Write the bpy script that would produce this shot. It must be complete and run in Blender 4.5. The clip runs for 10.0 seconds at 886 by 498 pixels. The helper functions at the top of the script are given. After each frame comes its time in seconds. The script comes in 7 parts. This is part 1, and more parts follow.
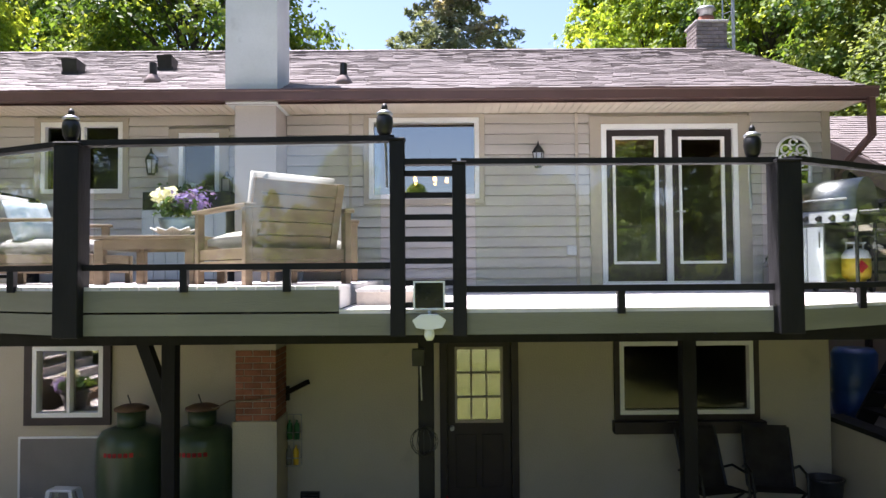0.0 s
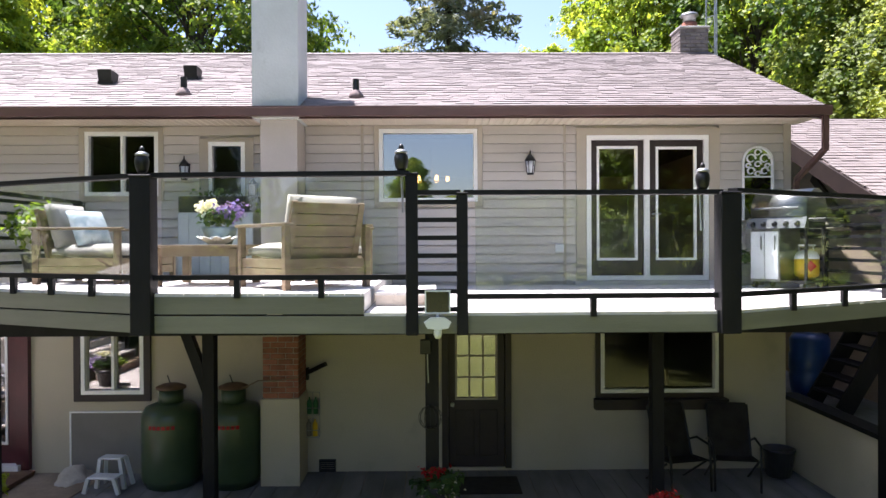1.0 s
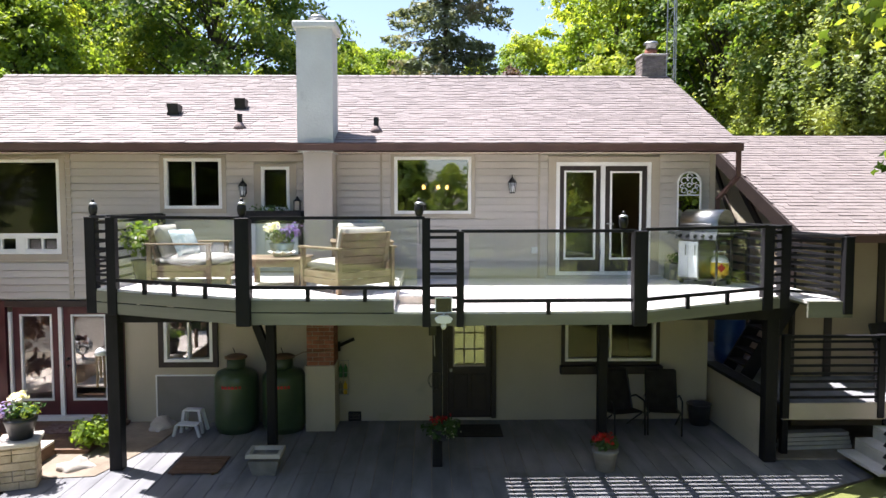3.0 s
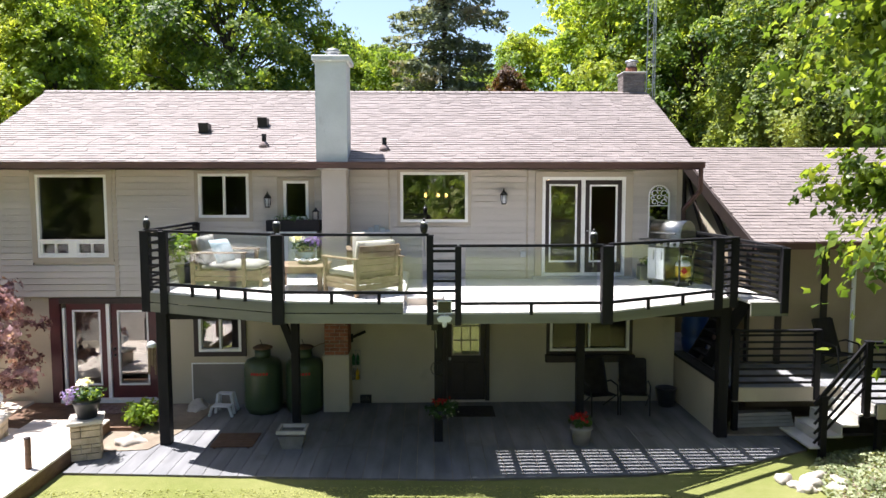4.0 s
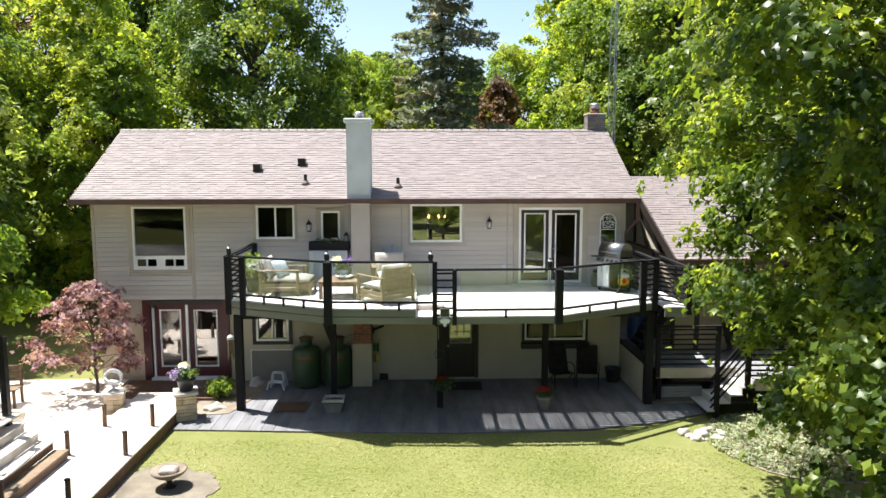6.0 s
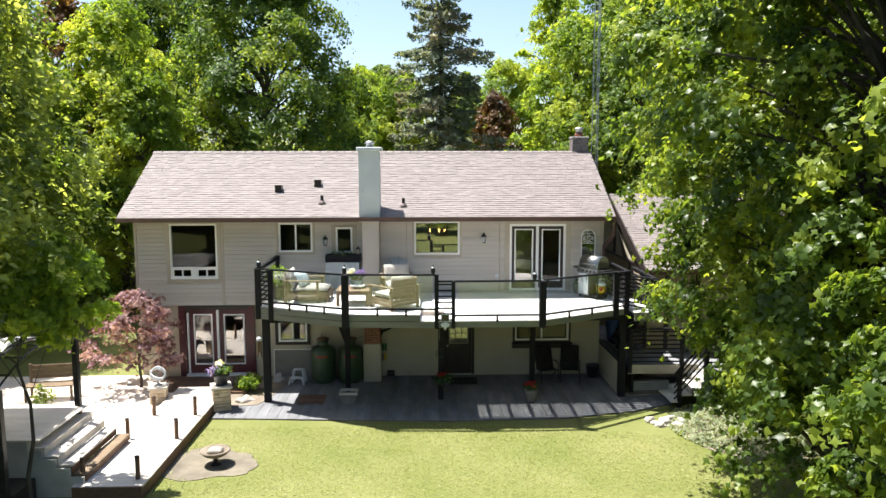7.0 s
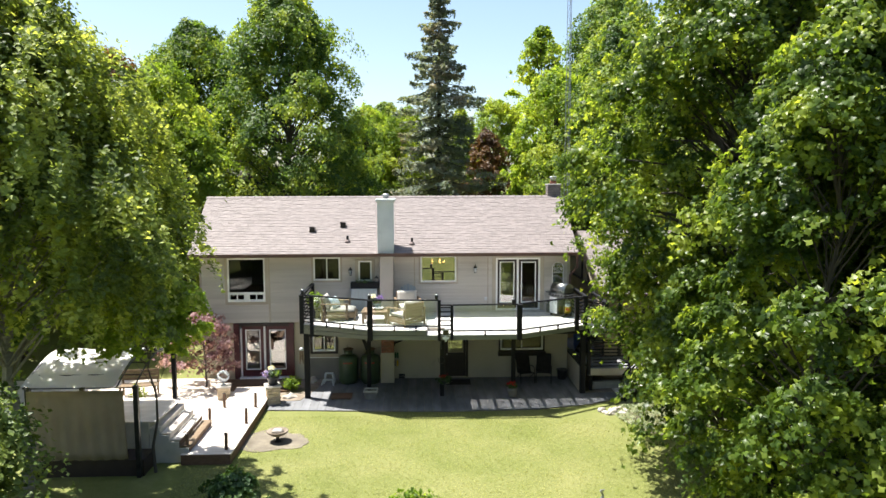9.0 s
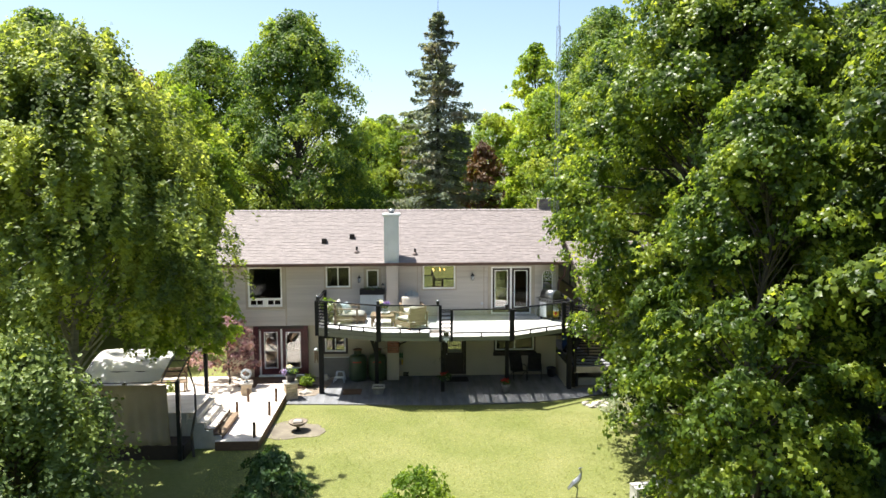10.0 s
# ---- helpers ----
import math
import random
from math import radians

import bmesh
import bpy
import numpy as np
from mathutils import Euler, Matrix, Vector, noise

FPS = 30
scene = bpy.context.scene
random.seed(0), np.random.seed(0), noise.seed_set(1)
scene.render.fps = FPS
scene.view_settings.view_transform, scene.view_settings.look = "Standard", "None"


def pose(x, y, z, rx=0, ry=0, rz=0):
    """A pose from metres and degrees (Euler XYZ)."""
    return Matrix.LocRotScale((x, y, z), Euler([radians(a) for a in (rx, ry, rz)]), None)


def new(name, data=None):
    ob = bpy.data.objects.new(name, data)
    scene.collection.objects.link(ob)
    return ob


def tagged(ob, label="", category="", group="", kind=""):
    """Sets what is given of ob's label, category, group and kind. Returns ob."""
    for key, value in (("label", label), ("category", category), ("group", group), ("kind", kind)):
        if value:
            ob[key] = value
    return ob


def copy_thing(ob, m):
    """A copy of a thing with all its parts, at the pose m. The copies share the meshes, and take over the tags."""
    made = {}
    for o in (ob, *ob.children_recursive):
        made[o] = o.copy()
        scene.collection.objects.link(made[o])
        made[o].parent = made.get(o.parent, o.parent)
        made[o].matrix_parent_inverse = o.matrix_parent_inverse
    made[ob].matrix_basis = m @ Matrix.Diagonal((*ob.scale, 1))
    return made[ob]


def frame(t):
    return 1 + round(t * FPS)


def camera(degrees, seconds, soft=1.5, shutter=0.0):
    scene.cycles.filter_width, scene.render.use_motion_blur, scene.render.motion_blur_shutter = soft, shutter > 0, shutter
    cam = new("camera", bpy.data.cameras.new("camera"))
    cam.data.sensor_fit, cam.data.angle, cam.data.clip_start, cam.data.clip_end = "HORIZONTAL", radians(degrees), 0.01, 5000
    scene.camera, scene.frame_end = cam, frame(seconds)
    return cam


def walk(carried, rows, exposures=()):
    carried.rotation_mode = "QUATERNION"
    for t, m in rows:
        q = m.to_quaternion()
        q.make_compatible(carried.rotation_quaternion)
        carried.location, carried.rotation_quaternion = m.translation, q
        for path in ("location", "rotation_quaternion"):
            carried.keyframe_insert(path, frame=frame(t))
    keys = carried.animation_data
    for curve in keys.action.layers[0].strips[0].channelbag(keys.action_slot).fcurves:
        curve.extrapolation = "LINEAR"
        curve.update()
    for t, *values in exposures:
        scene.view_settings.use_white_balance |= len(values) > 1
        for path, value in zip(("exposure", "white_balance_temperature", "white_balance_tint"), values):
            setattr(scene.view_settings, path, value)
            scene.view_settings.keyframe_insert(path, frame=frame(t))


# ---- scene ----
cam = camera(64.0, 10.0)
# seconds, x, y, z, yaw, pitch, lean
ROWS = [
    (0, 0.088, 0.124, 2.858, -0.344, 1.900, -0.438),
    (0.5, 0.042, -0.417, 3.031, -0.511, 0.652, -0.343),
    (1, -0.002, -1.010, 3.194, -0.663, -0.385, -0.263),
    (1.5, -0.044, -1.655, 3.361, -0.802, -1.285, -0.196),
    (2, -0.085, -2.354, 3.543, -0.928, -2.100, -0.143),
    (2.5, -0.125, -3.110, 3.747, -1.043, -2.861, -0.101),
    (3.2, -0.183, -4.268, 4.080, -1.189, -3.865, -0.059),
    (4, -0.253, -5.745, 4.528, -1.339, -4.916, -0.034),
    (4.5, -0.300, -6.757, 4.842, -1.426, -5.498, -0.028),
    (5, -0.351, -7.839, 5.178, -1.510, -6.000, -0.029),
    (5.75, -0.435, -9.595, 5.714, -1.631, -6.559, -0.039),
    (6.5, -0.532, -11.503, 6.269, -1.753, -6.835, -0.058),
    (7, -0.606, -12.852, 6.641, -1.837, -6.851, -0.074),
    (7.5, -0.686, -14.254, 7.008, -1.925, -6.739, -0.091),
    (8, -0.775, -15.695, 7.365, -2.017, -6.523, -0.108),
    (8.5, -0.873, -17.162, 7.710, -2.116, -6.242, -0.124),
    (9, -0.981, -18.635, 8.041, -2.224, -5.961, -0.138),
    (9.5, -1.100, -20.089, 8.358, -2.340, -5.765, -0.150),
    (10, -1.230, -21.498, 8.665, -2.468, -5.769, -0.157),
]
walk(cam, [(t, pose(x, y, z, 90 + pitch, -lean, yaw)) for t, x, y, z, yaw, pitch, lean in ROWS],
     exposures=[(0.0, 1.78, 6150, 22), (2.5, 1.69, 6250, 18), (5.0, 1.49, 6400, 12), (10.0, 1.40, 6550, 8)])

# ---- world, sun ----
SUN_SLOPE = Vector((0.335, -0.165, -1.0))            # way of the light, per metre of fall
sun_to = -SUN_SLOPE.normalized()
sun = new("sun", bpy.data.lights.new("sun", "SUN"))
sun.data.energy, sun.data.angle, sun.data.color = 5.0, radians(0.53), (1.0, 0.96, 0.90)
sun.matrix_world = SUN_SLOPE.to_track_quat("-Z", "Y").to_matrix().to_4x4()
world = bpy.data.worlds.new("sky")
scene.world = world
world.use_nodes = True
wn = world.node_tree.nodes
sky = wn.new("ShaderNodeTexSky")
sky.sky_type, sky.sun_disc = "NISHITA", False
sky.sun_elevation = math.asin(sun_to.z)
sky.sun_rotation = math.atan2(sun_to.x, sun_to.y)
sky.air_density, sky.dust_density, sky.ozone_density = 1.0, 1.5, 1.0
world.node_tree.links.new(sky.outputs[0], wn["Background"].inputs[0])
wn["Background"].inputs[1].default_value = 0.087


# ---- materials ----
def nodes_of(name):
    m = bpy.data.materials.new(name)
    m.use_nodes = True
    nt = m.node_tree
    return m, nt, nt.nodes["Principled BSDF"], nt.links.new


def surface(name, a, b, scale=8.0, rough=0.7, metal=0.0, bump=0.2, fine=60.0, spread=0.25, stretch=(1, 1, 1), island=False, stain=None, detail=6.0, spec=0.5):
    """A two-scale surface: a and b are colours mixed by broad noise, with fine grain on top and variation from piece to piece."""
    m, nt, p, link = nodes_of(name)
    tc = nt.nodes.new("ShaderNodeTexCoord")
    mp = nt.nodes.new("ShaderNodeMapping")
    mp.inputs["Scale"].default_value = stretch
    geo = nt.nodes.new("ShaderNodeNewGeometry")
    oi = nt.nodes.new("ShaderNodeObjectInfo")
    # the place in the world, so that pieces do not repeat
    link(geo.outputs["Position"], mp.inputs["Vector"])
    n1 = nt.nodes.new("ShaderNodeTexNoise")
    n1.inputs["Scale"].default_value, n1.inputs["Detail"].default_value = scale, detail
    link(mp.outputs[0], n1.inputs["Vector"])
    n2 = nt.nodes.new("ShaderNodeTexNoise")
    n2.inputs["Scale"].default_value, n2.inputs["Detail"].default_value = fine, 3.0
    link(mp.outputs[0], n2.inputs["Vector"])
    ramp = nt.nodes.new("ShaderNodeValToRGB")
    ramp.color_ramp.elements[0].position, ramp.color_ramp.elements[1].position = 0.32, 0.68
    ramp.color_ramp.elements[0].color, ramp.color_ramp.elements[1].color = (*a, 1), (*b, 1)
    link(n1.outputs["Fac"], ramp.inputs[0])
    # brightness from grain and piece
    ma = nt.nodes.new("ShaderNodeMath")
    ma.operation = "ADD"
    link(geo.outputs["Random Per Island"] if island else oi.outputs["Random"], ma.inputs[0])
    link(n2.outputs["Fac"], ma.inputs[1])
    mr = nt.nodes.new("ShaderNodeMapRange")
    mr.inputs["From Min"].default_value, mr.inputs["From Max"].default_value = 0.2, 1.8
    mr.inputs["To Min"].default_value, mr.inputs["To Max"].default_value = 1 - spread, 1 + spread
    link(ma.outputs[0], mr.inputs["Value"])
    mul = nt.nodes.new("ShaderNodeMix")
    mul.data_type, mul.blend_type = "RGBA", "MULTIPLY"
    mul.inputs["Factor"].default_value = 1.0
    link(ramp.outputs[0], mul.inputs["A"])
    link(mr.outputs[0], mul.inputs["B"])
    colour = mul.outputs["Result"]
    if stain:
        n3 = nt.nodes.new("ShaderNodeTexNoise")
        n3.inputs["Scale"].default_value, n3.inputs["Detail"].default_value = stain[1], 5.0
        link(geo.outputs["Position"], n3.inputs["Vector"])
        r3 = nt.nodes.new("ShaderNodeValToRGB")
        r3.color_ramp.elements[0].position, r3.color_ramp.elements[1].position = stain[2], stain[2] + 0.15
        link(n3.outputs["Fac"], r3.inputs[0])
        mx = nt.nodes.new("ShaderNodeMix")
        mx.data_type = "RGBA"
        link(r3.outputs[0], mx.inputs["Factor"])
        link(colour, mx.inputs["A"])
        mx.inputs["B"].default_value = (*stain[0], 1)
        colour = mx.outputs["Result"]
    link(colour, p.inputs["Base Color"])
    p.inputs["Roughness"].default_value, p.inputs["Metallic"].default_value = rough, metal
    p.inputs["Specular IOR Level"].default_value = spec
    if bump:
        bp = nt.nodes.new("ShaderNodeBump")
        bp.inputs["Strength"].default_value, bp.inputs["Distance"].default_value = bump, 0.01
        link(n2.outputs["Fac"], bp.inputs["Height"])
        link(bp.outputs[0], p.inputs["Normal"])
    return m


def leafy(name, a, b, c, glow=0.45, clump=0.6, rough=0.52):
    """Leaves: colours from leaf to leaf and clump to clump, light passing through the blades."""
    m, nt, p, link = nodes_of(name)
    geo = nt.nodes.new("ShaderNodeNewGeometry")
    n1 = nt.nodes.new("ShaderNodeTexNoise")
    n1.inputs["Scale"].default_value, n1.inputs["Detail"].default_value = clump, 3.0
    link(geo.outputs["Position"], n1.inputs["Vector"])
    ma = nt.nodes.new("ShaderNodeMath")
    ma.operation = "MULTIPLY_ADD"
    link(geo.outputs["Random Per Island"], ma.inputs[0])
    ma.inputs[1].default_value = 0.28
    mb = nt.nodes.new("ShaderNodeMapRange")
    mb.inputs["From Min"].default_value, mb.inputs["From Max"].default_value = 0.35, 0.65
    mb.inputs["To Max"].default_value = 0.72
    link(n1.outputs["Fac"], mb.inputs["Value"])
    link(mb.outputs[0], ma.inputs[2])
    ramp = nt.nodes.new("ShaderNodeValToRGB")
    e = ramp.color_ramp.elements
    e[0].position, e[1].position = 0.15, 0.9
    e[0].color, e[1].color = (*a, 1), (*c, 1)
    mid = e.new(0.5)
    mid.color = (*b, 1)
    link(ma.outputs[0], ramp.inputs[0])
    link(ramp.outputs[0], p.inputs["Base Color"])
    p.inputs["Roughness"].default_value = rough
    p.inputs["Specular IOR Level"].default_value = 0.35
    tr = nt.nodes.new("ShaderNodeBsdfTranslucent")
    warm = nt.nodes.new("ShaderNodeMix")
    warm.data_type, warm.blend_type = "RGBA", "MULTIPLY"
    warm.inputs["Factor"].default_value = 1.0
    link(ramp.outputs[0], warm.inputs["A"])
    warm.inputs["B"].default_value = (1.9, 1.75, 0.85, 1)
    link(warm.outputs["Result"], tr.inputs["Color"])
    mix = nt.nodes.new("ShaderNodeMixShader")
    mix.inputs[0].default_value = glow
    link(p.outputs[0], mix.inputs[1])
    link(tr.outputs[0], mix.inputs[2])
    link(mix.outputs[0], nt.nodes["Material Output"].inputs["Surface"])
    return m


def pane_glass(name, tint=(1, 1, 1), gloss=0.1, haze=0.0):
    """Window glass: clear, with a true mirror reflection that grows at a slant."""
    m, nt, p, link = nodes_of(name)
    nt.nodes.remove(p)
    fr = nt.nodes.new("ShaderNodeLayerWeight")
    fr.inputs["Blend"].default_value = 0.5
    po = nt.nodes.new("ShaderNodeMath")
    po.operation = "POWER"
    po.inputs[1].default_value = 4.0
    link(fr.outputs["Facing"], po.inputs[0])
    mu = nt.nodes.new("ShaderNodeMath")
    mu.operation, mu.use_clamp = "MULTIPLY_ADD", True
    mu.inputs[1].default_value, mu.inputs[2].default_value = 0.85 * (1 - gloss), gloss
    link(po.outputs[0], mu.inputs[0])
    tr, gl = nt.nodes.new("ShaderNodeBsdfTransparent"), nt.nodes.new("ShaderNodeBsdfGlossy")
    tr.inputs[0].default_value = (*tint, 1)
    gl.inputs["Roughness"].default_value = 0.01
    mix = nt.nodes.new("ShaderNodeMixShader")
    link(mu.outputs[0], mix.inputs[0])
    link(tr.outputs[0], mix.inputs[1])
    link(gl.outputs[0], mix.inputs[2])
    out = mix.outputs[0]
    if haze:                                           # pale cloudy patches over the pane
        df = nt.nodes.new("ShaderNodeBsdfDiffuse")
        df.inputs[0].default_value = (0.75, 0.78, 0.76, 1)
        nz = nt.nodes.new("ShaderNodeTexNoise")
        nz.inputs["Scale"].default_value, nz.inputs["Detail"].default_value = 3.0, 6.0
        geo = nt.nodes.new("ShaderNodeNewGeometry")
        link(geo.outputs["Position"], nz.inputs["Vector"])
        mr = nt.nodes.new("ShaderNodeMapRange")
        mr.inputs["From Min"].default_value, mr.inputs["From Max"].default_value, mr.inputs["To Max"].default_value = 0.4, 0.75, haze
        link(nz.outputs["Fac"], mr.inputs["Value"])
        mix2 = nt.nodes.new("ShaderNodeMixShader")
        link(mr.outputs[0], mix2.inputs[0])
        link(out, mix2.inputs[1])
        link(df.outputs[0], mix2.inputs[2])
        out = mix2.outputs[0]
    link(out, nt.nodes["Material Output"].inputs["Surface"])
    return m


def glowing(name, colour, strength):
    m, nt, p, link = nodes_of(name)
    p.inputs["Emission Color"].default_value, p.inputs["Emission Strength"].default_value = (*colour, 1), strength
    return m


SIDING = surface("siding_paint", (0.455, 0.42, 0.385), (0.53, 0.49, 0.45), 0.9, 0.6, bump=0.12, fine=40, spread=0.06, stretch=(0.4, 1, 6))
TRIM = surface("trim_paint", (0.37, 0.325, 0.265), (0.43, 0.38, 0.31), 1.5, 0.6, bump=0.1, spread=0.06)
STUCCO = surface("stucco", (0.44, 0.39, 0.295), (0.51, 0.46, 0.355), 0.7, 0.9, bump=0.5, fine=55, spread=0.08, stain=((0.36, 0.325, 0.25), 1.3, 0.62))
TANSTUCCO = surface("tan_stucco", (0.34, 0.265, 0.185), (0.42, 0.335, 0.24), 0.8, 0.9, bump=0.5, fine=55, spread=0.08)
WHITE = surface("white_vinyl", (0.76, 0.76, 0.75), (0.82, 0.82, 0.81), 3, 0.4, bump=0.03, spread=0.04)
BLACK = surface("black_stain", (0.006, 0.006, 0.008), (0.013, 0.0125, 0.0145), 5, 0.62, spec=0.22, bump=0.25, fine=45, spread=0.3, stretch=(1, 1, 0.25), stain=((0.07, 0.065, 0.06), 9.0, 0.73))
BROWNTRIM = surface("dark_brown_trim", (0.022, 0.014, 0.013), (0.034, 0.022, 0.019), 4, 0.55, bump=0.15, spread=0.15)
REDDOOR = surface("burgundy_paint", (0.058, 0.010, 0.016), (0.084, 0.014, 0.021), 3, 0.4, bump=0.08, spread=0.1)
GUTTER = surface("brown_metal", (0.090, 0.046, 0.040), (0.125, 0.066, 0.056), 2, 0.4, bump=0.03, spread=0.1)
SOFFIT = surface("soffit_vinyl", (0.56, 0.49, 0.39), (0.63, 0.56, 0.45), 2, 0.6, bump=0.05, spread=0.06)
FASCIA = surface("sage_stain", (0.140, 0.142, 0.112), (0.18, 0.182, 0.145), 2.5, 0.75, bump=0.3, fine=50, spread=0.12, stretch=(0.3, 0.3, 3))
SHINGLE = surface("asphalt_shingle", (0.165, 0.138, 0.131), (0.208, 0.177, 0.168), 5.0, 0.66, bump=0.6, fine=130, spread=0.15, spec=0.5)
ROOFDECK = surface("roof_felt", (0.16, 0.125, 0.12), (0.20, 0.16, 0.15), 4, 0.95, bump=0.5, fine=80)
CHIMNEY = surface("chimney_render", (0.55, 0.57, 0.56), (0.66, 0.68, 0.67), 1.2, 0.85, bump=0.4, fine=35, spread=0.08, stain=((0.40, 0.41, 0.40), 3.0, 0.64))
PILASTER = surface("pilaster_paint", (0.40, 0.36, 0.32), (0.46, 0.415, 0.37), 1.2, 0.8, bump=0.35, fine=40, spread=0.07)
BRICK = surface("red_brick", (0.20, 0.070, 0.042), (0.33, 0.13, 0.080), 7, 0.9, bump=0.5, fine=60, spread=0.3)
GREYBRICK = surface("grey_brick", (0.16, 0.135, 0.125), (0.26, 0.225, 0.21), 7, 0.9, bump=0.5, fine=60, spread=0.3)
MORTAR = surface("mortar", (0.30, 0.27, 0.24), (0.40, 0.37, 0.33), 10, 0.95, bump=0.4)
DECKBOARD = surface("deck_board", (0.58, 0.555, 0.53), (0.70, 0.68, 0.65), 2.0, 0.75, bump=0.35, fine=40, spread=0.15, stretch=(1, 1, 1), stain=((0.36, 0.33, 0.30), 3.0, 0.66))
PATIOBOARD = surface("patio_plank", (0.125, 0.128, 0.138), (0.200, 0.203, 0.214), 1.6, 0.8, bump=0.4, fine=40, spread=0.2, stretch=(2.5, 0.6, 1), stain=((0.11, 0.105, 0.10), 1.7, 0.62))
WALKBOARD = surface("walk_board", (0.56, 0.50, 0.44), (0.70, 0.64, 0.58), 2.0, 0.8, bump=0.35, fine=45, spread=0.14, stretch=(0.6, 2.5, 1), stain=((0.40, 0.34, 0.28), 2.5, 0.66))
OLDWOOD = surface("brown_wood", (0.10, 0.055, 0.032), (0.16, 0.09, 0.055), 6, 0.75, bump=0.4, fine=60, spread=0.2, stretch=(1, 1, 4))
TEAK = surface("weathered_teak", (0.145, 0.098, 0.058), (0.22, 0.155, 0.095), 5, 0.7, bump=0.3, fine=70, spread=0.2, stretch=(1, 1, 3), stain=((0.21, 0.185, 0.125), 4.0, 0.60))
CUSHION = surface("cream_fabric", (0.46, 0.425, 0.37), (0.54, 0.50, 0.44), 5, 0.95, bump=0.5, fine=220, spread=0.08)
GREYCUSHION = surface("grey_fabric", (0.32, 0.30, 0.28), (0.40, 0.38, 0.35), 5, 0.95, bump=0.5, fine=220, spread=0.08)
BLUECUSHION = surface("blue_print_fabric", (0.30, 0.42, 0.50), (0.70, 0.76, 0.80), 9, 0.95, bump=0.4, fine=220, spread=0.08, detail=2)
STEEL = surface("brushed_steel", (0.20, 0.205, 0.20), (0.29, 0.295, 0.29), 6, 0.36, metal=1.0, bump=0.05, fine=120, spread=0.08, stretch=(0.2, 1, 4))
DARKMETAL = surface("black_metal", (0.012, 0.012, 0.013), (0.03, 0.03, 0.03), 6, 0.4, metal=0.4, bump=0.05, spread=0.2)
GALV = surface("galvanised_steel", (0.30, 0.31, 0.32), (0.42, 0.43, 0.44), 8, 0.45, metal=0.8, bump=0.1, spread=0.15)
TANK = surface("green_tank_paint", (0.036, 0.060, 0.030), (0.052, 0.082, 0.042), 3, 0.32, bump=0.05, spread=0.12, stain=((0.10, 0.075, 0.04), 5.0, 0.70))
STONE = surface("pillar_stone", (0.42, 0.33, 0.22), (0.60, 0.50, 0.37), 6, 0.9, bump=0.6, fine=40, spread=0.25)
ROCK = surface("pale_rock", (0.34, 0.31, 0.27), (0.50, 0.46, 0.41), 3, 0.9, bump=0.8, fine=25, spread=0.2)
CONCRETE = surface("concrete", (0.40, 0.385, 0.36), (0.52, 0.50, 0.47), 2.5, 0.9, bump=0.4, fine=50, spread=0.12, stain=((0.30, 0.28, 0.25), 2.0, 0.62))
TERRACE = surface("pale_terrace", (0.56, 0.49, 0.42), (0.70, 0.62, 0.54), 1.6, 0.9, bump=0.5, fine=40, spread=0.12, stain=((0.30, 0.23, 0.17), 1.1, 0.60))
EARTH = surface("trodden_earth", (0.13, 0.11, 0.082), (0.235, 0.205, 0.155), 3.0, 0.95, bump=0.8, fine=34, spread=0.3)
# dark litter colour that carries part of the shade under the maples
SHADELITTER = surface("shade_litter", (0.035, 0.032, 0.020), (0.085, 0.075, 0.045), 4.0, 0.95, bump=1.0, fine=26, spread=0.35)
SOIL = surface("bare_soil", (0.17, 0.135, 0.10), (0.30, 0.25, 0.195), 2.2, 0.95, bump=0.9, fine=30, spread=0.25)
BARK = surface("bark", (0.045, 0.036, 0.028), (0.10, 0.085, 0.07), 7, 0.95, bump=1.0, fine=30, spread=0.3, stretch=(1, 1, 0.25))
BIRCHBARK = surface("birch_bark", (0.20, 0.185, 0.16), (0.30, 0.28, 0.25), 4, 0.85, bump=0.4, fine=30, stretch=(0.5, 0.5, 3), stain=((0.05, 0.045, 0.04), 6.0, 0.62))
PLASTICWHITE = surface("white_plastic", (0.62, 0.66, 0.68), (0.72, 0.75, 0.77), 3, 0.4, bump=0.03, spread=0.04)
PLASTICGREY = surface("light_grey_plastic", (0.50, 0.53, 0.56), (0.60, 0.62, 0.65), 3, 0.5, bump=0.05, spread=0.06)
BLUE = surface("blue_plastic", (0.012, 0.045, 0.16), (0.02, 0.065, 0.22), 4, 0.35, bump=0.05, spread=0.12)
YELLOW = surface("yellow_enamel", (0.75, 0.48, 0.02), (0.82, 0.55, 0.03), 4, 0.4, bump=0.03, spread=0.06)
CANVAS = surface("white_canvas", (0.78, 0.77, 0.74), (0.85, 0.84, 0.82), 1.5, 0.9, bump=0.2, fine=60, spread=0.05, stain=((0.60, 0.58, 0.52), 2.5, 0.64))
CURTAIN = surface("beige_canvas", (0.42, 0.36, 0.27), (0.50, 0.44, 0.34), 1.5, 0.9, bump=0.3, fine=80, spread=0.08)
MAT = surface("dark_mat", (0.012, 0.011, 0.011), (0.03, 0.026, 0.024), 9, 0.95, bump=0.6, fine=150)
REDMAT = surface("patterned_mat", (0.10, 0.05, 0.045), (0.18, 0.13, 0.12), 14, 0.95, bump=0.5, fine=150, detail=1)
SLING = surface("dark_sling_fabric", (0.030, 0.026, 0.026), (0.05, 0.045, 0.043), 6, 0.85, bump=0.3, fine=120)
POTCLAY = surface("grey_pot", (0.20, 0.19, 0.18), (0.28, 0.27, 0.25), 6, 0.8, bump=0.3, fine=60)
DARKPOT = surface("dark_glazed_pot", (0.02, 0.02, 0.024), (0.045, 0.045, 0.05), 5, 0.35, bump=0.1)
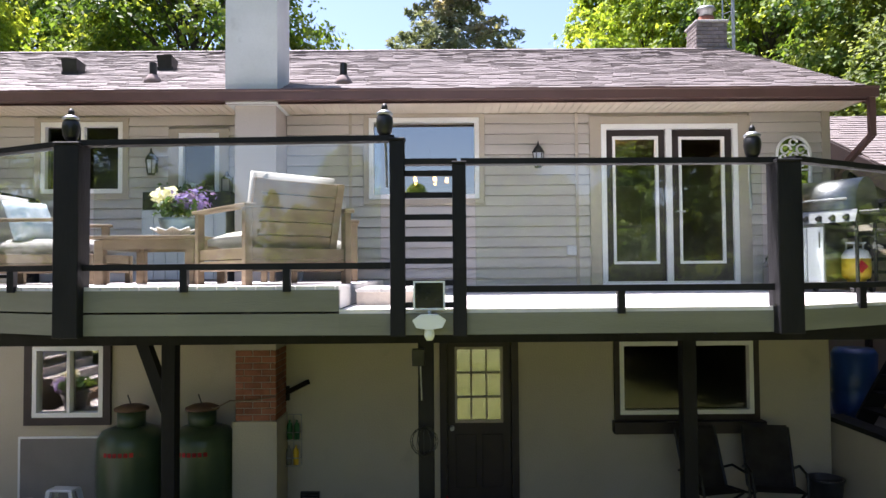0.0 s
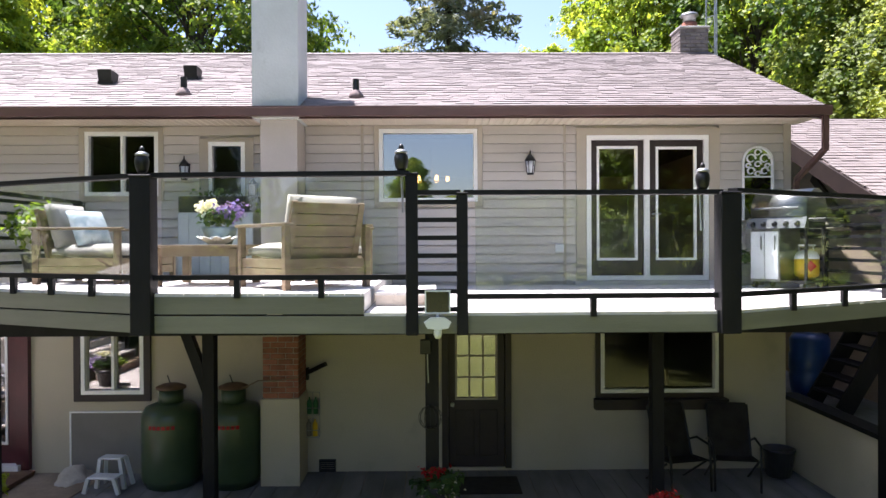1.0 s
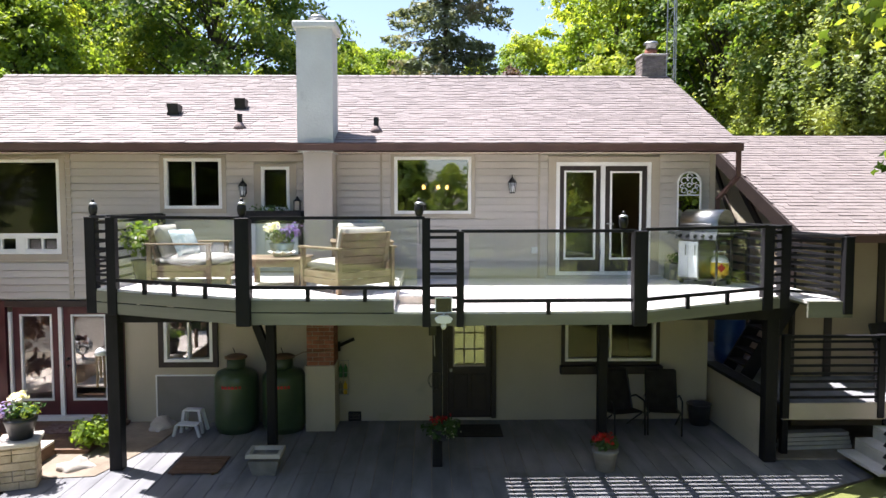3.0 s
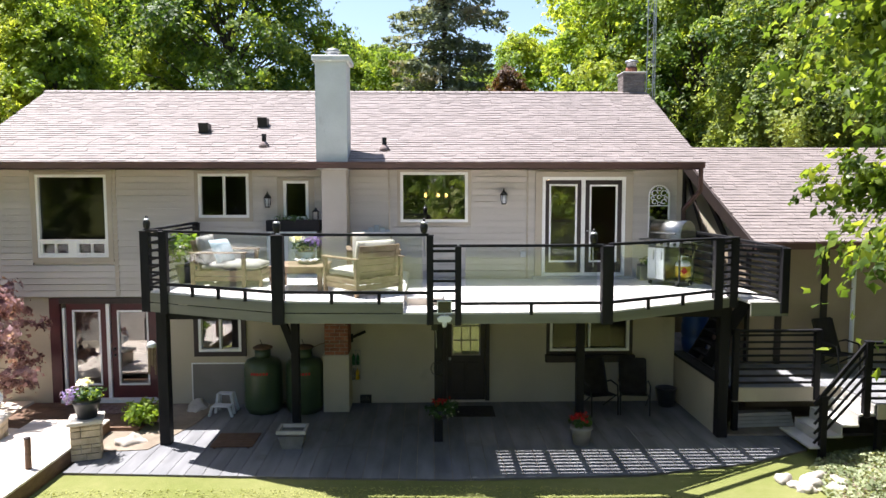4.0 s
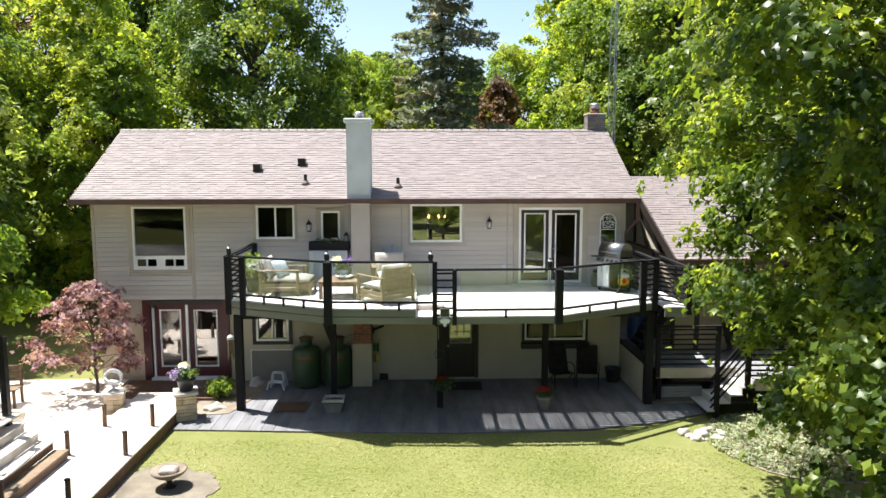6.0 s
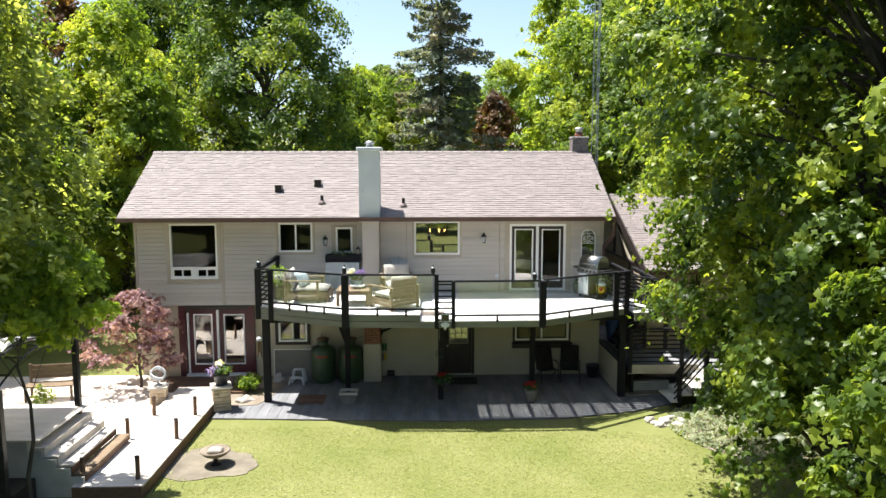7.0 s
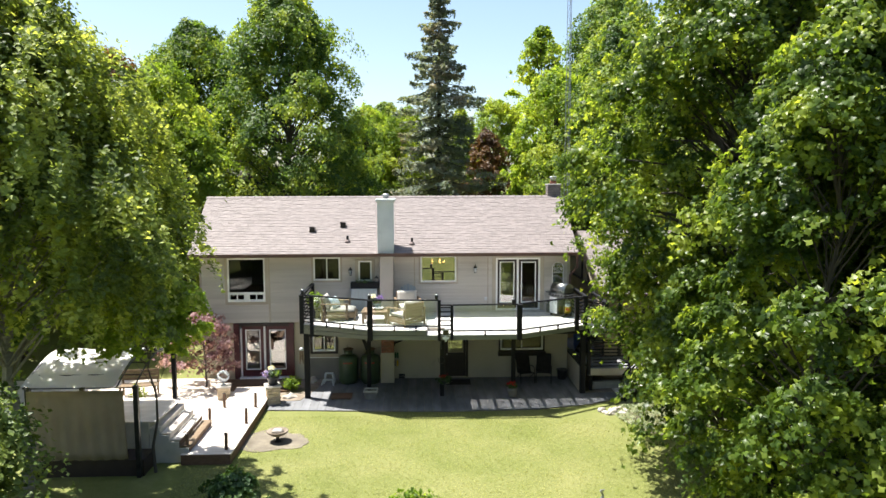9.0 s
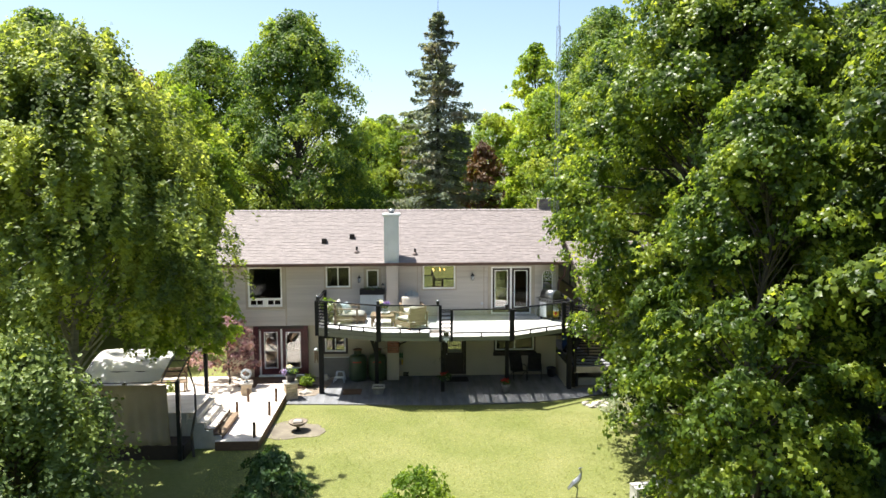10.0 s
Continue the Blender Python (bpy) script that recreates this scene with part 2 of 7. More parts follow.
BLUEPOT = surface("blue_grey_pot", (0.10, 0.15, 0.18), (0.16, 0.22, 0.25), 5, 0.5, bump=0.1)
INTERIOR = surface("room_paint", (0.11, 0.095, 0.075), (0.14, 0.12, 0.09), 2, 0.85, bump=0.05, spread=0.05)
GREYPANEL = surface("grey_panel", (0.20, 0.185, 0.165), (0.25, 0.23, 0.21), 1.6, 0.85, bump=0.3, spread=0.08)
GLASS = pane_glass("window_glass", gloss=0.20)
# the room's darkness is put into the tint; gloss raised for the sky reflection
SKYGLASS = pane_glass("sky_dim_glass", (0.52, 0.50, 0.42), gloss=0.34)
# no screens modelled: a darker tint and low gloss on these panes
DIMGLASS = pane_glass("dim_tint_glass", (0.55, 0.55, 0.55), gloss=0.035)
RAILGLASS = pane_glass("rail_glass", (0.94, 0.97, 0.955), 0.080, haze=0.02)
MIRROR = surface("mirror_silver", (0.80, 0.80, 0.80), (0.84, 0.84, 0.84), 3, 0.02, metal=1.0, bump=0, spread=0.01)
BULB = glowing("warm_bulb", (1.0, 0.60, 0.22), 9.0)
MAPLELEAF = leafy("maple_leaf", (0.034, 0.066, 0.012), (0.100, 0.160, 0.026), (0.30, 0.36, 0.060), 0.56, clump=1.1, rough=0.38)
# darker copy of the maple leaf; deep shade is put into its colour
SHADELEAF = leafy("shaded_maple_leaf", (0.024, 0.048, 0.010), (0.072, 0.118, 0.022), (0.24, 0.30, 0.052), 0.52, clump=1.0, rough=0.40)
WOODLEAF = leafy("woodland_leaf", (0.040, 0.085, 0.017), (0.115, 0.190, 0.034), (0.32, 0.385, 0.060), 0.50, clump=0.5)
LIMELEAF = leafy("lime_leaf", (0.12, 0.20, 0.030), (0.22, 0.31, 0.044), (0.37, 0.42, 0.070), 0.58, clump=0.4)
BIRCHLEAF = leafy("birch_leaf", (0.075, 0.110, 0.028), (0.175, 0.232, 0.060), (0.44, 0.49, 0.150), 0.52, clump=0.9)
WILLOWLEAF = leafy("willow_leaf", (0.050, 0.085, 0.022), (0.110, 0.160, 0.040), (0.24, 0.30, 0.08), 0.36, clump=0.9)
SPRUCENEEDLE = leafy("spruce_needle", (0.12, 0.155, 0.115), (0.19, 0.225, 0.165), (0.27, 0.24, 0.185), 0.35, clump=0.3)
REDLEAF = leafy("red_maple_leaf", (0.13, 0.058, 0.072), (0.31, 0.185, 0.205), (0.50, 0.35, 0.375), 0.3, clump=2.0)
COPPERLEAF = leafy("copper_leaf", (0.075, 0.038, 0.020), (0.12, 0.065, 0.030), (0.17, 0.10, 0.04), 0.35)
SHRUBLEAF = leafy("shrub_leaf", (0.022, 0.052, 0.016), (0.042, 0.09, 0.027), (0.085, 0.145, 0.042), 0.3, clump=2.0)
GRASSBLADE = leafy("grass_blade", (0.215, 0.238, 0.066), (0.25, 0.27, 0.080), (0.30, 0.305, 0.11), 0.3, clump=0.5)
PETALWHITE = leafy("white_petal", (0.6, 0.6, 0.55), (0.7, 0.7, 0.65), (0.8, 0.8, 0.75), 0.3)
PETALVIOLET = leafy("violet_petal", (0.13, 0.08, 0.30), (0.20, 0.13, 0.42), (0.35, 0.28, 0.55), 0.3)
PETALRED = leafy("red_petal", (0.35, 0.012, 0.02), (0.50, 0.02, 0.03), (0.60, 0.05, 0.05), 0.3)


# ---- building helpers ----
def box(bm, x0, x1, y0, y1, z0, z1, bevel=0.0):
    v = [bm.verts.new((x, y, z)) for z in (z0, z1) for y in (y0, y1) for x in (x0, x1)]
    fs = [bm.faces.new([v[i] for i in f]) for f in ((0, 2, 3, 1), (4, 5, 7, 6), (0, 1, 5, 4), (2, 6, 7, 3), (1, 3, 7, 5), (0, 4, 6, 2))]
    if bevel:
        bmesh.ops.bevel(bm, geom=list({e for f in fs for e in f.edges}), offset=bevel, segments=1, affect="EDGES")
    return bm


def tube(bm, a, b, r0, r1=None, seg=8, cap=True):
    """A tapered round bar from a to b."""
    a, b = Vector(a), Vector(b)
    r1 = r0 if r1 is None else r1
    d = (b - a).normalized()
    u = d.orthogonal().normalized()
    w = d.cross(u)
    ring = []
    for c, r in ((a, r0), (b, r1)):
        ring.append([bm.verts.new(c + r * (math.cos(t) * u + math.sin(t) * w)) for t in [2 * math.pi * k / seg for k in range(seg)]])
    for k in range(seg):
        bm.faces.new((ring[0][k], ring[0][(k + 1) % seg], ring[1][(k + 1) % seg], ring[1][k]))
    if cap:
        bm.faces.new(ring[0][::-1])
        bm.faces.new(ring[1])
    return bm


def lathe(bm, profile, x=0.0, y=0.0, z=0.0, seg=16):
    """A turned body from (radius, height) pairs round the vertical through x, y."""
    rings = []
    for r, h in profile:
        rings.append([bm.verts.new((x + r * math.cos(t), y + r * math.sin(t), z + h)) for t in [2 * math.pi * k / seg for k in range(seg)]])
    for p, q in zip(rings, rings[1:]):
        for k in range(seg):
            bm.faces.new((p[k], p[(k + 1) % seg], q[(k + 1) % seg], q[k]))
    bm.faces.new(rings[0][::-1])
    bm.faces.new(rings[-1])
    for f in bm.faces:
        f.smooth = True
    return bm


def beam(bm, a, b, w, h):
    """A square bar from a to b, w wide across and h high."""
    a, b = Vector(a), Vector(b)
    d = (b - a).normalized()
    s = d.cross(Vector((0, 0, 1)))
    s = s.normalized() if s.length > 1e-4 else Vector((1, 0, 0))
    u = s.cross(d).normalized()
    v = [bm.verts.new(c + i * s * w / 2 + j * u * h / 2) for c in (a, b) for i, j in ((-1, -1), (1, -1), (1, 1), (-1, 1))]
    for f in ((3, 2, 1, 0), (4, 5, 6, 7), (0, 1, 5, 4), (1, 2, 6, 5), (2, 3, 7, 6), (3, 0, 4, 7)):
        bm.faces.new([v[i] for i in f])
    return bm


def slab(bm, outline, z0, z1):
    """A flat body over an outline of (x, y), counter-clockwise."""
    lo = [bm.verts.new((x, y, z0)) for x, y in outline]
    hi = [bm.verts.new((x, y, z1)) for x, y in outline]
    bm.faces.new(hi)
    bm.faces.new(lo[::-1])
    n = len(outline)
    for k in range(n):
        bm.faces.new((lo[k], lo[(k + 1) % n], hi[(k + 1) % n], hi[k]))
    return bm


def mesh_of(name, bm, material):
    me = bpy.data.meshes.new(name)
    bmesh.ops.recalc_face_normals(bm, faces=bm.faces[:])
    bm.to_mesh(me)
    bm.free()
    me.materials.append(material)
    return me


def part(name, bm, material, parent, label=""):
    ob = new(name, mesh_of(name, bm, material))
    ob.parent = parent
    return tagged(ob, label)


def thing(name, label, category, at=(0, 0, 0), turn=0.0, group="", kind=""):
    ob = new(name)
    ob.empty_display_size = 0.1
    ob.matrix_basis = pose(*at, 0, 0, turn)
    return tagged(ob, label, category, group, kind)


def solid(name, bm, material, label, category, kind="", group=""):
    return tagged(new(name, mesh_of(name, bm, material)), label, category, group, kind)


def soft_box(bm, x0, x1, y0, y1, z0, z1, r=0.05, crown=0.03):
    """A cushion: rounded edges and a raised middle."""
    n = 7
    top = {}
    for i in range(n):
        for j in range(n):
            u, v = i / (n - 1), j / (n - 1)
            lift = crown * (1 - (2 * u - 1) ** 4) * (1 - (2 * v - 1) ** 4)
            edge = r * (1.0 if 0 < i < n - 1 and 0 < j < n - 1 else 0.0)
            top[i, j] = (bm.verts.new((x0 + u * (x1 - x0), y0 + v * (y1 - y0), z1 - r + edge + lift)), bm.verts.new((x0 + u * (x1 - x0), y0 + v * (y1 - y0), z0 + r - edge)))
    for i in range(n - 1):
        for j in range(n - 1):
            q = ((i, j), (i + 1, j), (i + 1, j + 1), (i, j + 1))
            bm.faces.new([top[k][0] for k in q])
            bm.faces.new([top[k][1] for k in reversed(q)])
    rim = [(i, 0) for i in range(n)] + [(n - 1, j) for j in range(1, n)] + [(i, n - 1) for i in range(n - 2, -1, -1)] + [(0, j) for j in range(n - 2, 0, -1)]
    for a, b in zip(rim, rim[1:] + rim[:1]):
        bm.faces.new((top[a][1], top[b][1], top[b][0], top[a][0]))
    for f in bm.faces:
        f.smooth = True
    return bm


def arrays_mesh(name, verts, faces, material, smooth=False):
    """A mesh from numpy arrays of places and of equal-sided faces."""
    me = bpy.data.meshes.new(name)
    n, k = faces.shape
    me.vertices.add(len(verts))
    me.vertices.foreach_set("co", np.ascontiguousarray(verts, dtype=np.float32).ravel())
    me.loops.add(n * k)
    me.loops.foreach_set("vertex_index", np.ascontiguousarray(faces, dtype=np.int32).ravel())
    me.polygons.add(n)
    me.polygons.foreach_set("loop_start", np.arange(0, n * k, k, dtype=np.int32))
    me.update(calc_edges=True)
    me.materials.append(material)
    return me


def leaves_mesh(name, centres, normals, size, material, rng, shape="oval", spread=0.35):
    """Leaf blades at the centres, facing about along the normals. oval: a folded blade of two triangles; maple: a lobed blade of four."""
    n = len(centres)
    d = rng.normal(size=(n, 3))
    up = normals + 0.55 * rng.normal(size=(n, 3))
    up /= np.linalg.norm(up, axis=1)[:, None]
    u = np.cross(d, up)
    u /= np.linalg.norm(u, axis=1)[:, None] + 1e-9
    v = np.cross(up, u)
    s = (size * (1 + spread * (2 * rng.random(n) - 1)))[:, None]
    if shape == "maple":
        tips = [(0, -0.55, 0), (0.62, -0.06, -0.08), (0.23, 0.12, 0.05), (0.0, 0.70, -0.10), (-0.23, 0.12, 0.05), (-0.62, -0.06, -0.08)]
        tri = [(0, 1, 2), (0, 2, 4), (2, 3, 4), (0, 4, 5)]
    elif shape == "needle":
        tips = [(0, -0.5, 0), (0.20, 0.0, -0.06), (0, 0.6, -0.16), (-0.20, 0.0, -0.06)]
        tri = [(0, 1, 2), (0, 2, 3)]
    else:
        tips = [(0, -0.5, 0), (0.34, -0.02, 0.08), (0, 0.55, -0.10), (-0.34, -0.02, 0.08)]
        tri = [(0, 1, 2), (0, 2, 3)]
    k = len(tips)
    verts = np.empty((n, k, 3))
    for i, (a, b, c) in enumerate(tips):
        verts[:, i] = centres + s * (a * u + b * v + c * up)
    faces = (np.arange(n)[:, None, None] * k + np.array(tri)[None]).reshape(-1, 3)
    return arrays_mesh(name, verts.reshape(-1, 3), faces, material)


# ---- ground ----
PATIO_Z, LAWN_Z, DECK_Z, RAISED_Z, WALK_Z = -0.10, -0.14, 2.60, 2.77, 0.15


def ground_height(x, y):
    """The lawn by the house, low banks further off."""
    far = max(0.0, math.hypot(x + 1, (y - 4) * 0.9) - 26)
    side = max(0.0, x - 7.0) * 0.02
    return LAWN_Z + 0.02 * noise.noise((x * 0.35, y * 0.35, 0)) + min(3.5, 0.05 * far) + side


def make_ground():
    bm = bmesh.new()
    xs = [-900, -400, -150, -70] + [-40 + 1.25 * k for k in range(65)] + [70, 150, 400, 900]
    ys = [-900, -400, -150, -70] + [-40 + 1.25 * k for k in range(81)] + [90, 150, 400, 900]
    grid = [[bm.verts.new((x, y, ground_height(x, y) - (0.05 if y > 6.6 and -9.4 < x < 7 and y < 18 else 0))) for x in xs] for y in ys]
    for j in range(len(ys) - 1):
        for i in range(len(xs) - 1):
            f = bm.faces.new((grid[j][i], grid[j][i + 1], grid[j + 1][i + 1], grid[j + 1][i]))
            f.smooth = True
    m, nt, p, link = nodes_of("lawn")
    geo = nt.nodes.new("ShaderNodeNewGeometry")
    stops = []
    for sc, det in ((0.45, 4), (6.0, 6), (90.0, 3)):
        nz = nt.nodes.new("ShaderNodeTexNoise")
        nz.inputs["Scale"].default_value, nz.inputs["Detail"].default_value = sc, det
        link(geo.outputs["Position"], nz.inputs["Vector"])
        stops.append(nz)
    r1 = nt.nodes.new("ShaderNodeValToRGB")
    e = r1.color_ramp.elements
    e[0].position, e[0].color = 0.30, (0.134, 0.155, 0.044, 1)
    e[1].position, e[1].color = 0.74, (0.200, 0.203, 0.080, 1)
    add = nt.nodes.new("ShaderNodeMath")
    add.operation = "MULTIPLY_ADD"
    link(stops[1].outputs["Fac"], add.inputs[0])
    add.inputs[1].default_value = 0.45
    sub = nt.nodes.new("ShaderNodeMath")
    sub.operation = "SUBTRACT"
    link(stops[0].outputs["Fac"], sub.inputs[0])
    sub.inputs[1].default_value = 0.22
    link(sub.outputs[0], add.inputs[2])
    link(add.outputs[0], r1.inputs[0])
    mul = nt.nodes.new("ShaderNodeMix")
    mul.data_type, mul.blend_type = "RGBA", "MULTIPLY"
    mul.inputs["Factor"].default_value = 1.0
    mr = nt.nodes.new("ShaderNodeMapRange")
    mr.inputs["From Min"].default_value, mr.inputs["From Max"].default_value = 0.3, 0.7
    mr.inputs["To Min"].default_value, mr.inputs["To Max"].default_value = 0.86, 1.14
    link(stops[2].outputs["Fac"], mr.inputs["Value"])
    link(r1.outputs[0], mul.inputs["A"])
    link(mr.outputs[0], mul.inputs["B"])
    link(mul.outputs["Result"], p.inputs["Base Color"])
    p.inputs["Roughness"].default_value = 0.95
    p.inputs["Specular IOR Level"].default_value = 0.1
    bp = nt.nodes.new("ShaderNodeBump")
    bp.inputs["Strength"].default_value, bp.inputs["Distance"].default_value = 0.45, 0.03
    link(stops[2].outputs["Fac"], bp.inputs["Height"])
    link(bp.outputs[0], p.inputs["Normal"])
    solid("ground", bm, m, "sunlit mown lawn running out to the woods", "lawn", "structure")


make_ground()

# ---- house ----
WX0, WX1, WY0, WY1, EAVE_Z = -9.45, 5.16, 9.25, 17.1, 4.95
UPPER = {"window_1": (-8.38, -6.92, 3.08, 4.81), "window_2": (-5.02, -3.97, 3.91, 4.83), "window_3": (-3.25, -2.73, 3.88, 4.68),
         "window_4": (-0.80, 0.62, 3.81, 4.86), "door_1": (2.20, 3.97, 2.66, 4.76)}
LOWER = {"door_2": (-7.98, -6.02, 0.0, 2.10), "window_5": (-5.11, -4.21, 1.05, 1.95), "door_3": (0.18, 1.01, -0.06, 2.0), "window_6": (2.40, 4.12, 1.02, 1.95)}


def wall_cells(x0, x1, z0, z1, holes):
    """The rectangles that are left of a wall round its openings."""
    xs = sorted({x0, x1, *[v for h in holes for v in h[:2] if x0 < v < x1]})
    out = []
    for a, b in zip(xs, xs[1:]):
        spans = sorted((h[2], h[3]) for h in holes if h[0] < (a + b) / 2 < h[1])
        z = z0
        for lo, hi in spans:
            if lo > z + 1e-4:
                out.append((a, b, z, lo))
            z = max(z, hi)
        if z < z1 - 1e-4:
            out.append((a, b, z, z1))
    return out


bm = bmesh.new()
for a, b, lo, hi in wall_cells(WX0, WX1, 2.25, EAVE_Z, list(UPPER.values())):
    box(bm, a, b, WY0 + 0.03, WY0 + 0.20, lo, hi)
wall_upper = solid("wall_north_upper", bm, SIDING, "grey-beige clapboard wall of the upper floor", "wall", "structure")
bm = bmesh.new()
for a, b, lo, hi in wall_cells(WX0 + 0.04, WX1 - 0.04, -0.3, 2.25, list(LOWER.values())):
    box(bm, a, b, WY0 + 0.04, WY0 + 0.24, lo, hi)
solid("wall_north_lower", bm, STUCCO, "cream stucco wall of the lower floor", "wall", "structure")
for nm, (a, b, c, d) in {"wall_east": (WX1 - 0.2, WX1, WY0 + 0.24, WY1), "wall_west": (WX0, WX0 + 0.2, WY0 + 0.24, WY1), "wall_south": (WX0, WX1, WY1, WY1 + 0.2)}.items():
    bm = bmesh.new()
    box(bm, a, b, c, d, -0.3, EAVE_Z)
    if nm != "wall_south":                                # gable
        g = [bm.verts.new((x, y, z)) for x in (a, b) for y, z in ((c - 0.24, EAVE_Z), (d, EAVE_Z), (13.5, 6.87))]
        for f in ((0, 1, 2), (5, 4, 3), (0, 3, 4, 1), (1, 4, 5, 2), (2, 5, 3, 0)):
            bm.faces.new([g[i] for i in f])
    solid(nm, bm, SIDING, "plain painted wall of the house", "wall", "structure")
bm = bmesh.new()
box(bm, WX0 + 0.2, WX1 - 0.2, WY0 + 0.24, WY1, 2.30, 2.58)
solid("floor_upper", bm, OLDWOOD, "dark wooden floor inside the house", "floor", "structure")
bm = bmesh.new()
box(bm, WX0 + 0.2, WX1 - 0.2, WY0 + 0.24, WY1, -0.3, -0.06)
solid("floor_lower", bm, CONCRETE, "concrete floor of the lower rooms", "floor", "structure")
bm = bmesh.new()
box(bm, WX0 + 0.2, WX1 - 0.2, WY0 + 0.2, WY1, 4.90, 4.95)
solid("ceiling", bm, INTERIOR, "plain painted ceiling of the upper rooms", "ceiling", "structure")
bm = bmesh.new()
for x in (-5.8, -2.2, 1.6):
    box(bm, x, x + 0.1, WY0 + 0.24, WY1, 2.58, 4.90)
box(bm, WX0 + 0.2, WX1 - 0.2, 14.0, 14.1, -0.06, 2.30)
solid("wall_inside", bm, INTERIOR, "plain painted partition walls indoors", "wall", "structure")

# ---- roof ----
ROOF = dict(x0=-9.68, x1=5.36, y0=8.56, z0=5.03, y1=13.5, z1=7.075)
PROW_W, PROW_E = 0.60, 0.34                          # how far the ridge runs out past the eave
SLOPE = (ROOF["z1"] - ROOF["z0"]) / (ROOF["y1"] - ROOF["y0"])


def roof_z(y):
    return ROOF["z0"] + SLOPE * (ROOF["y1"] - abs(y - ROOF["y1"]) - ROOF["y0"])


def roof_ends(y):
    """The roof's two ends at y: the gables lean out towards the ridge."""
    f = 1 - abs(y - ROOF["y1"]) / (ROOF["y1"] - ROOF["y0"])
    return ROOF["x0"] - PROW_W * f, ROOF["x1"] + PROW_E * f


RIDGE_Y, BACK_Y = ROOF["y1"], 2 * ROOF["y1"] - 8.60
bm = bmesh.new()
prof = [(8.60, roof_z(8.60) - 0.02), (RIDGE_Y, ROOF["z1"] - 0.02), (BACK_Y, roof_z(BACK_Y) - 0.02), (BACK_Y, roof_z(BACK_Y) - 0.14), (RIDGE_Y, ROOF["z1"] - 0.14), (8.60, roof_z(8.60) - 0.14)]
ends = [[bm.verts.new((roof_ends(y)[e] + (0.03, -0.03)[e], y, z)) for y, z in prof] for e in (0, 1)]
for k in range(6):
    bm.faces.new((ends[0][k], ends[0][(k + 1) % 6], ends[1][(k + 1) % 6], ends[1][k]))
for e in ends:
    bm.faces.new(e[:2] + e[4:])
    bm.faces.new(e[1:5])
roof = solid("roof", bm, ROOFDECK, "gable roof with faded pinkish-brown asphalt shingles", "roof", "structure")
bm = bmesh.new()
box(bm, WX0 - 0.3, WX1 + 0.15, 8.62, WY0 + 0.02, 4.925, 4.945)
soffit = solid("soffit", bm, SOFFIT, "beige grooved soffit under the eave", "soffit", "structure")
bm = bmesh.new()
for k in range(150):
    x = WX0 - 0.28 + k * 0.1
    if x < WX1 + 0.1:
        box(bm, x, x + 0.088, 8.63, WY0 + 0.01, 4.915, 4.925)
part("groove_strip", bm, SOFFIT, soffit)
gutter = thing("gutter", "brown metal gutter and fascia along the eave", "gutter", (0, 0, 0))
bm = bmesh.new()
prof = [(8.63, 4.90), (8.63, 5.04), (8.605, 5.04), (8.605, 4.935), (8.50, 4.935), (8.49, 5.045), (8.468, 5.05), (8.468, 5.03), (8.478, 5.02), (8.482, 4.92), (8.60, 4.92), (8.60, 4.90)]
ends = [[bm.verts.new((x, y, z)) for y, z in prof] for x in (ROOF["x0"], ROOF["x1"])]
for k in range(len(prof)):
    q = (k + 1) % len(prof)
    bm.faces.new((ends[0][k], ends[0][q], ends[1][q], ends[1][k]))
bm.faces.new(ends[0])
bm.faces.new(ends[1][::-1])
part("trough", bm, GUTTER, gutter)
bm = bmesh.new()
for p, q in (((5.30, 8.55, 4.92), (5.30, 8.55, 4.45)), ((5.30, 8.55, 4.47), (5.12, 8.98, 4.08)), ((5.12, 8.98, 4.1), (5.12, 8.98, 2.7))):
    beam(bm, p, q, 0.075, 0.06)
part("downspout", bm, GUTTER, gutter)
# rake boards
for e in (0, 1):
    bm = bmesh.new()
    for ya, yb in ((8.58, RIDGE_Y), (BACK_Y, RIDGE_Y)):
        v = [bm.verts.new((roof_ends(y)[e] - 0.035 * e + xx, y, roof_z(y) + dz)) for xx in (0, 0.035) for y, dz in ((ya, -0.21), (yb, -0.21), (yb, -0.02), (ya, -0.02))]
        for f in ((0, 1, 2, 3), (7, 6, 5, 4), (0, 4, 5, 1), (1, 5, 6, 2), (2, 6, 7, 3), (3, 7, 4, 0)):
            bm.faces.new([v[i] for i in f])
    solid("trim_rake", bm, GUTTER, "brown rake board along the roof edge", "trim", "structure")

# ---- chimney on the front wall ----
chimney = thing("chimney", "tall pale rendered chimney rising through the eave", "chimney", (-2.12, 8.95, PATIO_Z))


def local(parent, bm):
    bmesh.ops.translate(bm, verts=bm.verts[:], vec=-parent.matrix_basis.translation)
    return bm


bm = bmesh.new()
box(bm, -2.45, -1.83, 8.56, 9.25, 4.9, 7.02)
part("chimney_shaft", local(chimney, bm), CHIMNEY, chimney)
bm = bmesh.new()
box(bm, -2.51, -1.76, 8.50, 9.31, 7.02, 7.14, 0.02)
part("cap", local(chimney, bm), CHIMNEY, chimney)
bm = bmesh.new()
lathe(bm, [(0.11, 7.14), (0.11, 7.24), (0.17, 7.26), (0.10, 7.32), (0.02, 7.34)], -2.13, 8.9, 0, 14)
part("flue_cap", local(chimney, bm), GALV, chimney, "small metal flue cap")
bm = bmesh.new()
box(bm, -2.37, -1.87, 8.68, 9.27, 1.95, 4.93)
part("painted_shaft", local(chimney, bm), PILASTER, chimney, "grey-beige painted shaft below the eave")
bm = bmesh.new()
box(bm, -2.36, -1.88, 8.70, 9.28, 1.09, 1.95)
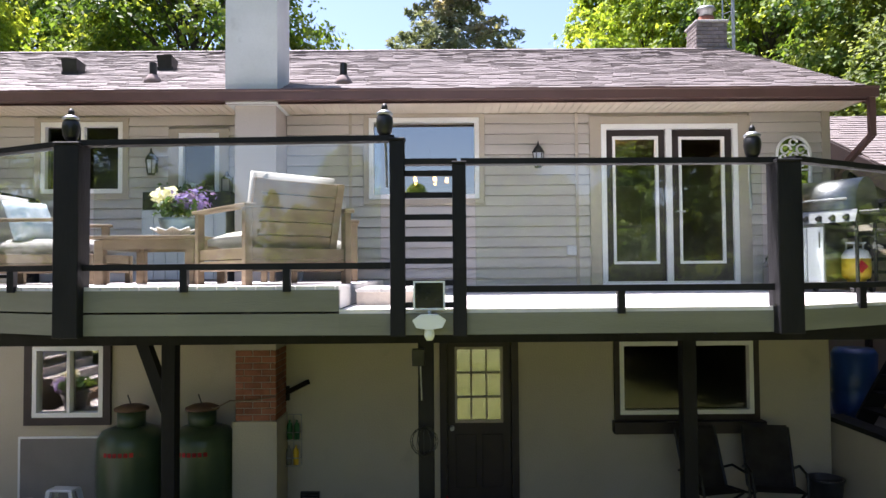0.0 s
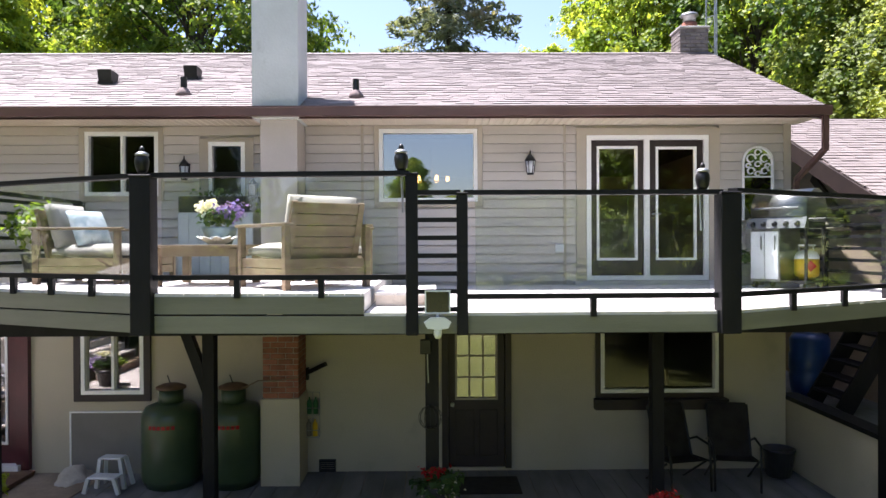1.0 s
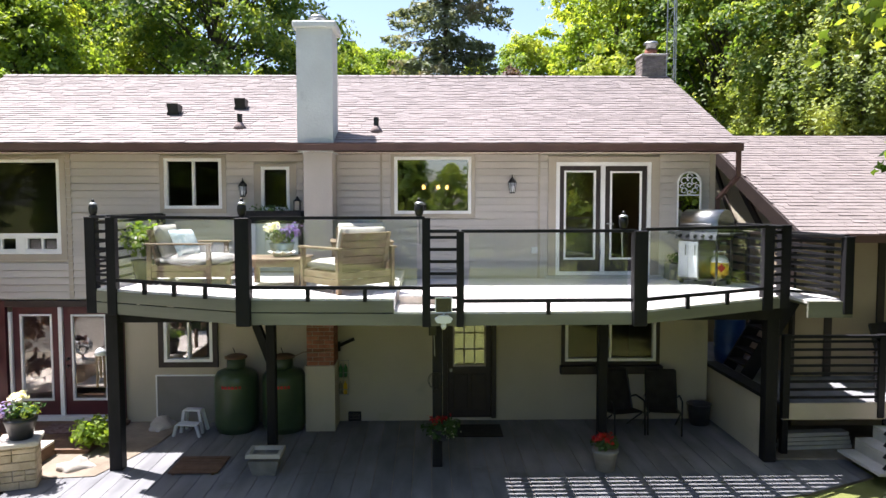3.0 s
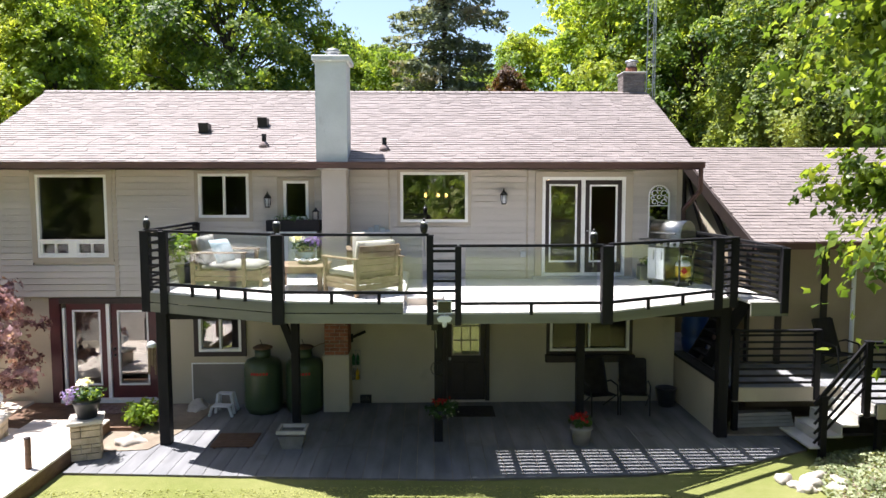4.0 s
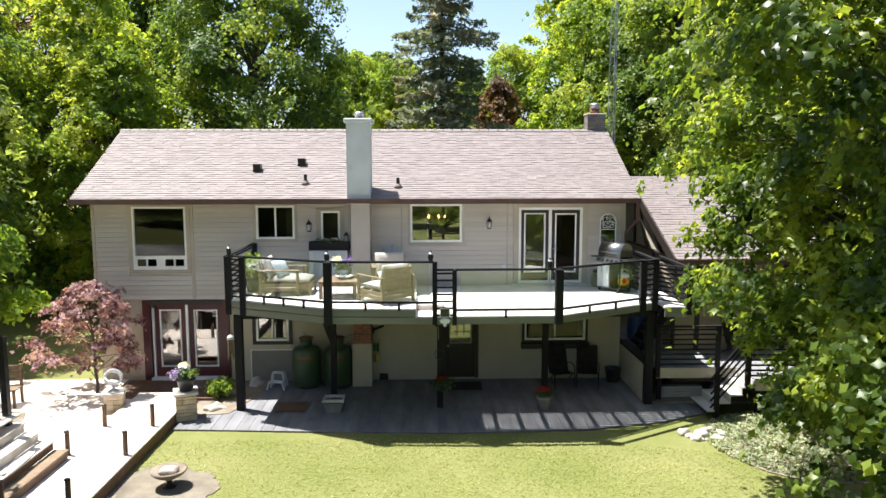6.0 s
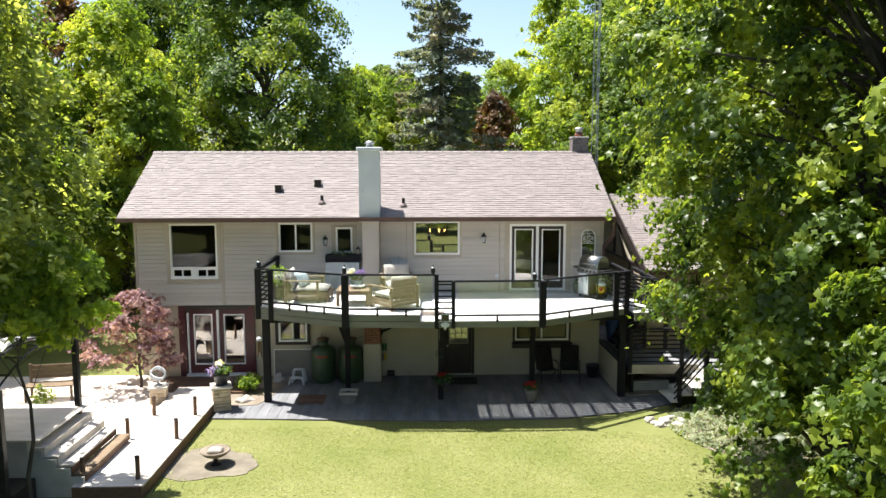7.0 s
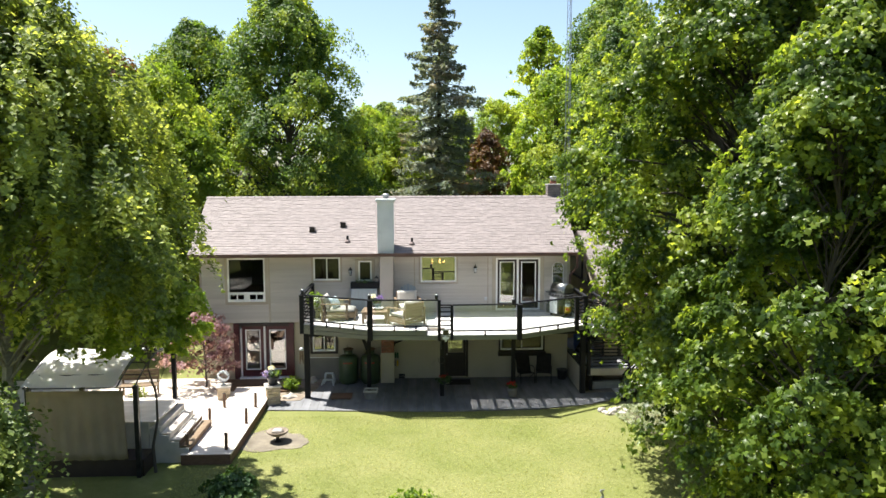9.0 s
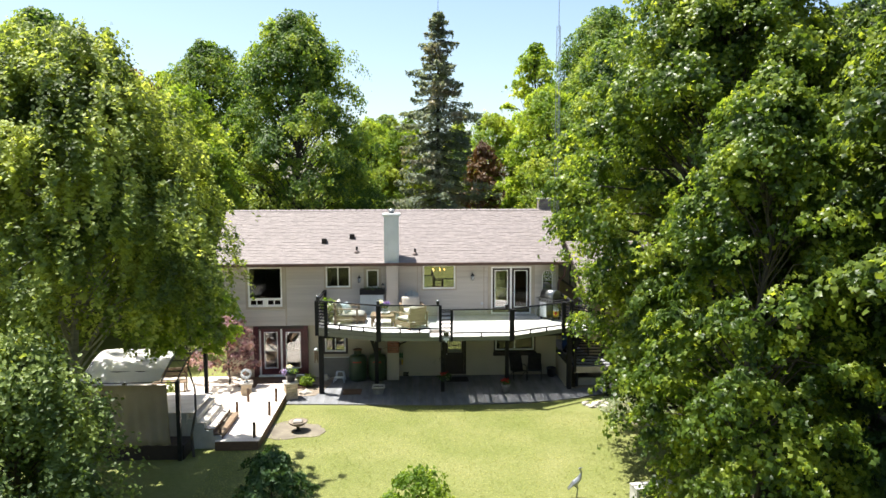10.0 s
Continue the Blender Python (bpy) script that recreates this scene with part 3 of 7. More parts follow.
brick_shaft = part("brick_shaft", local(chimney, bm), MORTAR, chimney, "bare red brick")
bm = bmesh.new()
box(bm, -2.39, -1.86, 8.67, 9.28, -0.12, 1.09)
part("base", local(chimney, bm), STUCCO, chimney)

# ---- deck ----
DECK_EDGE = [(-5.03, 6.45), (-2.55, 5.29), (0.0, 5.16), (2.57, 5.20), (5.20, 6.65)]


def edge_y(x):
    """The deck's front edge at x."""
    for (xa, ya), (xb, yb) in zip(DECK_EDGE, DECK_EDGE[1:]):
        if xa <= x <= xb:
            return ya + (yb - ya) * (x - xa) / (xb - xa)
    return DECK_EDGE[0][1] if x < 0 else DECK_EDGE[-1][1]


# ---- windows and doors ----
def rim(bm, x0, x1, z0, z1, w, y0, y1):
    """A rectangular frame of bars w wide, inside x0..x1, z0..z1."""
    box(bm, x0, x1, y0, y1, z0, z0 + w)
    box(bm, x0, x1, y0, y1, z1 - w, z1)
    box(bm, x0, x0 + w, y0, y1, z0 + w, z1 - w)
    box(bm, x1 - w, x1, y0, y1, z0 + w, z1 - w)
    return bm


def pane_part(parent, x0, x1, z0, z1, y, glass=None):
    bm = bmesh.new()
    box(bm, x0, x1, y, y + 0.006, z0, z1)
    ob = part("pane", bm, glass or GLASS, parent)
    ob.visible_shadow = False
    return ob


def window(name, label, panes, cells=1, y=WY0, frame_mat=None, trim=None, trim_w=0.11, low=None, glass=None):
    x0, x1, z0, z1 = panes
    frame_mat = frame_mat or WHITE
    w = thing(name, label, "window", kind="structure")
    part("window_frame", rim(bmesh.new(), x0, x1, z0, z1, 0.055, y - 0.025, y + 0.12), frame_mat, w)
    a, b, lo, hi = x0 + 0.055, x1 - 0.055, z0 + 0.055, z1 - 0.055
    if low:
        bm = bmesh.new()
        box(bm, a, b, y - 0.02, y + 0.1, low, low + 0.06)
        part("transom", bm, frame_mat, w)
        mid = (a + b) / 2
        bm = bmesh.new()
        box(bm, mid - 0.075, mid + 0.075, y - 0.015, y + 0.1, lo, low)
        part("mullion", bm, frame_mat, w)
        for p, q in ((a, mid - 0.075), (mid + 0.075, b)):
            part("sash", rim(bmesh.new(), p, q, lo, low, 0.035, y - 0.005, y + 0.08), frame_mat, w)
            h = (p + q) / 2
            bm = bmesh.new()
            box(bm, h - 0.02, h + 0.02, y, y + 0.07, lo + 0.035, low - 0.035)
            part("mullion", bm, frame_mat, w)
            pane_part(w, p + 0.03, h - 0.015, lo + 0.03, low - 0.03, y + 0.05, glass)
            pane_part(w, h + 0.015, q - 0.03, lo + 0.03, low - 0.03, y + 0.05, glass)
        lo = low + 0.06
    step = (b - a) / cells
    for k in range(cells):
        if k:
            bm = bmesh.new()
            box(bm, a + k * step - 0.02, a + k * step + 0.02, y - 0.005, y + 0.1, lo, hi)
            part("mullion", bm, frame_mat, w)
        pane_part(w, a + k * step, a + (k + 1) * step, lo, hi, y + 0.05 + 0.02 * k, glass)
    if trim:
        t = trim_w
        for nm, r in (("casing", (x0 - t, x0 - 0.004, z0 - t, z1 + 0.05)), ("casing", (x1 + 0.004, x1 + t, z0 - t, z1 + 0.05)), ("window_sill", (x0 - 0.004, x1 + 0.004, z0 - t, z0 - 0.004)), ("casing", (x0 - 0.004, x1 + 0.004, z1 + 0.004, z1 + 0.05))):
            bm = bmesh.new()
            box(bm, r[0], r[1], y - 0.032, y + 0.05, r[2], r[3])
            part(nm, bm, trim, w)
    return w


window("window_1", "large dark picture window over four small white-framed panes", UPPER["window_1"], 1, trim=TRIM, low=3.40, glass=DIMGLASS)
w2 = window("window_2", "white sliding window with two dark panes", UPPER["window_2"], 2, trim=TRIM, trim_w=0.08, glass=DIMGLASS)
window("window_3", "narrow white-framed window over a flower box", UPPER["window_3"], 1, trim=TRIM, trim_w=0.13, glass=DIMGLASS)
w4 = window("window_4", "wide white-framed dining room window reflecting the sky", UPPER["window_4"], 1, trim=TRIM, trim_w=0.07, glass=SKYGLASS)
bm = bmesh.new()
tube(bm, (-0.73, 9.40, 4.77), (0.58, 9.40, 4.77), 0.045, seg=10)
part("rolled_blind", bm, GREYCUSHION, w4, "rolled pale blind")
window("window_5", "small basement window in a dark brown frame", LOWER["window_5"], 2, y=WY0 + 0.02, trim=BROWNTRIM, trim_w=0.10)
w6 = window("window_6", "wide basement window with a heavy brown sill", LOWER["window_6"], 2, y=WY0 + 0.02, trim=BROWNTRIM, trim_w=0.07, glass=DIMGLASS)
bm = bmesh.new()
box(bm, 2.30, 4.22, 9.12, 9.28, 0.80, 0.946)
part("window_sill", bm, BROWNTRIM, w6, "deep dark brown sill board")


def glazed_leaf(parent, x0, x1, z0, z1, y, paint, stile=0.11, rail=0.20, glass=None):
    leaf = part("door_leaf", rim(bmesh.new(), x0, x1, z0, z1, stile, y, y + 0.045), paint, parent)
    bm = bmesh.new()
    box(bm, x0 + stile, x1 - stile, y, y + 0.045, z0 + stile, z0 + rail)
    part("bottom_rail", bm, paint, leaf)
    part("glazing_bead", rim(bmesh.new(), x0 + stile, x1 - stile, z0 + rail, z1 - stile, 0.035, y - 0.014, y + 0.05), WHITE, leaf, "white glazing bead")
    pane_part(leaf, x0 + stile + 0.03, x1 - stile - 0.03, z0 + rail + 0.03, z1 - stile - 0.03, y + 0.02, glass)
    return leaf


d1 = thing("door_1", "dark brown glazed double door in a white frame", "door", kind="structure")
x0, x1, z0, z1 = UPPER["door_1"]
part("door_frame", rim(bmesh.new(), x0, x1, z0, z1, 0.065, WY0 - 0.03, WY0 + 0.14), WHITE, d1)
bm = bmesh.new()
box(bm, 3.035, 3.115, WY0 - 0.02, WY0 + 0.12, z0 + 0.065, z1 - 0.065)
part("mullion", bm, WHITE, d1)
glazed_leaf(d1, 2.268, 3.032, z0 + 0.068, z1 - 0.068, WY0 + 0.02, BROWNTRIM, 0.085, 0.22)
leaf = glazed_leaf(d1, 3.118, 3.902, z0 + 0.068, z1 - 0.068, WY0 + 0.02, BROWNTRIM, 0.095, 0.22, DIMGLASS)
bm = bmesh.new()
tube(bm, (3.165, WY0 + 0.02, 3.62), (3.165, WY0 - 0.05, 3.62), 0.012)
tube(bm, (3.165, WY0 - 0.05, 3.62), (3.27, WY0 - 0.05, 3.62), 0.010)
part("door_handle", bm, GALV, leaf, "steel lever handle")
for nm, r in (("casing", (2.05, 2.196, 2.62, 4.86)), ("casing", (3.974, 4.13, 2.62, 4.86)), ("casing", (2.196, 3.974, 4.764, 4.86))):
    bm = bmesh.new()
    box(bm, r[0], r[1], WY0 - 0.032, WY0 + 0.05, r[2], r[3])
    part(nm, bm, TRIM, d1)
bm = bmesh.new()
box(bm, 2.0, 4.15, WY0 - 0.18, WY0 + 0.1, 2.60, 2.655)
part("threshold", bm, CONCRETE, d1)

d2 = thing("door_2", "burgundy glazed double door with white beading", "door", kind="structure")
for r in ((-8.20, -7.985, -0.02, 2.22), (-6.015, -5.84, -0.02, 2.22), (-7.985, -6.015, 2.104, 2.22)):
    bm = bmesh.new()
    box(bm, r[0], r[1], WY0 - 0.05, WY0 + 0.14, r[2], r[3])
    part("casing", bm, REDDOOR if r[2] < 1 else BROWNTRIM, d2)
bm = bmesh.new()
box(bm, -7.95, -7.90, WY0 - 0.02, WY0 + 0.1, 0.06, 2.0)
box(bm, -7.035, -6.965, WY0 - 0.02, WY0 + 0.1, 0.06, 2.09)
part("astragal", bm, WHITE, d2, "white strip between the leaves")
glazed_leaf(d2, -7.89, -7.04, 0.06, 2.09, WY0 + 0.03, REDDOOR, 0.13, 0.27)
leaf = glazed_leaf(d2, -6.96, -6.03, 0.06, 2.09, WY0 + 0.03, REDDOOR, 0.14, 0.27)
bm = bmesh.new()
for z in (0.98, 1.12):
    tube(bm, (-6.89, WY0 + 0.03, z), (-6.89, WY0 - 0.04, z), 0.03, 0.025, 10)
part("door_handle", bm, DARKMETAL, leaf)
bm = bmesh.new()
box(bm, -8.0, -5.95, WY0 - 0.12, WY0 + 0.15, -0.02, 0.055)
part("threshold", bm, WHITE, d2)

d3 = thing("door_3", "dark brown basement door with a nine-pane window", "door", kind="structure")
bm = bmesh.new()
for a, b, lo, hi in wall_cells(0.185, 1.005, -0.055, 1.995, [(0.30, 0.89, 0.94, 1.88)]):
    box(bm, a, b, WY0 + 0.07, WY0 + 0.115, lo, hi)
leaf = part("door_leaf", bm, BROWNTRIM, d3)
for a, b in ((0.29, 0.56), (0.63, 0.90)):
    bm = bmesh.new()
    box(bm, a, b, WY0 + 0.055, WY0 + 0.075, 0.10, 0.78, 0.008)
    part("panel", bm, BROWNTRIM, leaf)
bm = bmesh.new()
rim(bm, 0.285, 0.905, 0.925, 1.895, 0.03, WY0 + 0.05, WY0 + 0.12)
for k in (1, 2):
    box(bm, 0.30 + k * 0.197 - 0.009, 0.30 + k * 0.197 + 0.009, WY0 + 0.06, WY0 + 0.10, 0.94, 1.88)
    box(bm, 0.30, 0.89, WY0 + 0.062, WY0 + 0.098, 0.94 + k * 0.313 - 0.009, 0.94 + k * 0.313 + 0.009)
part("muntin_grid", bm, TRIM, leaf, "cream muntin grid")
for i in range(3):
    for j in range(3):
        pane_part(leaf, 0.312 + i * 0.197, 0.482 + i * 0.197, 0.955 + j * 0.313, 1.235 + j * 0.313, WY0 + 0.08)
bm = bmesh.new()
tube(bm, (0.245, WY0 + 0.07, 0.86), (0.245, WY0 + 0.0, 0.86), 0.03, 0.028, 12)
part("door_handle", bm, GALV, leaf, "round steel knob")
for r in ((0.09, 0.18, -0.06, 2.06), (1.01, 1.10, -0.06, 2.06), (0.18, 1.01, 2.0, 2.06)):
    bm = bmesh.new()
    box(bm, r[0], r[1], WY0 + 0.0, WY0 + 0.13, r[2], r[3])
    part("casing", bm, BROWNTRIM, d3)
# upright trim boards on the siding
for a, b in ((WX0 - 0.01, WX0 + 0.07), (5.06, WX1 + 0.01), (-6.80, -6.72), (-1.06, -1.02), (1.86, 1.90)):
    bm = bmesh.new()
    box(bm, a, b, WY0 - 0.028, WY0 + 0.05, 2.24 if a < -2 else DECK_Z, 4.92)
    solid("trim_board", bm, TRIM, "narrow beige upright trim board on the siding", "trim", "structure")

# ---- deck ----
deck = thing("deck", "raised timber deck with sage-green fascia on dark posts", "deck", (0, 7, PATIO_Z))
SPLIT = -0.62


def fascia(a, b, z0, z1, out=0.02):
    bm = bmesh.new()
    a, b = Vector((*a, (z0 + z1) / 2)), Vector((*b, (z0 + z1) / 2))
    n = Vector((b.y - a.y, a.x - b.x, 0)).normalized()
    beam(bm, a + n * out, b + n * out, 0.035, z1 - z0)
    return local(deck, bm)


def edge_pt(x):
    return (x, edge_y(x))


for a, b in ((-5.03, -2.55), (-2.55, SPLIT)):
    part("fascia_board", fascia(edge_pt(a), edge_pt(b), 2.42, 2.572), FASCIA, deck)
    part("fascia_board", fascia(edge_pt(a), edge_pt(b), 2.588, 2.742), FASCIA, deck)
for a, b in ((SPLIT, 0.0), (0.0, 2.57), (2.57, 5.20)):
    part("fascia_board", fascia(edge_pt(a), edge_pt(b), 2.42, 2.572), FASCIA, deck)
part("fascia_board", fascia((-5.03, 9.2), (-5.03, 6.45), 2.42, 2.742), FASCIA, deck)
part("fascia_board", fascia((5.20, 6.65), (5.20, 9.2), 2.42, 2.572), FASCIA, deck)
bm = bmesh.new()
box(bm, SPLIT - 0.02, SPLIT, edge_y(SPLIT) + 0.02, 9.2, 2.606, 2.742)
part("riser_board", local(deck, bm), DECKBOARD, deck, "riser of the raised part")
for k in range(18):                                        # joists
    x = -4.86 + 0.58 * k
    bm = bmesh.new()
    box(bm, x, x + 0.045, edge_y(x) + 0.06, 9.22, 2.40, 2.565)
    part("joist", local(deck, bm), BLACK, deck)
for y, z in ((6.95, 2.29), (9.10, 2.29)):
    bm = bmesh.new()
    box(bm, -5.02, 5.30, y - 0.07, y + 0.07, z - 0.10, z + 0.11)
    part("beam", local(deck, bm), BLACK, deck)
for x, y, b in ((-4.98, 6.92, 0), (-2.78, 7.75, 1), (-0.04, 6.95, 0), (2.70, 7.62, 0), (5.22, 7.05, 0)):
    bm = bmesh.new()
    w = 0.095 if x > 5 or x < -4 else 0.075
    box(bm, x - w, x + w, y - w, y + w, PATIO_Z, 2.40, 0.008)
    part("leg", local(deck, bm), BLACK, deck)
    if b:
        bm = bmesh.new()
        beam(bm, (x, y, 1.35), (x - 0.38, y, 2.38), 0.13, 0.12)
        part("brace", local(deck, bm), BLACK, deck)


def board_clip(poly, axis, lo, hi):
    """The part of a polygon between lo and hi along an axis."""
    for sign, lim in ((1, lo), (-1, -hi)):
        out = []
        for p, q in zip(poly, poly[1:] + poly[:1]):
            dp, dq = sign * p[axis] - lim, sign * q[axis] - lim
            if dp >= 0:
                out.append(p)
            if dp * dq < 0:
                t = dp / (dp - dq)
                out.append((p[0] + t * (q[0] - p[0]), p[1] + t * (q[1] - p[1])))
        poly = out
        if len(poly) < 3:
            return []
    return poly


LEFT = [(-5.05, 9.22), (-5.05, 6.44), (-2.55, 5.26), (SPLIT, edge_y(SPLIT) - 0.03), (SPLIT, 9.22)]
RIGHT = [(SPLIT, 9.22), (SPLIT, edge_y(SPLIT) - 0.03), (0.0, 5.13), (2.57, 5.17), (5.22, 6.62), (5.22, 9.22)]


def planks(parent, outline, axis, lo, hi, width, gap, z0, z1, material, wide=None, name="plank"):
    v = lo
    while v < hi:
        g = wide[2] if wide and wide[0] < v < wide[1] else gap
        poly = board_clip(outline, axis, v + g / 2, min(hi, v + width) - g / 2)
        if poly:
            bm = bmesh.new()
            slab(bm, poly, z0, z1)
            part(name, local(parent, bm) if parent.location.length else bm, material, parent)
        v += width


# ---- railing ----
def railing(label, a, b, top, floor, posts=(), glass=True, slats=0, spacers=2, group="deck railing"):
    """One straight run of railing from a to b in plan."""
    A, B = Vector((*a, 0)), Vector((*b, 0))
    d = (B - A).normalized()
    r = thing("railing", label, "railing", (a[0], a[1], floor), 0, group)
    o = Vector((a[0], a[1], floor))

    def bar(z, w, h, s=0.0, e=0.0):
        bm = bmesh.new()
        beam(bm, A + d * s + Vector((0, 0, z)) - o, B - d * e + Vector((0, 0, z)) - o, w, h)
        return bm
    part("top_rail", bar(top, 0.10, 0.04, -0.03, -0.03), BLACK, r)
    if glass:
        part("bottom_rail", bar(floor + 0.14, 0.05, 0.045), BLACK, r)
        bm = bmesh.new()
        beam(bm, A + d * 0.07 + Vector((0, 0, (top + floor + 0.14) / 2)) - o, B - d * 0.07 + Vector((0, 0, (top + floor + 0.14) / 2)) - o, 0.008, top - floor - 0.20)
        p = part("glass_pane", bm, RAILGLASS, r, "clear glass panel")
        p.visible_shadow = False
        for k in range(spacers):
            c = A.lerp(B, (k + 1) / (spacers + 1))
            bm = bmesh.new()
            box(bm, c.x - 0.025, c.x + 0.025, c.y - 0.035, c.y + 0.02, floor - 0.04, floor + 0.12)
            bmesh.ops.translate(bm, verts=bm.verts[:], vec=-o)
            part("spacer", bm, BLACK, r)
    for k in range(slats):
        z = floor + 0.10 + (top - floor - 0.16) * k / (slats - 1) - 0.02
        part("slat", bar(z, 0.03, 0.04), BLACK, r)
    return r


def post(x, y, z0, z1, w, label="square black-stained deck post"):
    p = thing("deck_post", label, "post", (x, y, z0), 0, "deck posts")
    bm = bmesh.new()
    box(bm, -w / 2, w / 2, -w / 2, w / 2, 0, z1 - z0 - 0.02, 0.006)
    part("shaft", bm, BLACK, p)
    bm = bmesh.new()
    box(bm, -w / 2 - 0.006, w / 2 + 0.006, -w / 2 - 0.006, w / 2 + 0.006, z1 - z0 - 0.02, z1 - z0, 0.005)
    part("post_cap", bm, BLACK, p)
    return p


TOP_L, TOP_R = 3.81, 3.64
for x, y, z1, w in ((-5.06, 6.46, TOP_L, 0.15), (-4.68, 6.25, TOP_L, 0.13), (-2.56, 5.25, TOP_L, 0.18), (-0.20, 5.13, TOP_L, 0.105), (0.235, 5.12, TOP_R, 0.095), (2.555, 5.15, TOP_R, 0.175), (4.82, 6.40, TOP_R + 0.03, 0.15), (5.18, 6.62, TOP_R + 0.03, 0.15), (5.80, 6.03, TOP_R - 0.12, 0.13), (-5.05, 9.12, TOP_L, 0.12)):
    post(x, y, 2.41 if y < 9 else RAISED_Z, z1, w)
railing("black horizontal-slat railing at the deck's side", (-5.05, 9.06), (-5.06, 6.53), TOP_L, RAISED_Z, glass=False, slats=7)
railing("short black slatted railing between two posts", (-4.99, 6.42), (-4.74, 6.28), TOP_L, RAISED_Z, glass=False, slats=8)
railing("glass railing with black rails on the raised deck", (-4.62, 6.22), (-2.65, 5.29), TOP_L, RAISED_Z, spacers=3)
railing("glass railing with black rails on the raised deck", (-2.47, 5.25), (-0.25, 5.14), TOP_L, RAISED_Z, spacers=2)
railing("black ladder-like slats between two posts", (-0.15, 5.13), (0.19, 5.13), TOP_R, DECK_Z - 0.05, glass=False, slats=7)
railing("long glass railing with black rails", (0.28, 5.13), (2.47, 5.16), TOP_R, DECK_Z, spacers=1)
railing("glass railing with black rails near the grill", (2.64, 5.20), (4.76, 6.36), TOP_R + 0.015, DECK_Z, spacers=2)
railing("short black slatted railing between two posts", (4.90, 6.43), (5.14, 6.58), TOP_R, DECK_Z, glass=False, slats=8)
railing("black slatted railing of the side landing", (5.26, 6.58), (5.74, 6.07), TOP_R - 0.12, DECK_Z, glass=False, slats=8)
railing("black slatted railing of the side landing", (5.80, 6.10), (5.84, 8.2), TOP_R - 0.12, DECK_Z, glass=False, slats=8)
railing("black slatted railing beside the grill", (5.20, 6.70), (5.18, 8.95), TOP_R, DECK_Z, glass=False, slats=7)
landing = thing("landing", "small timber landing beside the deck", "landing", (5.5, 7.3, 2.42))
for a, b, c, d, z0, z1, nm, mt in ((5.24, 5.86, 6.05, 8.3, 2.56, 2.598, "floor_board", DECKBOARD), (5.24, 5.88, 6.00, 6.04, 2.36, 2.59, "fascia_board", FASCIA), (5.86, 5.89, 6.04, 8.3, 2.36, 2.59, "fascia_board", FASCIA)):
    bm = bmesh.new()
    box(bm, a, b, c, d, z0, z1)
    part(nm, local(landing, bm), mt, landing)

# ---- patio, beds and walks ----
patio = tagged(new("patio", mesh_of("patio", slab(bmesh.new(), [(-6.22, 5.62), (-3.4, 5.42), (0.2, 5.20), (3.3, 5.32), (5.2, 5.75), (6.5, 6.35), (6.5, 9.3), (-4.9, 9.3), (-4.9, 8.75), (-5.35, 7.5), (-6.22, 6.9)], -0.3, PATIO_Z - 0.012), SOIL)),
               "weathered grey plank patio under the deck", "patio", kind="structure")
PATIO_OUT = [(-6.22, 5.62), (-3.4, 5.42), (0.2, 5.20), (3.3, 5.32), (5.2, 5.75), (6.5, 6.35), (6.5, 9.28), (-4.9, 9.28), (-4.9, 8.75), (-5.35, 7.5), (-6.22, 6.9)]
bm = bmesh.new()
slab(bm, [(-7.0, 6.4), (-5.2, 6.6), (-4.8, 8.0), (-4.7, 9.28), (-5.8, 9.28), (-6.2, 8.0)], -0.25, -0.085)
solid("soil_bed", bm, SOIL, "bare soil bed between walk and patio", "soil", "structure")
bm = bmesh.new()
pts = [(-5.45 + (1.08 + 0.35 * noise.noise((1.3 * math.cos(a), 1.3 * math.sin(a), 5)) + 0.22 * noise.noise((5 * math.cos(a), 5 * math.sin(a), 2))) * math.cos(a), 2.72 + (0.9 + 0.3 * noise.noise((1.3 * math.cos(a), 1.3 * math.sin(a), 9))) * math.sin(a)) for a in [2 * math.pi * k / 80 for k in range(80)]]
slab(bm, pts, -0.3, LAWN_Z + 0.014)
solid("soil_patch", bm, EARTH, "patch of bare earth round the fire bowl", "soil", "structure")
bm = bmesh.new()
slab(bm, [(-18, 3.4), (-7.75, 3.4), (-7.75, 7.4), (-8.6, 7.6), (-8.6, 9.2), (-18, 9.2)], -0.3, 0.02)
solid("terrace", bm, TERRACE, "pale dusty terrace under the trees", "terrace", "structure")
bm = bmesh.new()
pts = [(6.2 + 1.8 * math.cos(a) * (1 + 0.15 * noise.noise((2 * math.cos(a), 2 * math.sin(a), 3))) + 1.5, 4.4 + 2.0 * math.sin(a)) for a in [2 * math.pi * k / 32 for k in range(32)]]
slab(bm, pts, -0.3, LAWN_Z + 0.03)
solid("planting_bed", bm, SOIL, "earth bed with ground cover beside the steps", "soil", "structure")
bm = bmesh.new()
slab(bm, [(-13.2, 3.45), (-9.6, 3.45), (-9.55, 5.4), (-10.0, 6.5), (-11.2, 6.7), (-13.2, 6.5)], -0.2, 0.035)
solid("terrace_bed", bm, EARTH, "dark earth bed behind the platform", "soil", "structure")
# litter ground under the maples; its dark colour adds to the deep shade
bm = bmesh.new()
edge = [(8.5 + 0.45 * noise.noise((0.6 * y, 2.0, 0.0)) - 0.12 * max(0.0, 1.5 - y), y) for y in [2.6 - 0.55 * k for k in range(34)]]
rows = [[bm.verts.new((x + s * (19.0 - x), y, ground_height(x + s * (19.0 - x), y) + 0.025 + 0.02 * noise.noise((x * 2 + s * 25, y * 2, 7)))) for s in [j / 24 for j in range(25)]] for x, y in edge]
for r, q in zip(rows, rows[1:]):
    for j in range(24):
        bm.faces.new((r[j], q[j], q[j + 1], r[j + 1]))
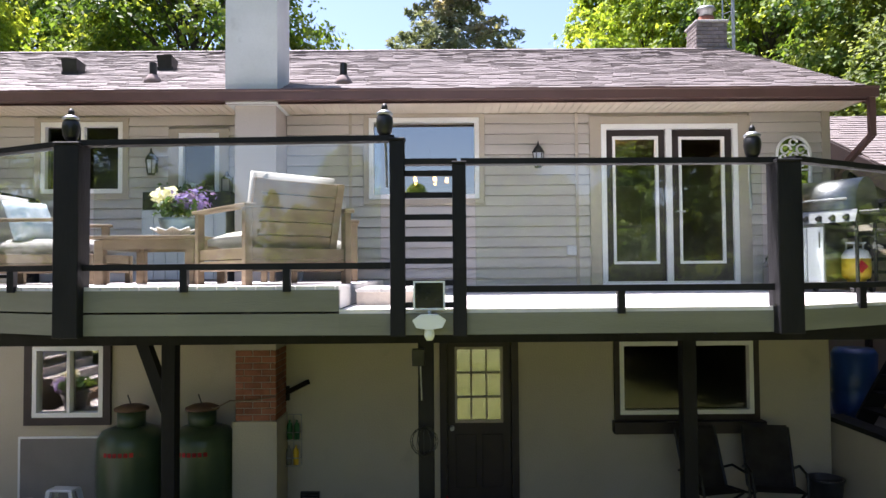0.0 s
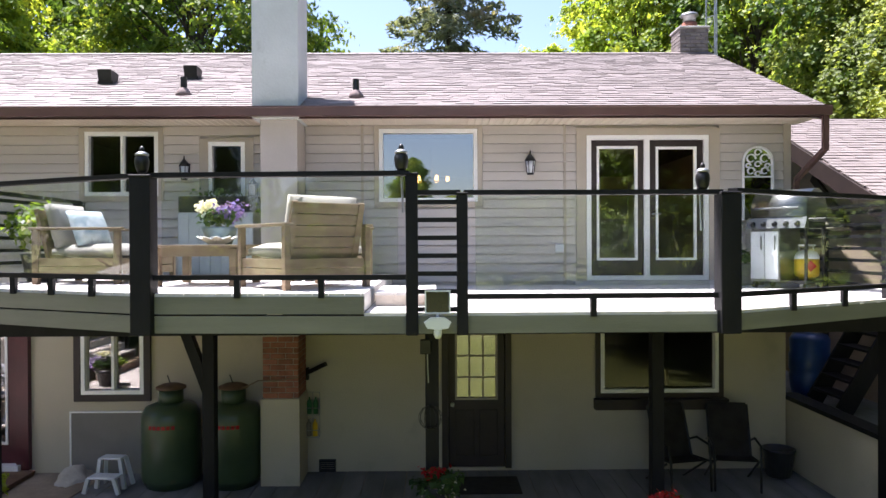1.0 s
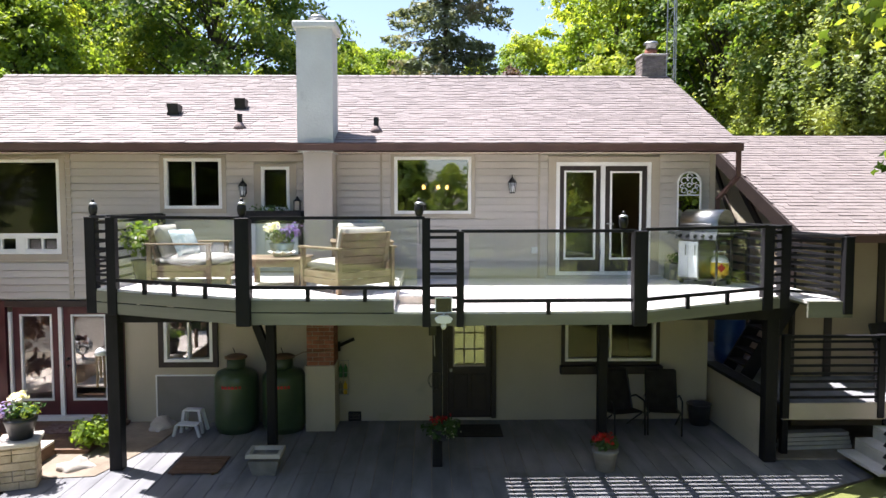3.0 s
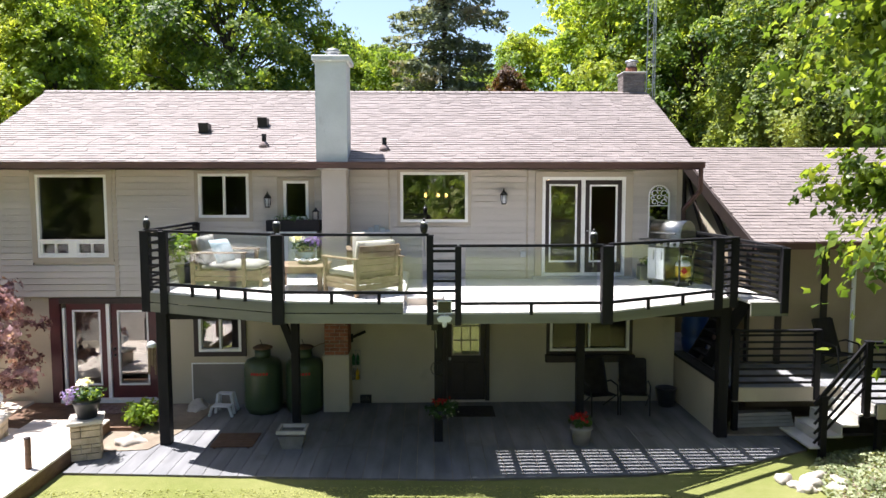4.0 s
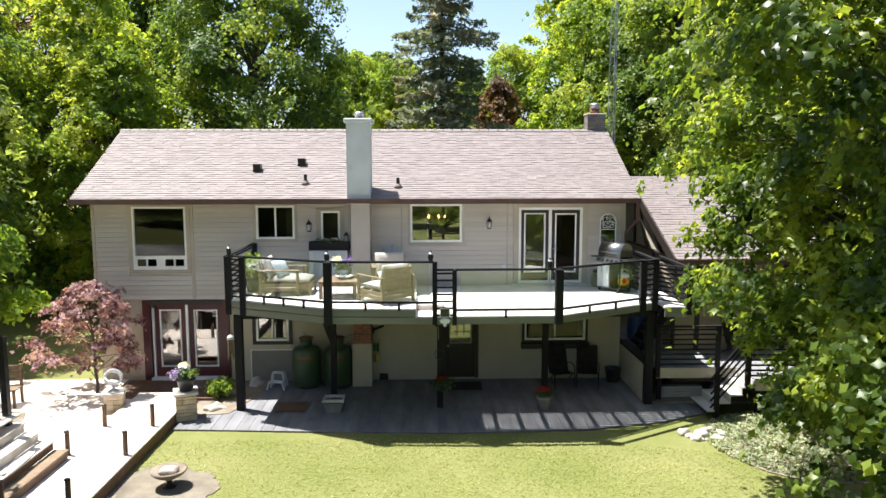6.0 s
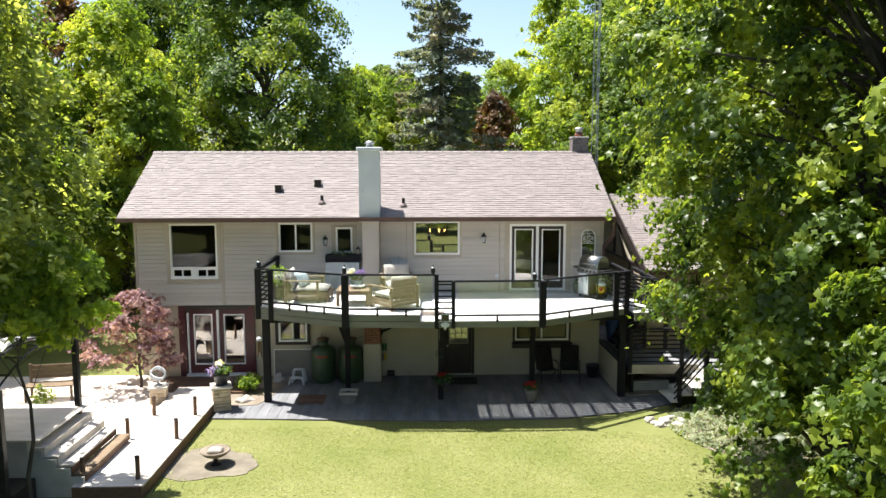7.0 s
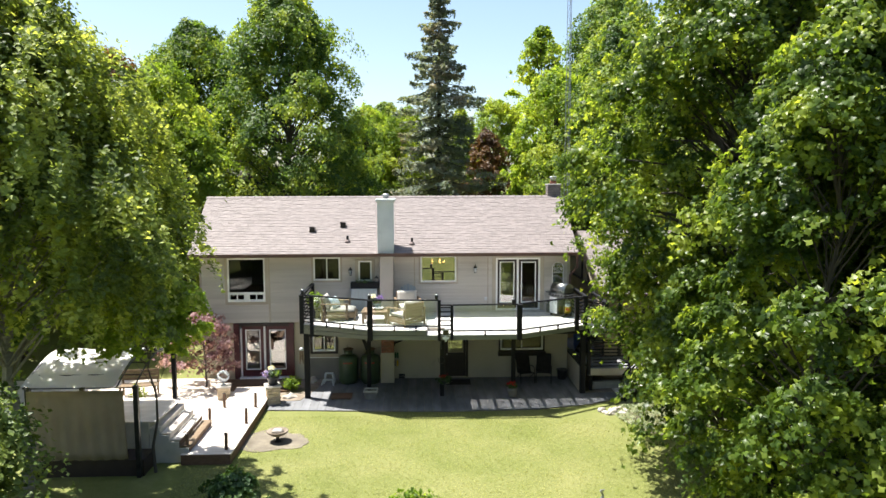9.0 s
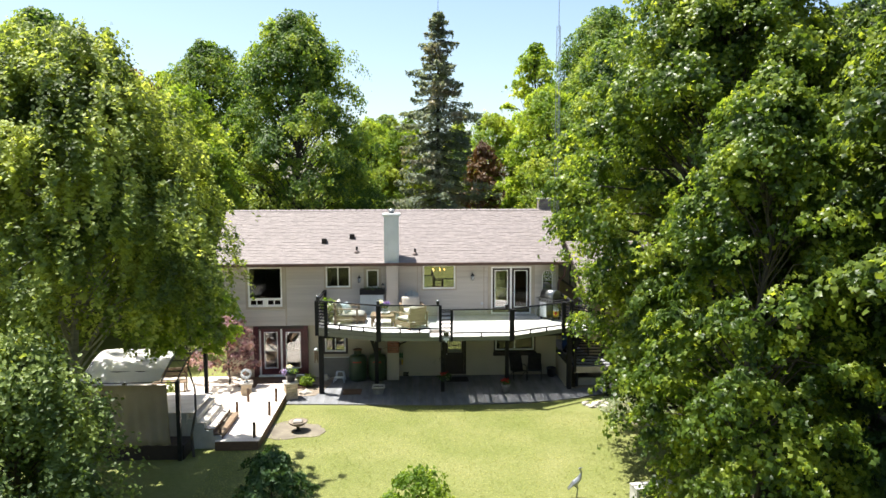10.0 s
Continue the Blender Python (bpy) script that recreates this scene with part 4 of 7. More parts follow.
solid("woodland_floor", bm, SHADELITTER, "litter ground under the maples, darkened to deepen the shade", "ground", "structure")
boardwalk = thing("boardwalk", "sun-bleached low timber boardwalk", "boardwalk", (-7.0, 5, LAWN_Z))
bm = bmesh.new()
for x in (-7.68, -6.33):
    box(bm, x, x + 0.045, 1.06, 7.55, LAWN_Z, WALK_Z - 0.035)
box(bm, -7.68, -6.285, 1.02, 1.06, LAWN_Z, WALK_Z - 0.002)
part("edge_board", local(boardwalk, bm), OLDWOOD, boardwalk, "dark brown edge board")
door_deck = thing("door_deck", "brown timber landing before the burgundy door", "landing", (-7.0, 8.4, LAWN_Z))
bm = bmesh.new()
box(bm, -8.55, -5.75, 7.56, 9.18, -0.2, -0.05)
part("base", local(door_deck, bm), OLDWOOD, door_deck)

# platform and steps
platform = thing("platform", "raised plank-sided platform at the head of the steps", "platform", (-9.6, 2.3, LAWN_Z))
bm = bmesh.new()
box(bm, -11.4, -8.62, 1.22, 3.40, -0.2, 1.05)
part("base", local(platform, bm), CONCRETE, platform)
bm = bmesh.new()
box(bm, -11.4, -8.36, 1.20, 3.42, 1.05, 1.09, 0.008)
part("top_board", local(platform, bm), WALKBOARD, platform)
for k in range(15):
    bm = bmesh.new()
    box(bm, -8.62, -8.58, 1.24 + 0.145 * k, 1.375 + 0.145 * k, 0.70, 1.05)
    part("plank", local(platform, bm), WALKBOARD, platform)
steps = thing("garden_steps", "four wide pale timber steps down to the boardwalk", "steps", (-8.0, 2.4, LAWN_Z))
for k in range(4):
    x, z = -8.58 + 0.27 * k, 0.90 - 0.187 * k
    bm = bmesh.new()
    box(bm, x, x + 0.29, 1.28, 3.45, z - 0.04, z, 0.006)
    part("tread", local(steps, bm), WALKBOARD if k < 3 else TEAK, steps)
    bm = bmesh.new()
    box(bm, x + 0.235, x + 0.265, 1.30, 3.43, z - 0.187, z - 0.042)
    part("riser", local(steps, bm), WALKBOARD if k < 2 else OLDWOOD, steps)
bm = bmesh.new()
slab(bm, [(-8.60, -0.14), (-7.52, -0.14), (-7.52, 0.28), (-7.79, 0.28), (-7.79, 0.47), (-8.06, 0.47), (-8.06, 0.66), (-8.33, 0.66), (-8.33, 0.85), (-8.60, 0.85)], 0, 0.05)
bmesh.ops.transform(bm, matrix=pose(0, 1.27, 0, 90), verts=bm.verts[:])
part("side_board", local(steps, bm), CONCRETE, steps)

# low wall and lower deck at the house's corner
bm = bmesh.new()
box(bm, 5.16, 5.36, 7.12, 9.5, -0.3, 0.90)
low_wall = solid("low_wall", bm, STUCCO, "low beige rendered wall beside the patio", "wall", "structure")
bm = bmesh.new()
box(bm, 5.13, 5.39, 7.10, 9.5, 0.90, 0.96)
part("coping", bm, BLACK, low_wall)
lower_deck = thing("lower_deck", "lower timber deck with beige fascia", "deck", (7.2, 7.5, LAWN_Z))
bm = bmesh.new()
slab(bm, [(5.40, 7.02), (7.45, 7.02), (7.45, 5.95), (11.5, 5.95), (11.5, 12.0), (5.40, 12.0)], 0.80, 0.846)
part("floor", local(lower_deck, bm), PATIOBOARD, lower_deck)
for a, b, y in ((5.40, 7.45, 6.99), (7.45, 11.5, 5.92)):
    bm = bmesh.new()
    box(bm, a, b, y - 0.02, y + 0.02, 0.58, 0.84)
    part("fascia_board", local(lower_deck, bm), TRIM, lower_deck)
for x, y in ((5.6, 7.3), (7.3, 7.3), (7.6, 6.1), (9.5, 6.1), (11.3, 6.1)):
    bm = bmesh.new()
    box(bm, x - 0.05, x + 0.05, y - 0.05, y + 0.05, -0.25, 0.80)
    part("leg", local(lower_deck, bm), BLACK, lower_deck)
for x, y in ((6.97, 7.0), (5.45, 7.0), (7.28, 5.98), (8.45, 5.95), (9.6, 5.95)):
    post(x, y, 0.60, 1.93, 0.11)
railing("black horizontal-slat railing of the lower deck", (5.50, 7.0), (6.92, 7.0), 1.90, 0.85, glass=False, slats=8, group="lower railing")
railing("black horizontal-slat railing of the lower deck", (7.34, 5.98), (8.40, 5.95), 1.90, 0.85, glass=False, slats=8, group="lower railing")
railing("black horizontal-slat railing of the lower deck", (8.50, 5.95), (9.55, 5.95), 1.90, 0.85, glass=False, slats=8, group="lower railing")
stair = thing("deck_stair", "short timber stair with a black sloping handrail", "stairs", (6.9, 6.5, LAWN_Z))
for k in range(4):
    x, z = 7.45 - 0.28 * k, 0.66 - 0.19 * k
    bm = bmesh.new()
    box(bm, x - 0.29, x, 5.95, 7.0, z - 0.04, z, 0.005)
    part("tread", local(stair, bm), CONCRETE, stair)
    bm = bmesh.new()
    box(bm, x - 0.02, x, 5.97, 6.98, z, z + 0.148)
    part("riser", local(stair, bm), CONCRETE, stair)
for k in range(5):
    bm = bmesh.new()
    beam(bm, (7.26, 5.98, 1.90 - 0.19 * k), (6.40, 5.98, 0.82 - 0.17 * k), 0.05 if k == 0 else 0.03, 0.06 if k == 0 else 0.035)
    part("handrail" if k == 0 else "slat", local(stair, bm), BLACK, stair)
bm = bmesh.new()
box(bm, 6.50, 6.60, 5.93, 6.03, -0.16, 0.98)
part("newel", local(stair, bm), BLACK, stair)

# earth pad added so that the shaded void under the lower deck reads dark
bm = bmesh.new()
slab(bm, [(5.38, 7.05), (11.5, 7.05), (11.5, 12.0), (5.38, 12.0)], -0.3, -0.07)
solid("soil_under_deck", bm, SOIL, "earth pad added to darken the void under the lower deck", "soil", "structure")
lumber = thing("lumber_pile", "stack of pale boards stored under the lower deck", "lumber", (6.25, 7.55, -0.07), 4)
for k in range(4):
    bm = bmesh.new()
    box(bm, -0.62 + 0.03 * k, 0.60 - 0.02 * k, -0.10, 0.10, 0.072 * k, 0.072 * k + 0.062, 0.004)
    part("board", bm, CONCRETE, lumber)
side_stair = thing("side_stair", "dark timber stair down from the landing", "stairs", (6.0, 9.0, 0.85))
for y in (8.50, 9.25):
    bm = bmesh.new()
    beam(bm, (6.42, y, 2.42), (5.52, y, 0.90), 0.045, 0.24)
    part("stringer", local(side_stair, bm), BLACK, side_stair)
for k in range(7):
    bm = bmesh.new()
    x, z = 6.36 - 0.125 * k, 2.32 - 0.21 * k
    box(bm, x - 0.13, x + 0.12, 8.52, 9.23, z, z + 0.035)
    part("tread", local(side_stair, bm), BLACK, side_stair)

# ---- side wing ----
wing = thing("side_wing", "timbered side wing with a shingled roof", "house wing", (9, 11, LAWN_Z))
bm = bmesh.new()
box(bm, 6.45, 18.0, 8.70, 8.9, -0.2, 3.42)
box(bm, 6.45, 6.65, 8.9, 16.0, -0.2, 3.42)
part("wall", local(wing, bm), TANSTUCCO, wing)
bm = bmesh.new()
g = [bm.verts.new((x, y, z)) for x in (6.47, 6.60) for y, z in ((8.6, 3.40), (16.5, 3.40), (12.55, 5.25))]
for f in ((0, 1, 2), (5, 4, 3), (0, 3, 4, 1), (1, 4, 5, 2), (2, 5, 3, 0)):
    bm.faces.new([g[i] for i in f])
part("gable", local(wing, bm), STUCCO, wing)
W_EAVE, W_RIDGE = (8.05, 3.48), (12.55, 5.56)
bm = bmesh.new()
prof = [W_EAVE, W_RIDGE, (17.05, 3.48), (17.05, 3.38), (12.55, 5.44), (8.05, 3.38)]
ends = [[bm.verts.new((x, y, z - 0.02)) for y, z in prof] for x in (6.22, 18.5)]
for k in range(6):
    bm.faces.new((ends[0][k], ends[0][(k + 1) % 6], ends[1][(k + 1) % 6], ends[1][k]))
for e in ends:
    bm.faces.new(e[:2] + e[4:])
    bm.faces.new(e[1:5])
wing_roof = part("roof", local(wing, bm), ROOFDECK, wing)
for ya, yb, za, zb in ((8.05, 12.55, 3.46, 5.54), (17.05, 12.55, 3.46, 5.54)):
    bm = bmesh.new()
    v = [bm.verts.new((x, y, z)) for x in (6.17, 6.215) for y, z in ((ya, za - 0.30), (yb, zb - 0.30), (yb, zb), (ya, za))]
    for f in ((0, 1, 2, 3), (7, 6, 5, 4), (0, 4, 5, 1), (1, 5, 6, 2), (2, 6, 7, 3), (3, 7, 4, 0)):
        bm.faces.new([v[i] for i in f])
    part("bargeboard", local(wing, bm), BROWNTRIM, wing)
for a, b in (((6.44, 12.55, 3.4), (6.44, 12.55, 5.2)), ((6.44, 11.2, 3.4), (6.44, 12.45, 4.9)), ((6.44, 9.9, 3.4), (6.44, 11.0, 4.3)), ((6.44, 8.7, 3.40), (6.44, 16.0, 3.40)), ((6.44, 10.6, 0.9), (6.44, 10.6, 3.4)), ((6.44, 8.75, 0.9), (6.44, 8.75, 3.4))):
    bm = bmesh.new()
    beam(bm, a, b, 0.14, 0.05) if a[2] == b[2] else beam(bm, a, b, 0.05, 0.14)
    part("timber", local(wing, bm), BROWNTRIM, wing)
for x in (7.0, 7.95, 9.4, 10.9):
    bm = bmesh.new()
    box(bm, x, x + 0.13, 8.66, 8.70, 0.85, 3.40)
    part("timber", local(wing, bm), BROWNTRIM, wing)
bm = bmesh.new()
box(bm, 6.22, 18.5, 7.96, 8.06, 3.32, 3.45)
part("gutter", local(wing, bm), GUTTER, wing)
bm = bmesh.new()
tube(bm, (8.55, 8.55, 0.9), (8.55, 8.55, 3.35), 0.045)
part("downspout", local(wing, bm), WHITE, wing, "white downspout")


# ---- on the roof ----
chimney2 = thing("brick_chimney", "short grey-brown brick chimney with a metal cowl", "chimney", (5.32, 13.72, 6.74))
bm = bmesh.new()
box(bm, 5.04, 5.60, 13.46, 13.98, 6.60, 7.58)
stack2 = part("shaft", local(chimney2, bm), MORTAR, chimney2)
bm = bmesh.new()
box(bm, 5.00, 5.64, 13.42, 14.02, 7.58, 7.63, 0.012)
part("crown_slab", local(chimney2, bm), CONCRETE, chimney2)
bm = bmesh.new()
lathe(bm, [(0.16, 0), (0.15, 0.16)], 0, 0, 0.87)
part("flue_pot", bm, BRICK, chimney2, "red clay flue pot")
bm = bmesh.new()
lathe(bm, [(0.13, 0), (0.13, 0.12), (0.19, 0.14), (0.16, 0.19), (0.02, 0.22)], 0, 0, 1.03)
part("cowl", bm, GALV, chimney2, "galvanised cowl")

mast = thing("antenna_mast", "tall galvanised lattice antenna mast behind the roof", "antenna mast", (6.15, 14.6, -0.1))
feet = [(0.17 * math.cos(a), 0.17 * math.sin(a)) for a in (0.5, 0.5 + 2.094, 0.5 + 4.189)]
for x, y in feet:
    bm = bmesh.new()
    tube(bm, (x, y, 0), (x * 0.6, y * 0.6, 16.3), 0.018, 0.014, 6)
    part("upright", bm, GALV, mast)
bm = bmesh.new()
for k in range(38):
    z = 0.3 + 0.42 * k
    f = 1 - 0.4 * z / 16.3
    for i in range(3):
        (xa, ya), (xb, yb) = feet[i], feet[(i + 1) % 3]
        tube(bm, (xa * f, ya * f, z), (xb * f, yb * f, z + (0.42 if (i + k) % 2 else 0.0)), 0.008, seg=4, cap=False)
tagged(part("lattice_bars", bm, GALV, mast), kind="stuff")
bm = bmesh.new()
tube(bm, (0, 0, 16.2), (0, 0, 19.0), 0.02, 0.008, 6)
part("top_rod", bm, GALV, mast)


def roof_vent(x, y):
    v = thing("roof_vent", "small dark hooded vent on the shingles", "roof vent", (x, y, roof_z(y) + 0.01), 0, "roof vents")
    bm = bmesh.new()
    box(bm, -0.12, 0.12, -0.10, 0.14, -0.05, 0.02)
    part("flange", bm, DARKMETAL, v)
    bm = bmesh.new()
    vs = [bm.verts.new(p) for p in ((-0.10, -0.10, 0.0), (0.10, -0.10, 0.0), (0.10, 0.12, 0.03), (-0.10, 0.12, 0.03), (-0.11, -0.14, 0.19), (0.11, -0.14, 0.19), (0.11, 0.14, 0.17), (-0.11, 0.14, 0.17))]
    for f in ((3, 2, 1, 0), (4, 5, 6, 7), (0, 1, 5, 4), (1, 2, 6, 5), (2, 3, 7, 6), (3, 0, 4, 7)):
        bm.faces.new([vs[i] for i in f])
    part("hood", bm, DARKMETAL, v)


def roof_pipe(x, y):
    v = thing("vent_pipe", "short dark vent pipe with a lead collar", "vent pipe", (x, y, roof_z(y)), 0, "vent pipes")
    bm = bmesh.new()
    tube(bm, (0, 0, -0.1), (0, 0, 0.26), 0.048, seg=12)
    part("pipe", bm, DARKMETAL, v)
    bm = bmesh.new()
    lathe(bm, [(0.13, -0.03), (0.10, 0.04), (0.055, 0.10)], seg=12)
    part("collar", bm, ROOFDECK, v)


roof_vent(-5.18, 10.33)
roof_vent(-3.97, 10.72)
roof_pipe(-3.68, 9.47)
roof_pipe(-1.13, 9.27)


# ---- on the wall ----
def wall_lantern(x, z, y=WY0):
    v = thing("wall_lantern", "black coach lantern on the clapboard wall", "wall lamp", (x, y - 0.02, z), 0, "wall lanterns")
    bm = bmesh.new()
    box(bm, -0.045, 0.045, -0.015, 0.02, -0.10, 0.10, 0.006)
    tube(bm, (0, 0, 0.06), (0, -0.11, 0.10), 0.012)
    part("bracket", bm, DARKMETAL, v)
    bm = bmesh.new()
    lathe(bm, [(0.085, 0.0), (0.05, 0.06), (0.015, 0.10), (0.006, 0.15)], 0, -0.11, 0.05, 6)
    part("hood", bm, DARKMETAL, v)
    bm = bmesh.new()
    lathe(bm, [(0.045, 0.0), (0.068, 0.17)], 0, -0.11, -0.125, 6)
    part("glass_body", bm, PLASTICGREY, v, "pale lantern glass")
    bm = bmesh.new()
    for a in range(6):
        t = 2 * math.pi * a / 6
        tube(bm, (0.047 * math.cos(t), -0.11 + 0.047 * math.sin(t), -0.125), (0.07 * math.cos(t), -0.11 + 0.07 * math.sin(t), 0.05), 0.006, seg=4)
    lathe(bm, [(0.05, -0.02), (0.05, 0.0)], 0, -0.11, -0.125, 6)
    part("cage", bm, DARKMETAL, v)


wall_lantern(-3.56, 4.27)
wall_lantern(1.37, 4.33)
sock = thing("outlet_box", "small weathered outlet cover on the siding", "outlet", (1.80, WY0 - 0.025, 3.13))
bm = bmesh.new()
box(bm, -0.06, 0.06, -0.03, 0.01, -0.06, 0.06, 0.008)
part("cover", bm, PLASTICGREY, sock)

mirror = thing("garden_mirror", "arched garden mirror with white scrollwork on the wall", "mirror", (4.68, WY0 - 0.035, 3.49))
bm = bmesh.new()
arch = [(-0.215, 0.0), (0.215, 0.0)] + [(0.215 * math.cos(a), 0.87 + 0.22 * math.sin(a)) for a in [math.pi * k / 14 for k in range(15)]]
f0 = [bm.verts.new((x, 0.0, z)) for x, z in arch]
bm.faces.new(f0)
part("glass", bm, MIRROR, mirror, "silvered mirror glass")
bm = bmesh.new()
for (xa, za), (xb, zb) in zip(arch, arch[1:] + arch[:1]):
    beam(bm, (xa, -0.012, za), (xb, -0.012, zb), 0.025, 0.028)
part("frame", bm, WHITE, mirror)
bm = bmesh.new()
for cx, cz, r in ((-0.10, 0.92, 0.075), (0.10, 0.92, 0.075), (-0.10, 0.74, 0.06), (0.10, 0.74, 0.06), (0, 0.84, 0.05), (0, 1.01, 0.055), (0, 0.70, 0.045), (-0.14, 0.82, 0.04), (0.14, 0.82, 0.04)):
    for k in range(10):
        a, b = 2 * math.pi * k / 11, 2 * math.pi * (k + 1) / 11
        ra, rb = r * (1 - 0.045 * k), r * (1 - 0.045 * (k + 1))
        beam(bm, (cx + ra * math.cos(a), -0.012, cz + ra * math.sin(a)), (cx + rb * math.cos(b), -0.012, cz + rb * math.sin(b)), 0.014, 0.016)
beam(bm, (-0.20, -0.012, 0.66), (0.20, -0.012, 0.66), 0.014, 0.02)
part("scrollwork", bm, WHITE, mirror, "white scrollwork tracery")


# ---- plants ----
def tuft(parent, name, radius, height, n, size, mat, seed, at=(0, 0, 0), shape="oval", low=0.2):
    """A clump of leaves or flowers over a base."""
    rng = np.random.default_rng(seed)
    q = rng.normal(size=(n, 3))
    q /= np.linalg.norm(q, axis=1)[:, None] + 1e-9
    q *= (rng.random(n) ** 0.4)[:, None]
    q *= (1 + 0.25 * np.sin(5 * np.arctan2(q[:, 1], q[:, 0]) + seed))[:, None]
    c = np.stack([q[:, 0] * radius, q[:, 1] * radius, height * (low + (1 - low) * (0.5 + 0.5 * q[:, 2]))], 1) + np.array(at)
    ob = new(name, leaves_mesh(name, c, q * 0.6 + np.array([0, 0, 0.7]), size, mat, rng, shape))
    ob.parent = parent
    return ob


def pot(name, label, at, profile, mat, plants, category="potted plant", group=""):
    v = thing(name, label, category, at, 0, group)
    bm = bmesh.new()
    lathe(bm, profile, seg=18)
    part("pot", bm, mat, v)
    h = profile[-1][1]
    bm = bmesh.new()
    lathe(bm, [(profile[-1][0] * 0.88, h - 0.03), (profile[-1][0] * 0.86, h + 0.004)], seg=14)
    part("soil", bm, SOIL, v)
    for i, (nm, r, hh, n, s, m, off) in enumerate(plants):
        tuft(v, nm, r, hh, n, s, m, 31 + i + int(abs(at[0]) * 10), (off[0], off[1], h - 0.04 + off[2]))
    return v


# ---- deck furniture ----
def armchair(label, at, turn, back_tilt=14, cushion=None, deep=0.90, nose=0.0, group="teak lounge set"):
    """A wide slatted teak armchair. It faces its own -x; its sides lie along x. nose: how far the seat runs out past the arms."""
    v = thing("armchair", label, "armchair", at, turn, group)
    w, d = 0.90, deep
    for x in (-d / 2, d / 2):
        for y in (-w / 2, w / 2):
            bm = bmesh.new()
            box(bm, x - 0.035, x + 0.035, y - 0.03, y + 0.03, 0, 0.60, 0.005)
            part("leg", bm, TEAK, v)
    for y in (-w / 2, w / 2):
        bm = bmesh.new()
        box(bm, -d / 2 - 0.06, d / 2 + 0.06, y - 0.05, y + 0.05, 0.60, 0.63, 0.006)
        part("armrest", bm, TEAK, v)
        for z in (0.11, 0.205):
            bm = bmesh.new()
            box(bm, -d / 2 + 0.035, d / 2 - 0.035, y - 0.014, y + 0.014, z, z + 0.085, 0.003)
            part("side_rail", bm, TEAK, v)
    for x in (-d / 2 - nose, d / 2):
        for z in (0.11, 0.205):
            bm = bmesh.new()
            box(bm, x - 0.014, x + 0.014, -w / 2 + 0.03, w / 2 - 0.03, z, z + 0.085, 0.003)
            part("end_rail", bm, TEAK, v)
    if nose:
        for y in (-w / 2 + 0.06, w / 2 - 0.06):
            bm = bmesh.new()
            box(bm, -d / 2 - nose - 0.03, -d / 2 - nose + 0.03, y - 0.03, y + 0.03, 0, 0.29, 0.005)
            part("leg", bm, TEAK, v)
            bm = bmesh.new()
            box(bm, -d / 2 - nose + 0.014, -d / 2 - 0.03, y - 0.014, y + 0.014, 0.11, 0.29, 0.003)
            part("side_rail", bm, TEAK, v)
    back = new("backrest")
    back.parent = v
    back.matrix_basis = pose(d / 2 - 0.10, 0, 0.29, 0, back_tilt, 0)
    for y in (-w / 2 + 0.08, w / 2 - 0.08):
        bm = bmesh.new()
        box(bm, -0.02, 0.02, y - 0.035, y + 0.035, 0.0, 0.56, 0.004)
        part("stile", bm, TEAK, back)
    for k in range(5):
        bm = bmesh.new()
        box(bm, -0.014, 0.014, -w / 2 + 0.115, w / 2 - 0.115, 0.005 + 0.111 * k, 0.108 + 0.111 * k, 0.003)
        part("slat", bm, TEAK, back)
    bm = bmesh.new()
    soft_box(bm, -d / 2 + 0.02 - nose, d / 2 - 0.14, -w / 2 + 0.06, w / 2 - 0.06, 0.29, 0.42, 0.035, 0.03)
    part("seat_cushion", bm, cushion or CUSHION, v)
    bm = bmesh.new()
    soft_box(bm, -w / 2 + 0.08, w / 2 - 0.08, -0.25, 0.25, -0.09, 0.05, 0.04, 0.04)
    bmesh.ops.transform(bm, matrix=pose(d / 2 - 0.115, 0, 0.645, 0, 90 + back_tilt, 0) @ pose(0, 0, 0, 0, 0, 90), verts=bm.verts[:])
    part("back_cushion", bm, cushion or CUSHION, v)
    return v


A1 = armchair("slatted teak armchair with cream cushions", (-1.33, 6.18, RAISED_Z), -49)
A2 = copy_thing(A1, pose(-1.28, 7.76, RAISED_Z, 0, 0, 98))
tagged(A2, "slatted teak armchair close to the house wall")
armchair("deep teak lounge chair with grey cushions", (-3.94, 7.30, RAISED_Z), 179, cushion=GREYCUSHION, deep=0.90, nose=0.28)
bm = bmesh.new()
scatter = thing("throw_pillow", "pale blue patterned throw pillow on the lounge chair", "pillow", (-3.98, 7.20, RAISED_Z + 0.42), 62)
soft_box(bm, -0.22, 0.22, -0.22, 0.22, -0.05, 0.07, 0.05, 0.06)
bmesh.ops.transform(bm, matrix=pose(0, 0, 0.20, 62, 0, 0), verts=bm.verts[:])
part("cover", bm, BLUECUSHION, scatter)
table = thing("coffee_table", "slatted teak coffee table on the raised deck", "table", (-2.46, 6.74, RAISED_Z), -2, "teak lounge set")
for x in (-0.40, 0.40):
    for y in (-0.40, 0.40):
        bm = bmesh.new()
        box(bm, x - 0.04, x + 0.04, y - 0.04, y + 0.04, 0, 0.39, 0.004)
        part("leg", bm, TEAK, table)
for k in range(9):
    bm = bmesh.new()
    box(bm, -0.47, 0.47, -0.47 + 0.105 * k, -0.373 + 0.105 * k, 0.40, 0.43, 0.004)
    part("slat", bm, TEAK, table)
for y in (-0.42, 0.42):
    bm = bmesh.new()
    box(bm, -0.36, 0.36, y - 0.015, y + 0.015, 0.31, 0.398)
    part("apron", bm, TEAK, table)
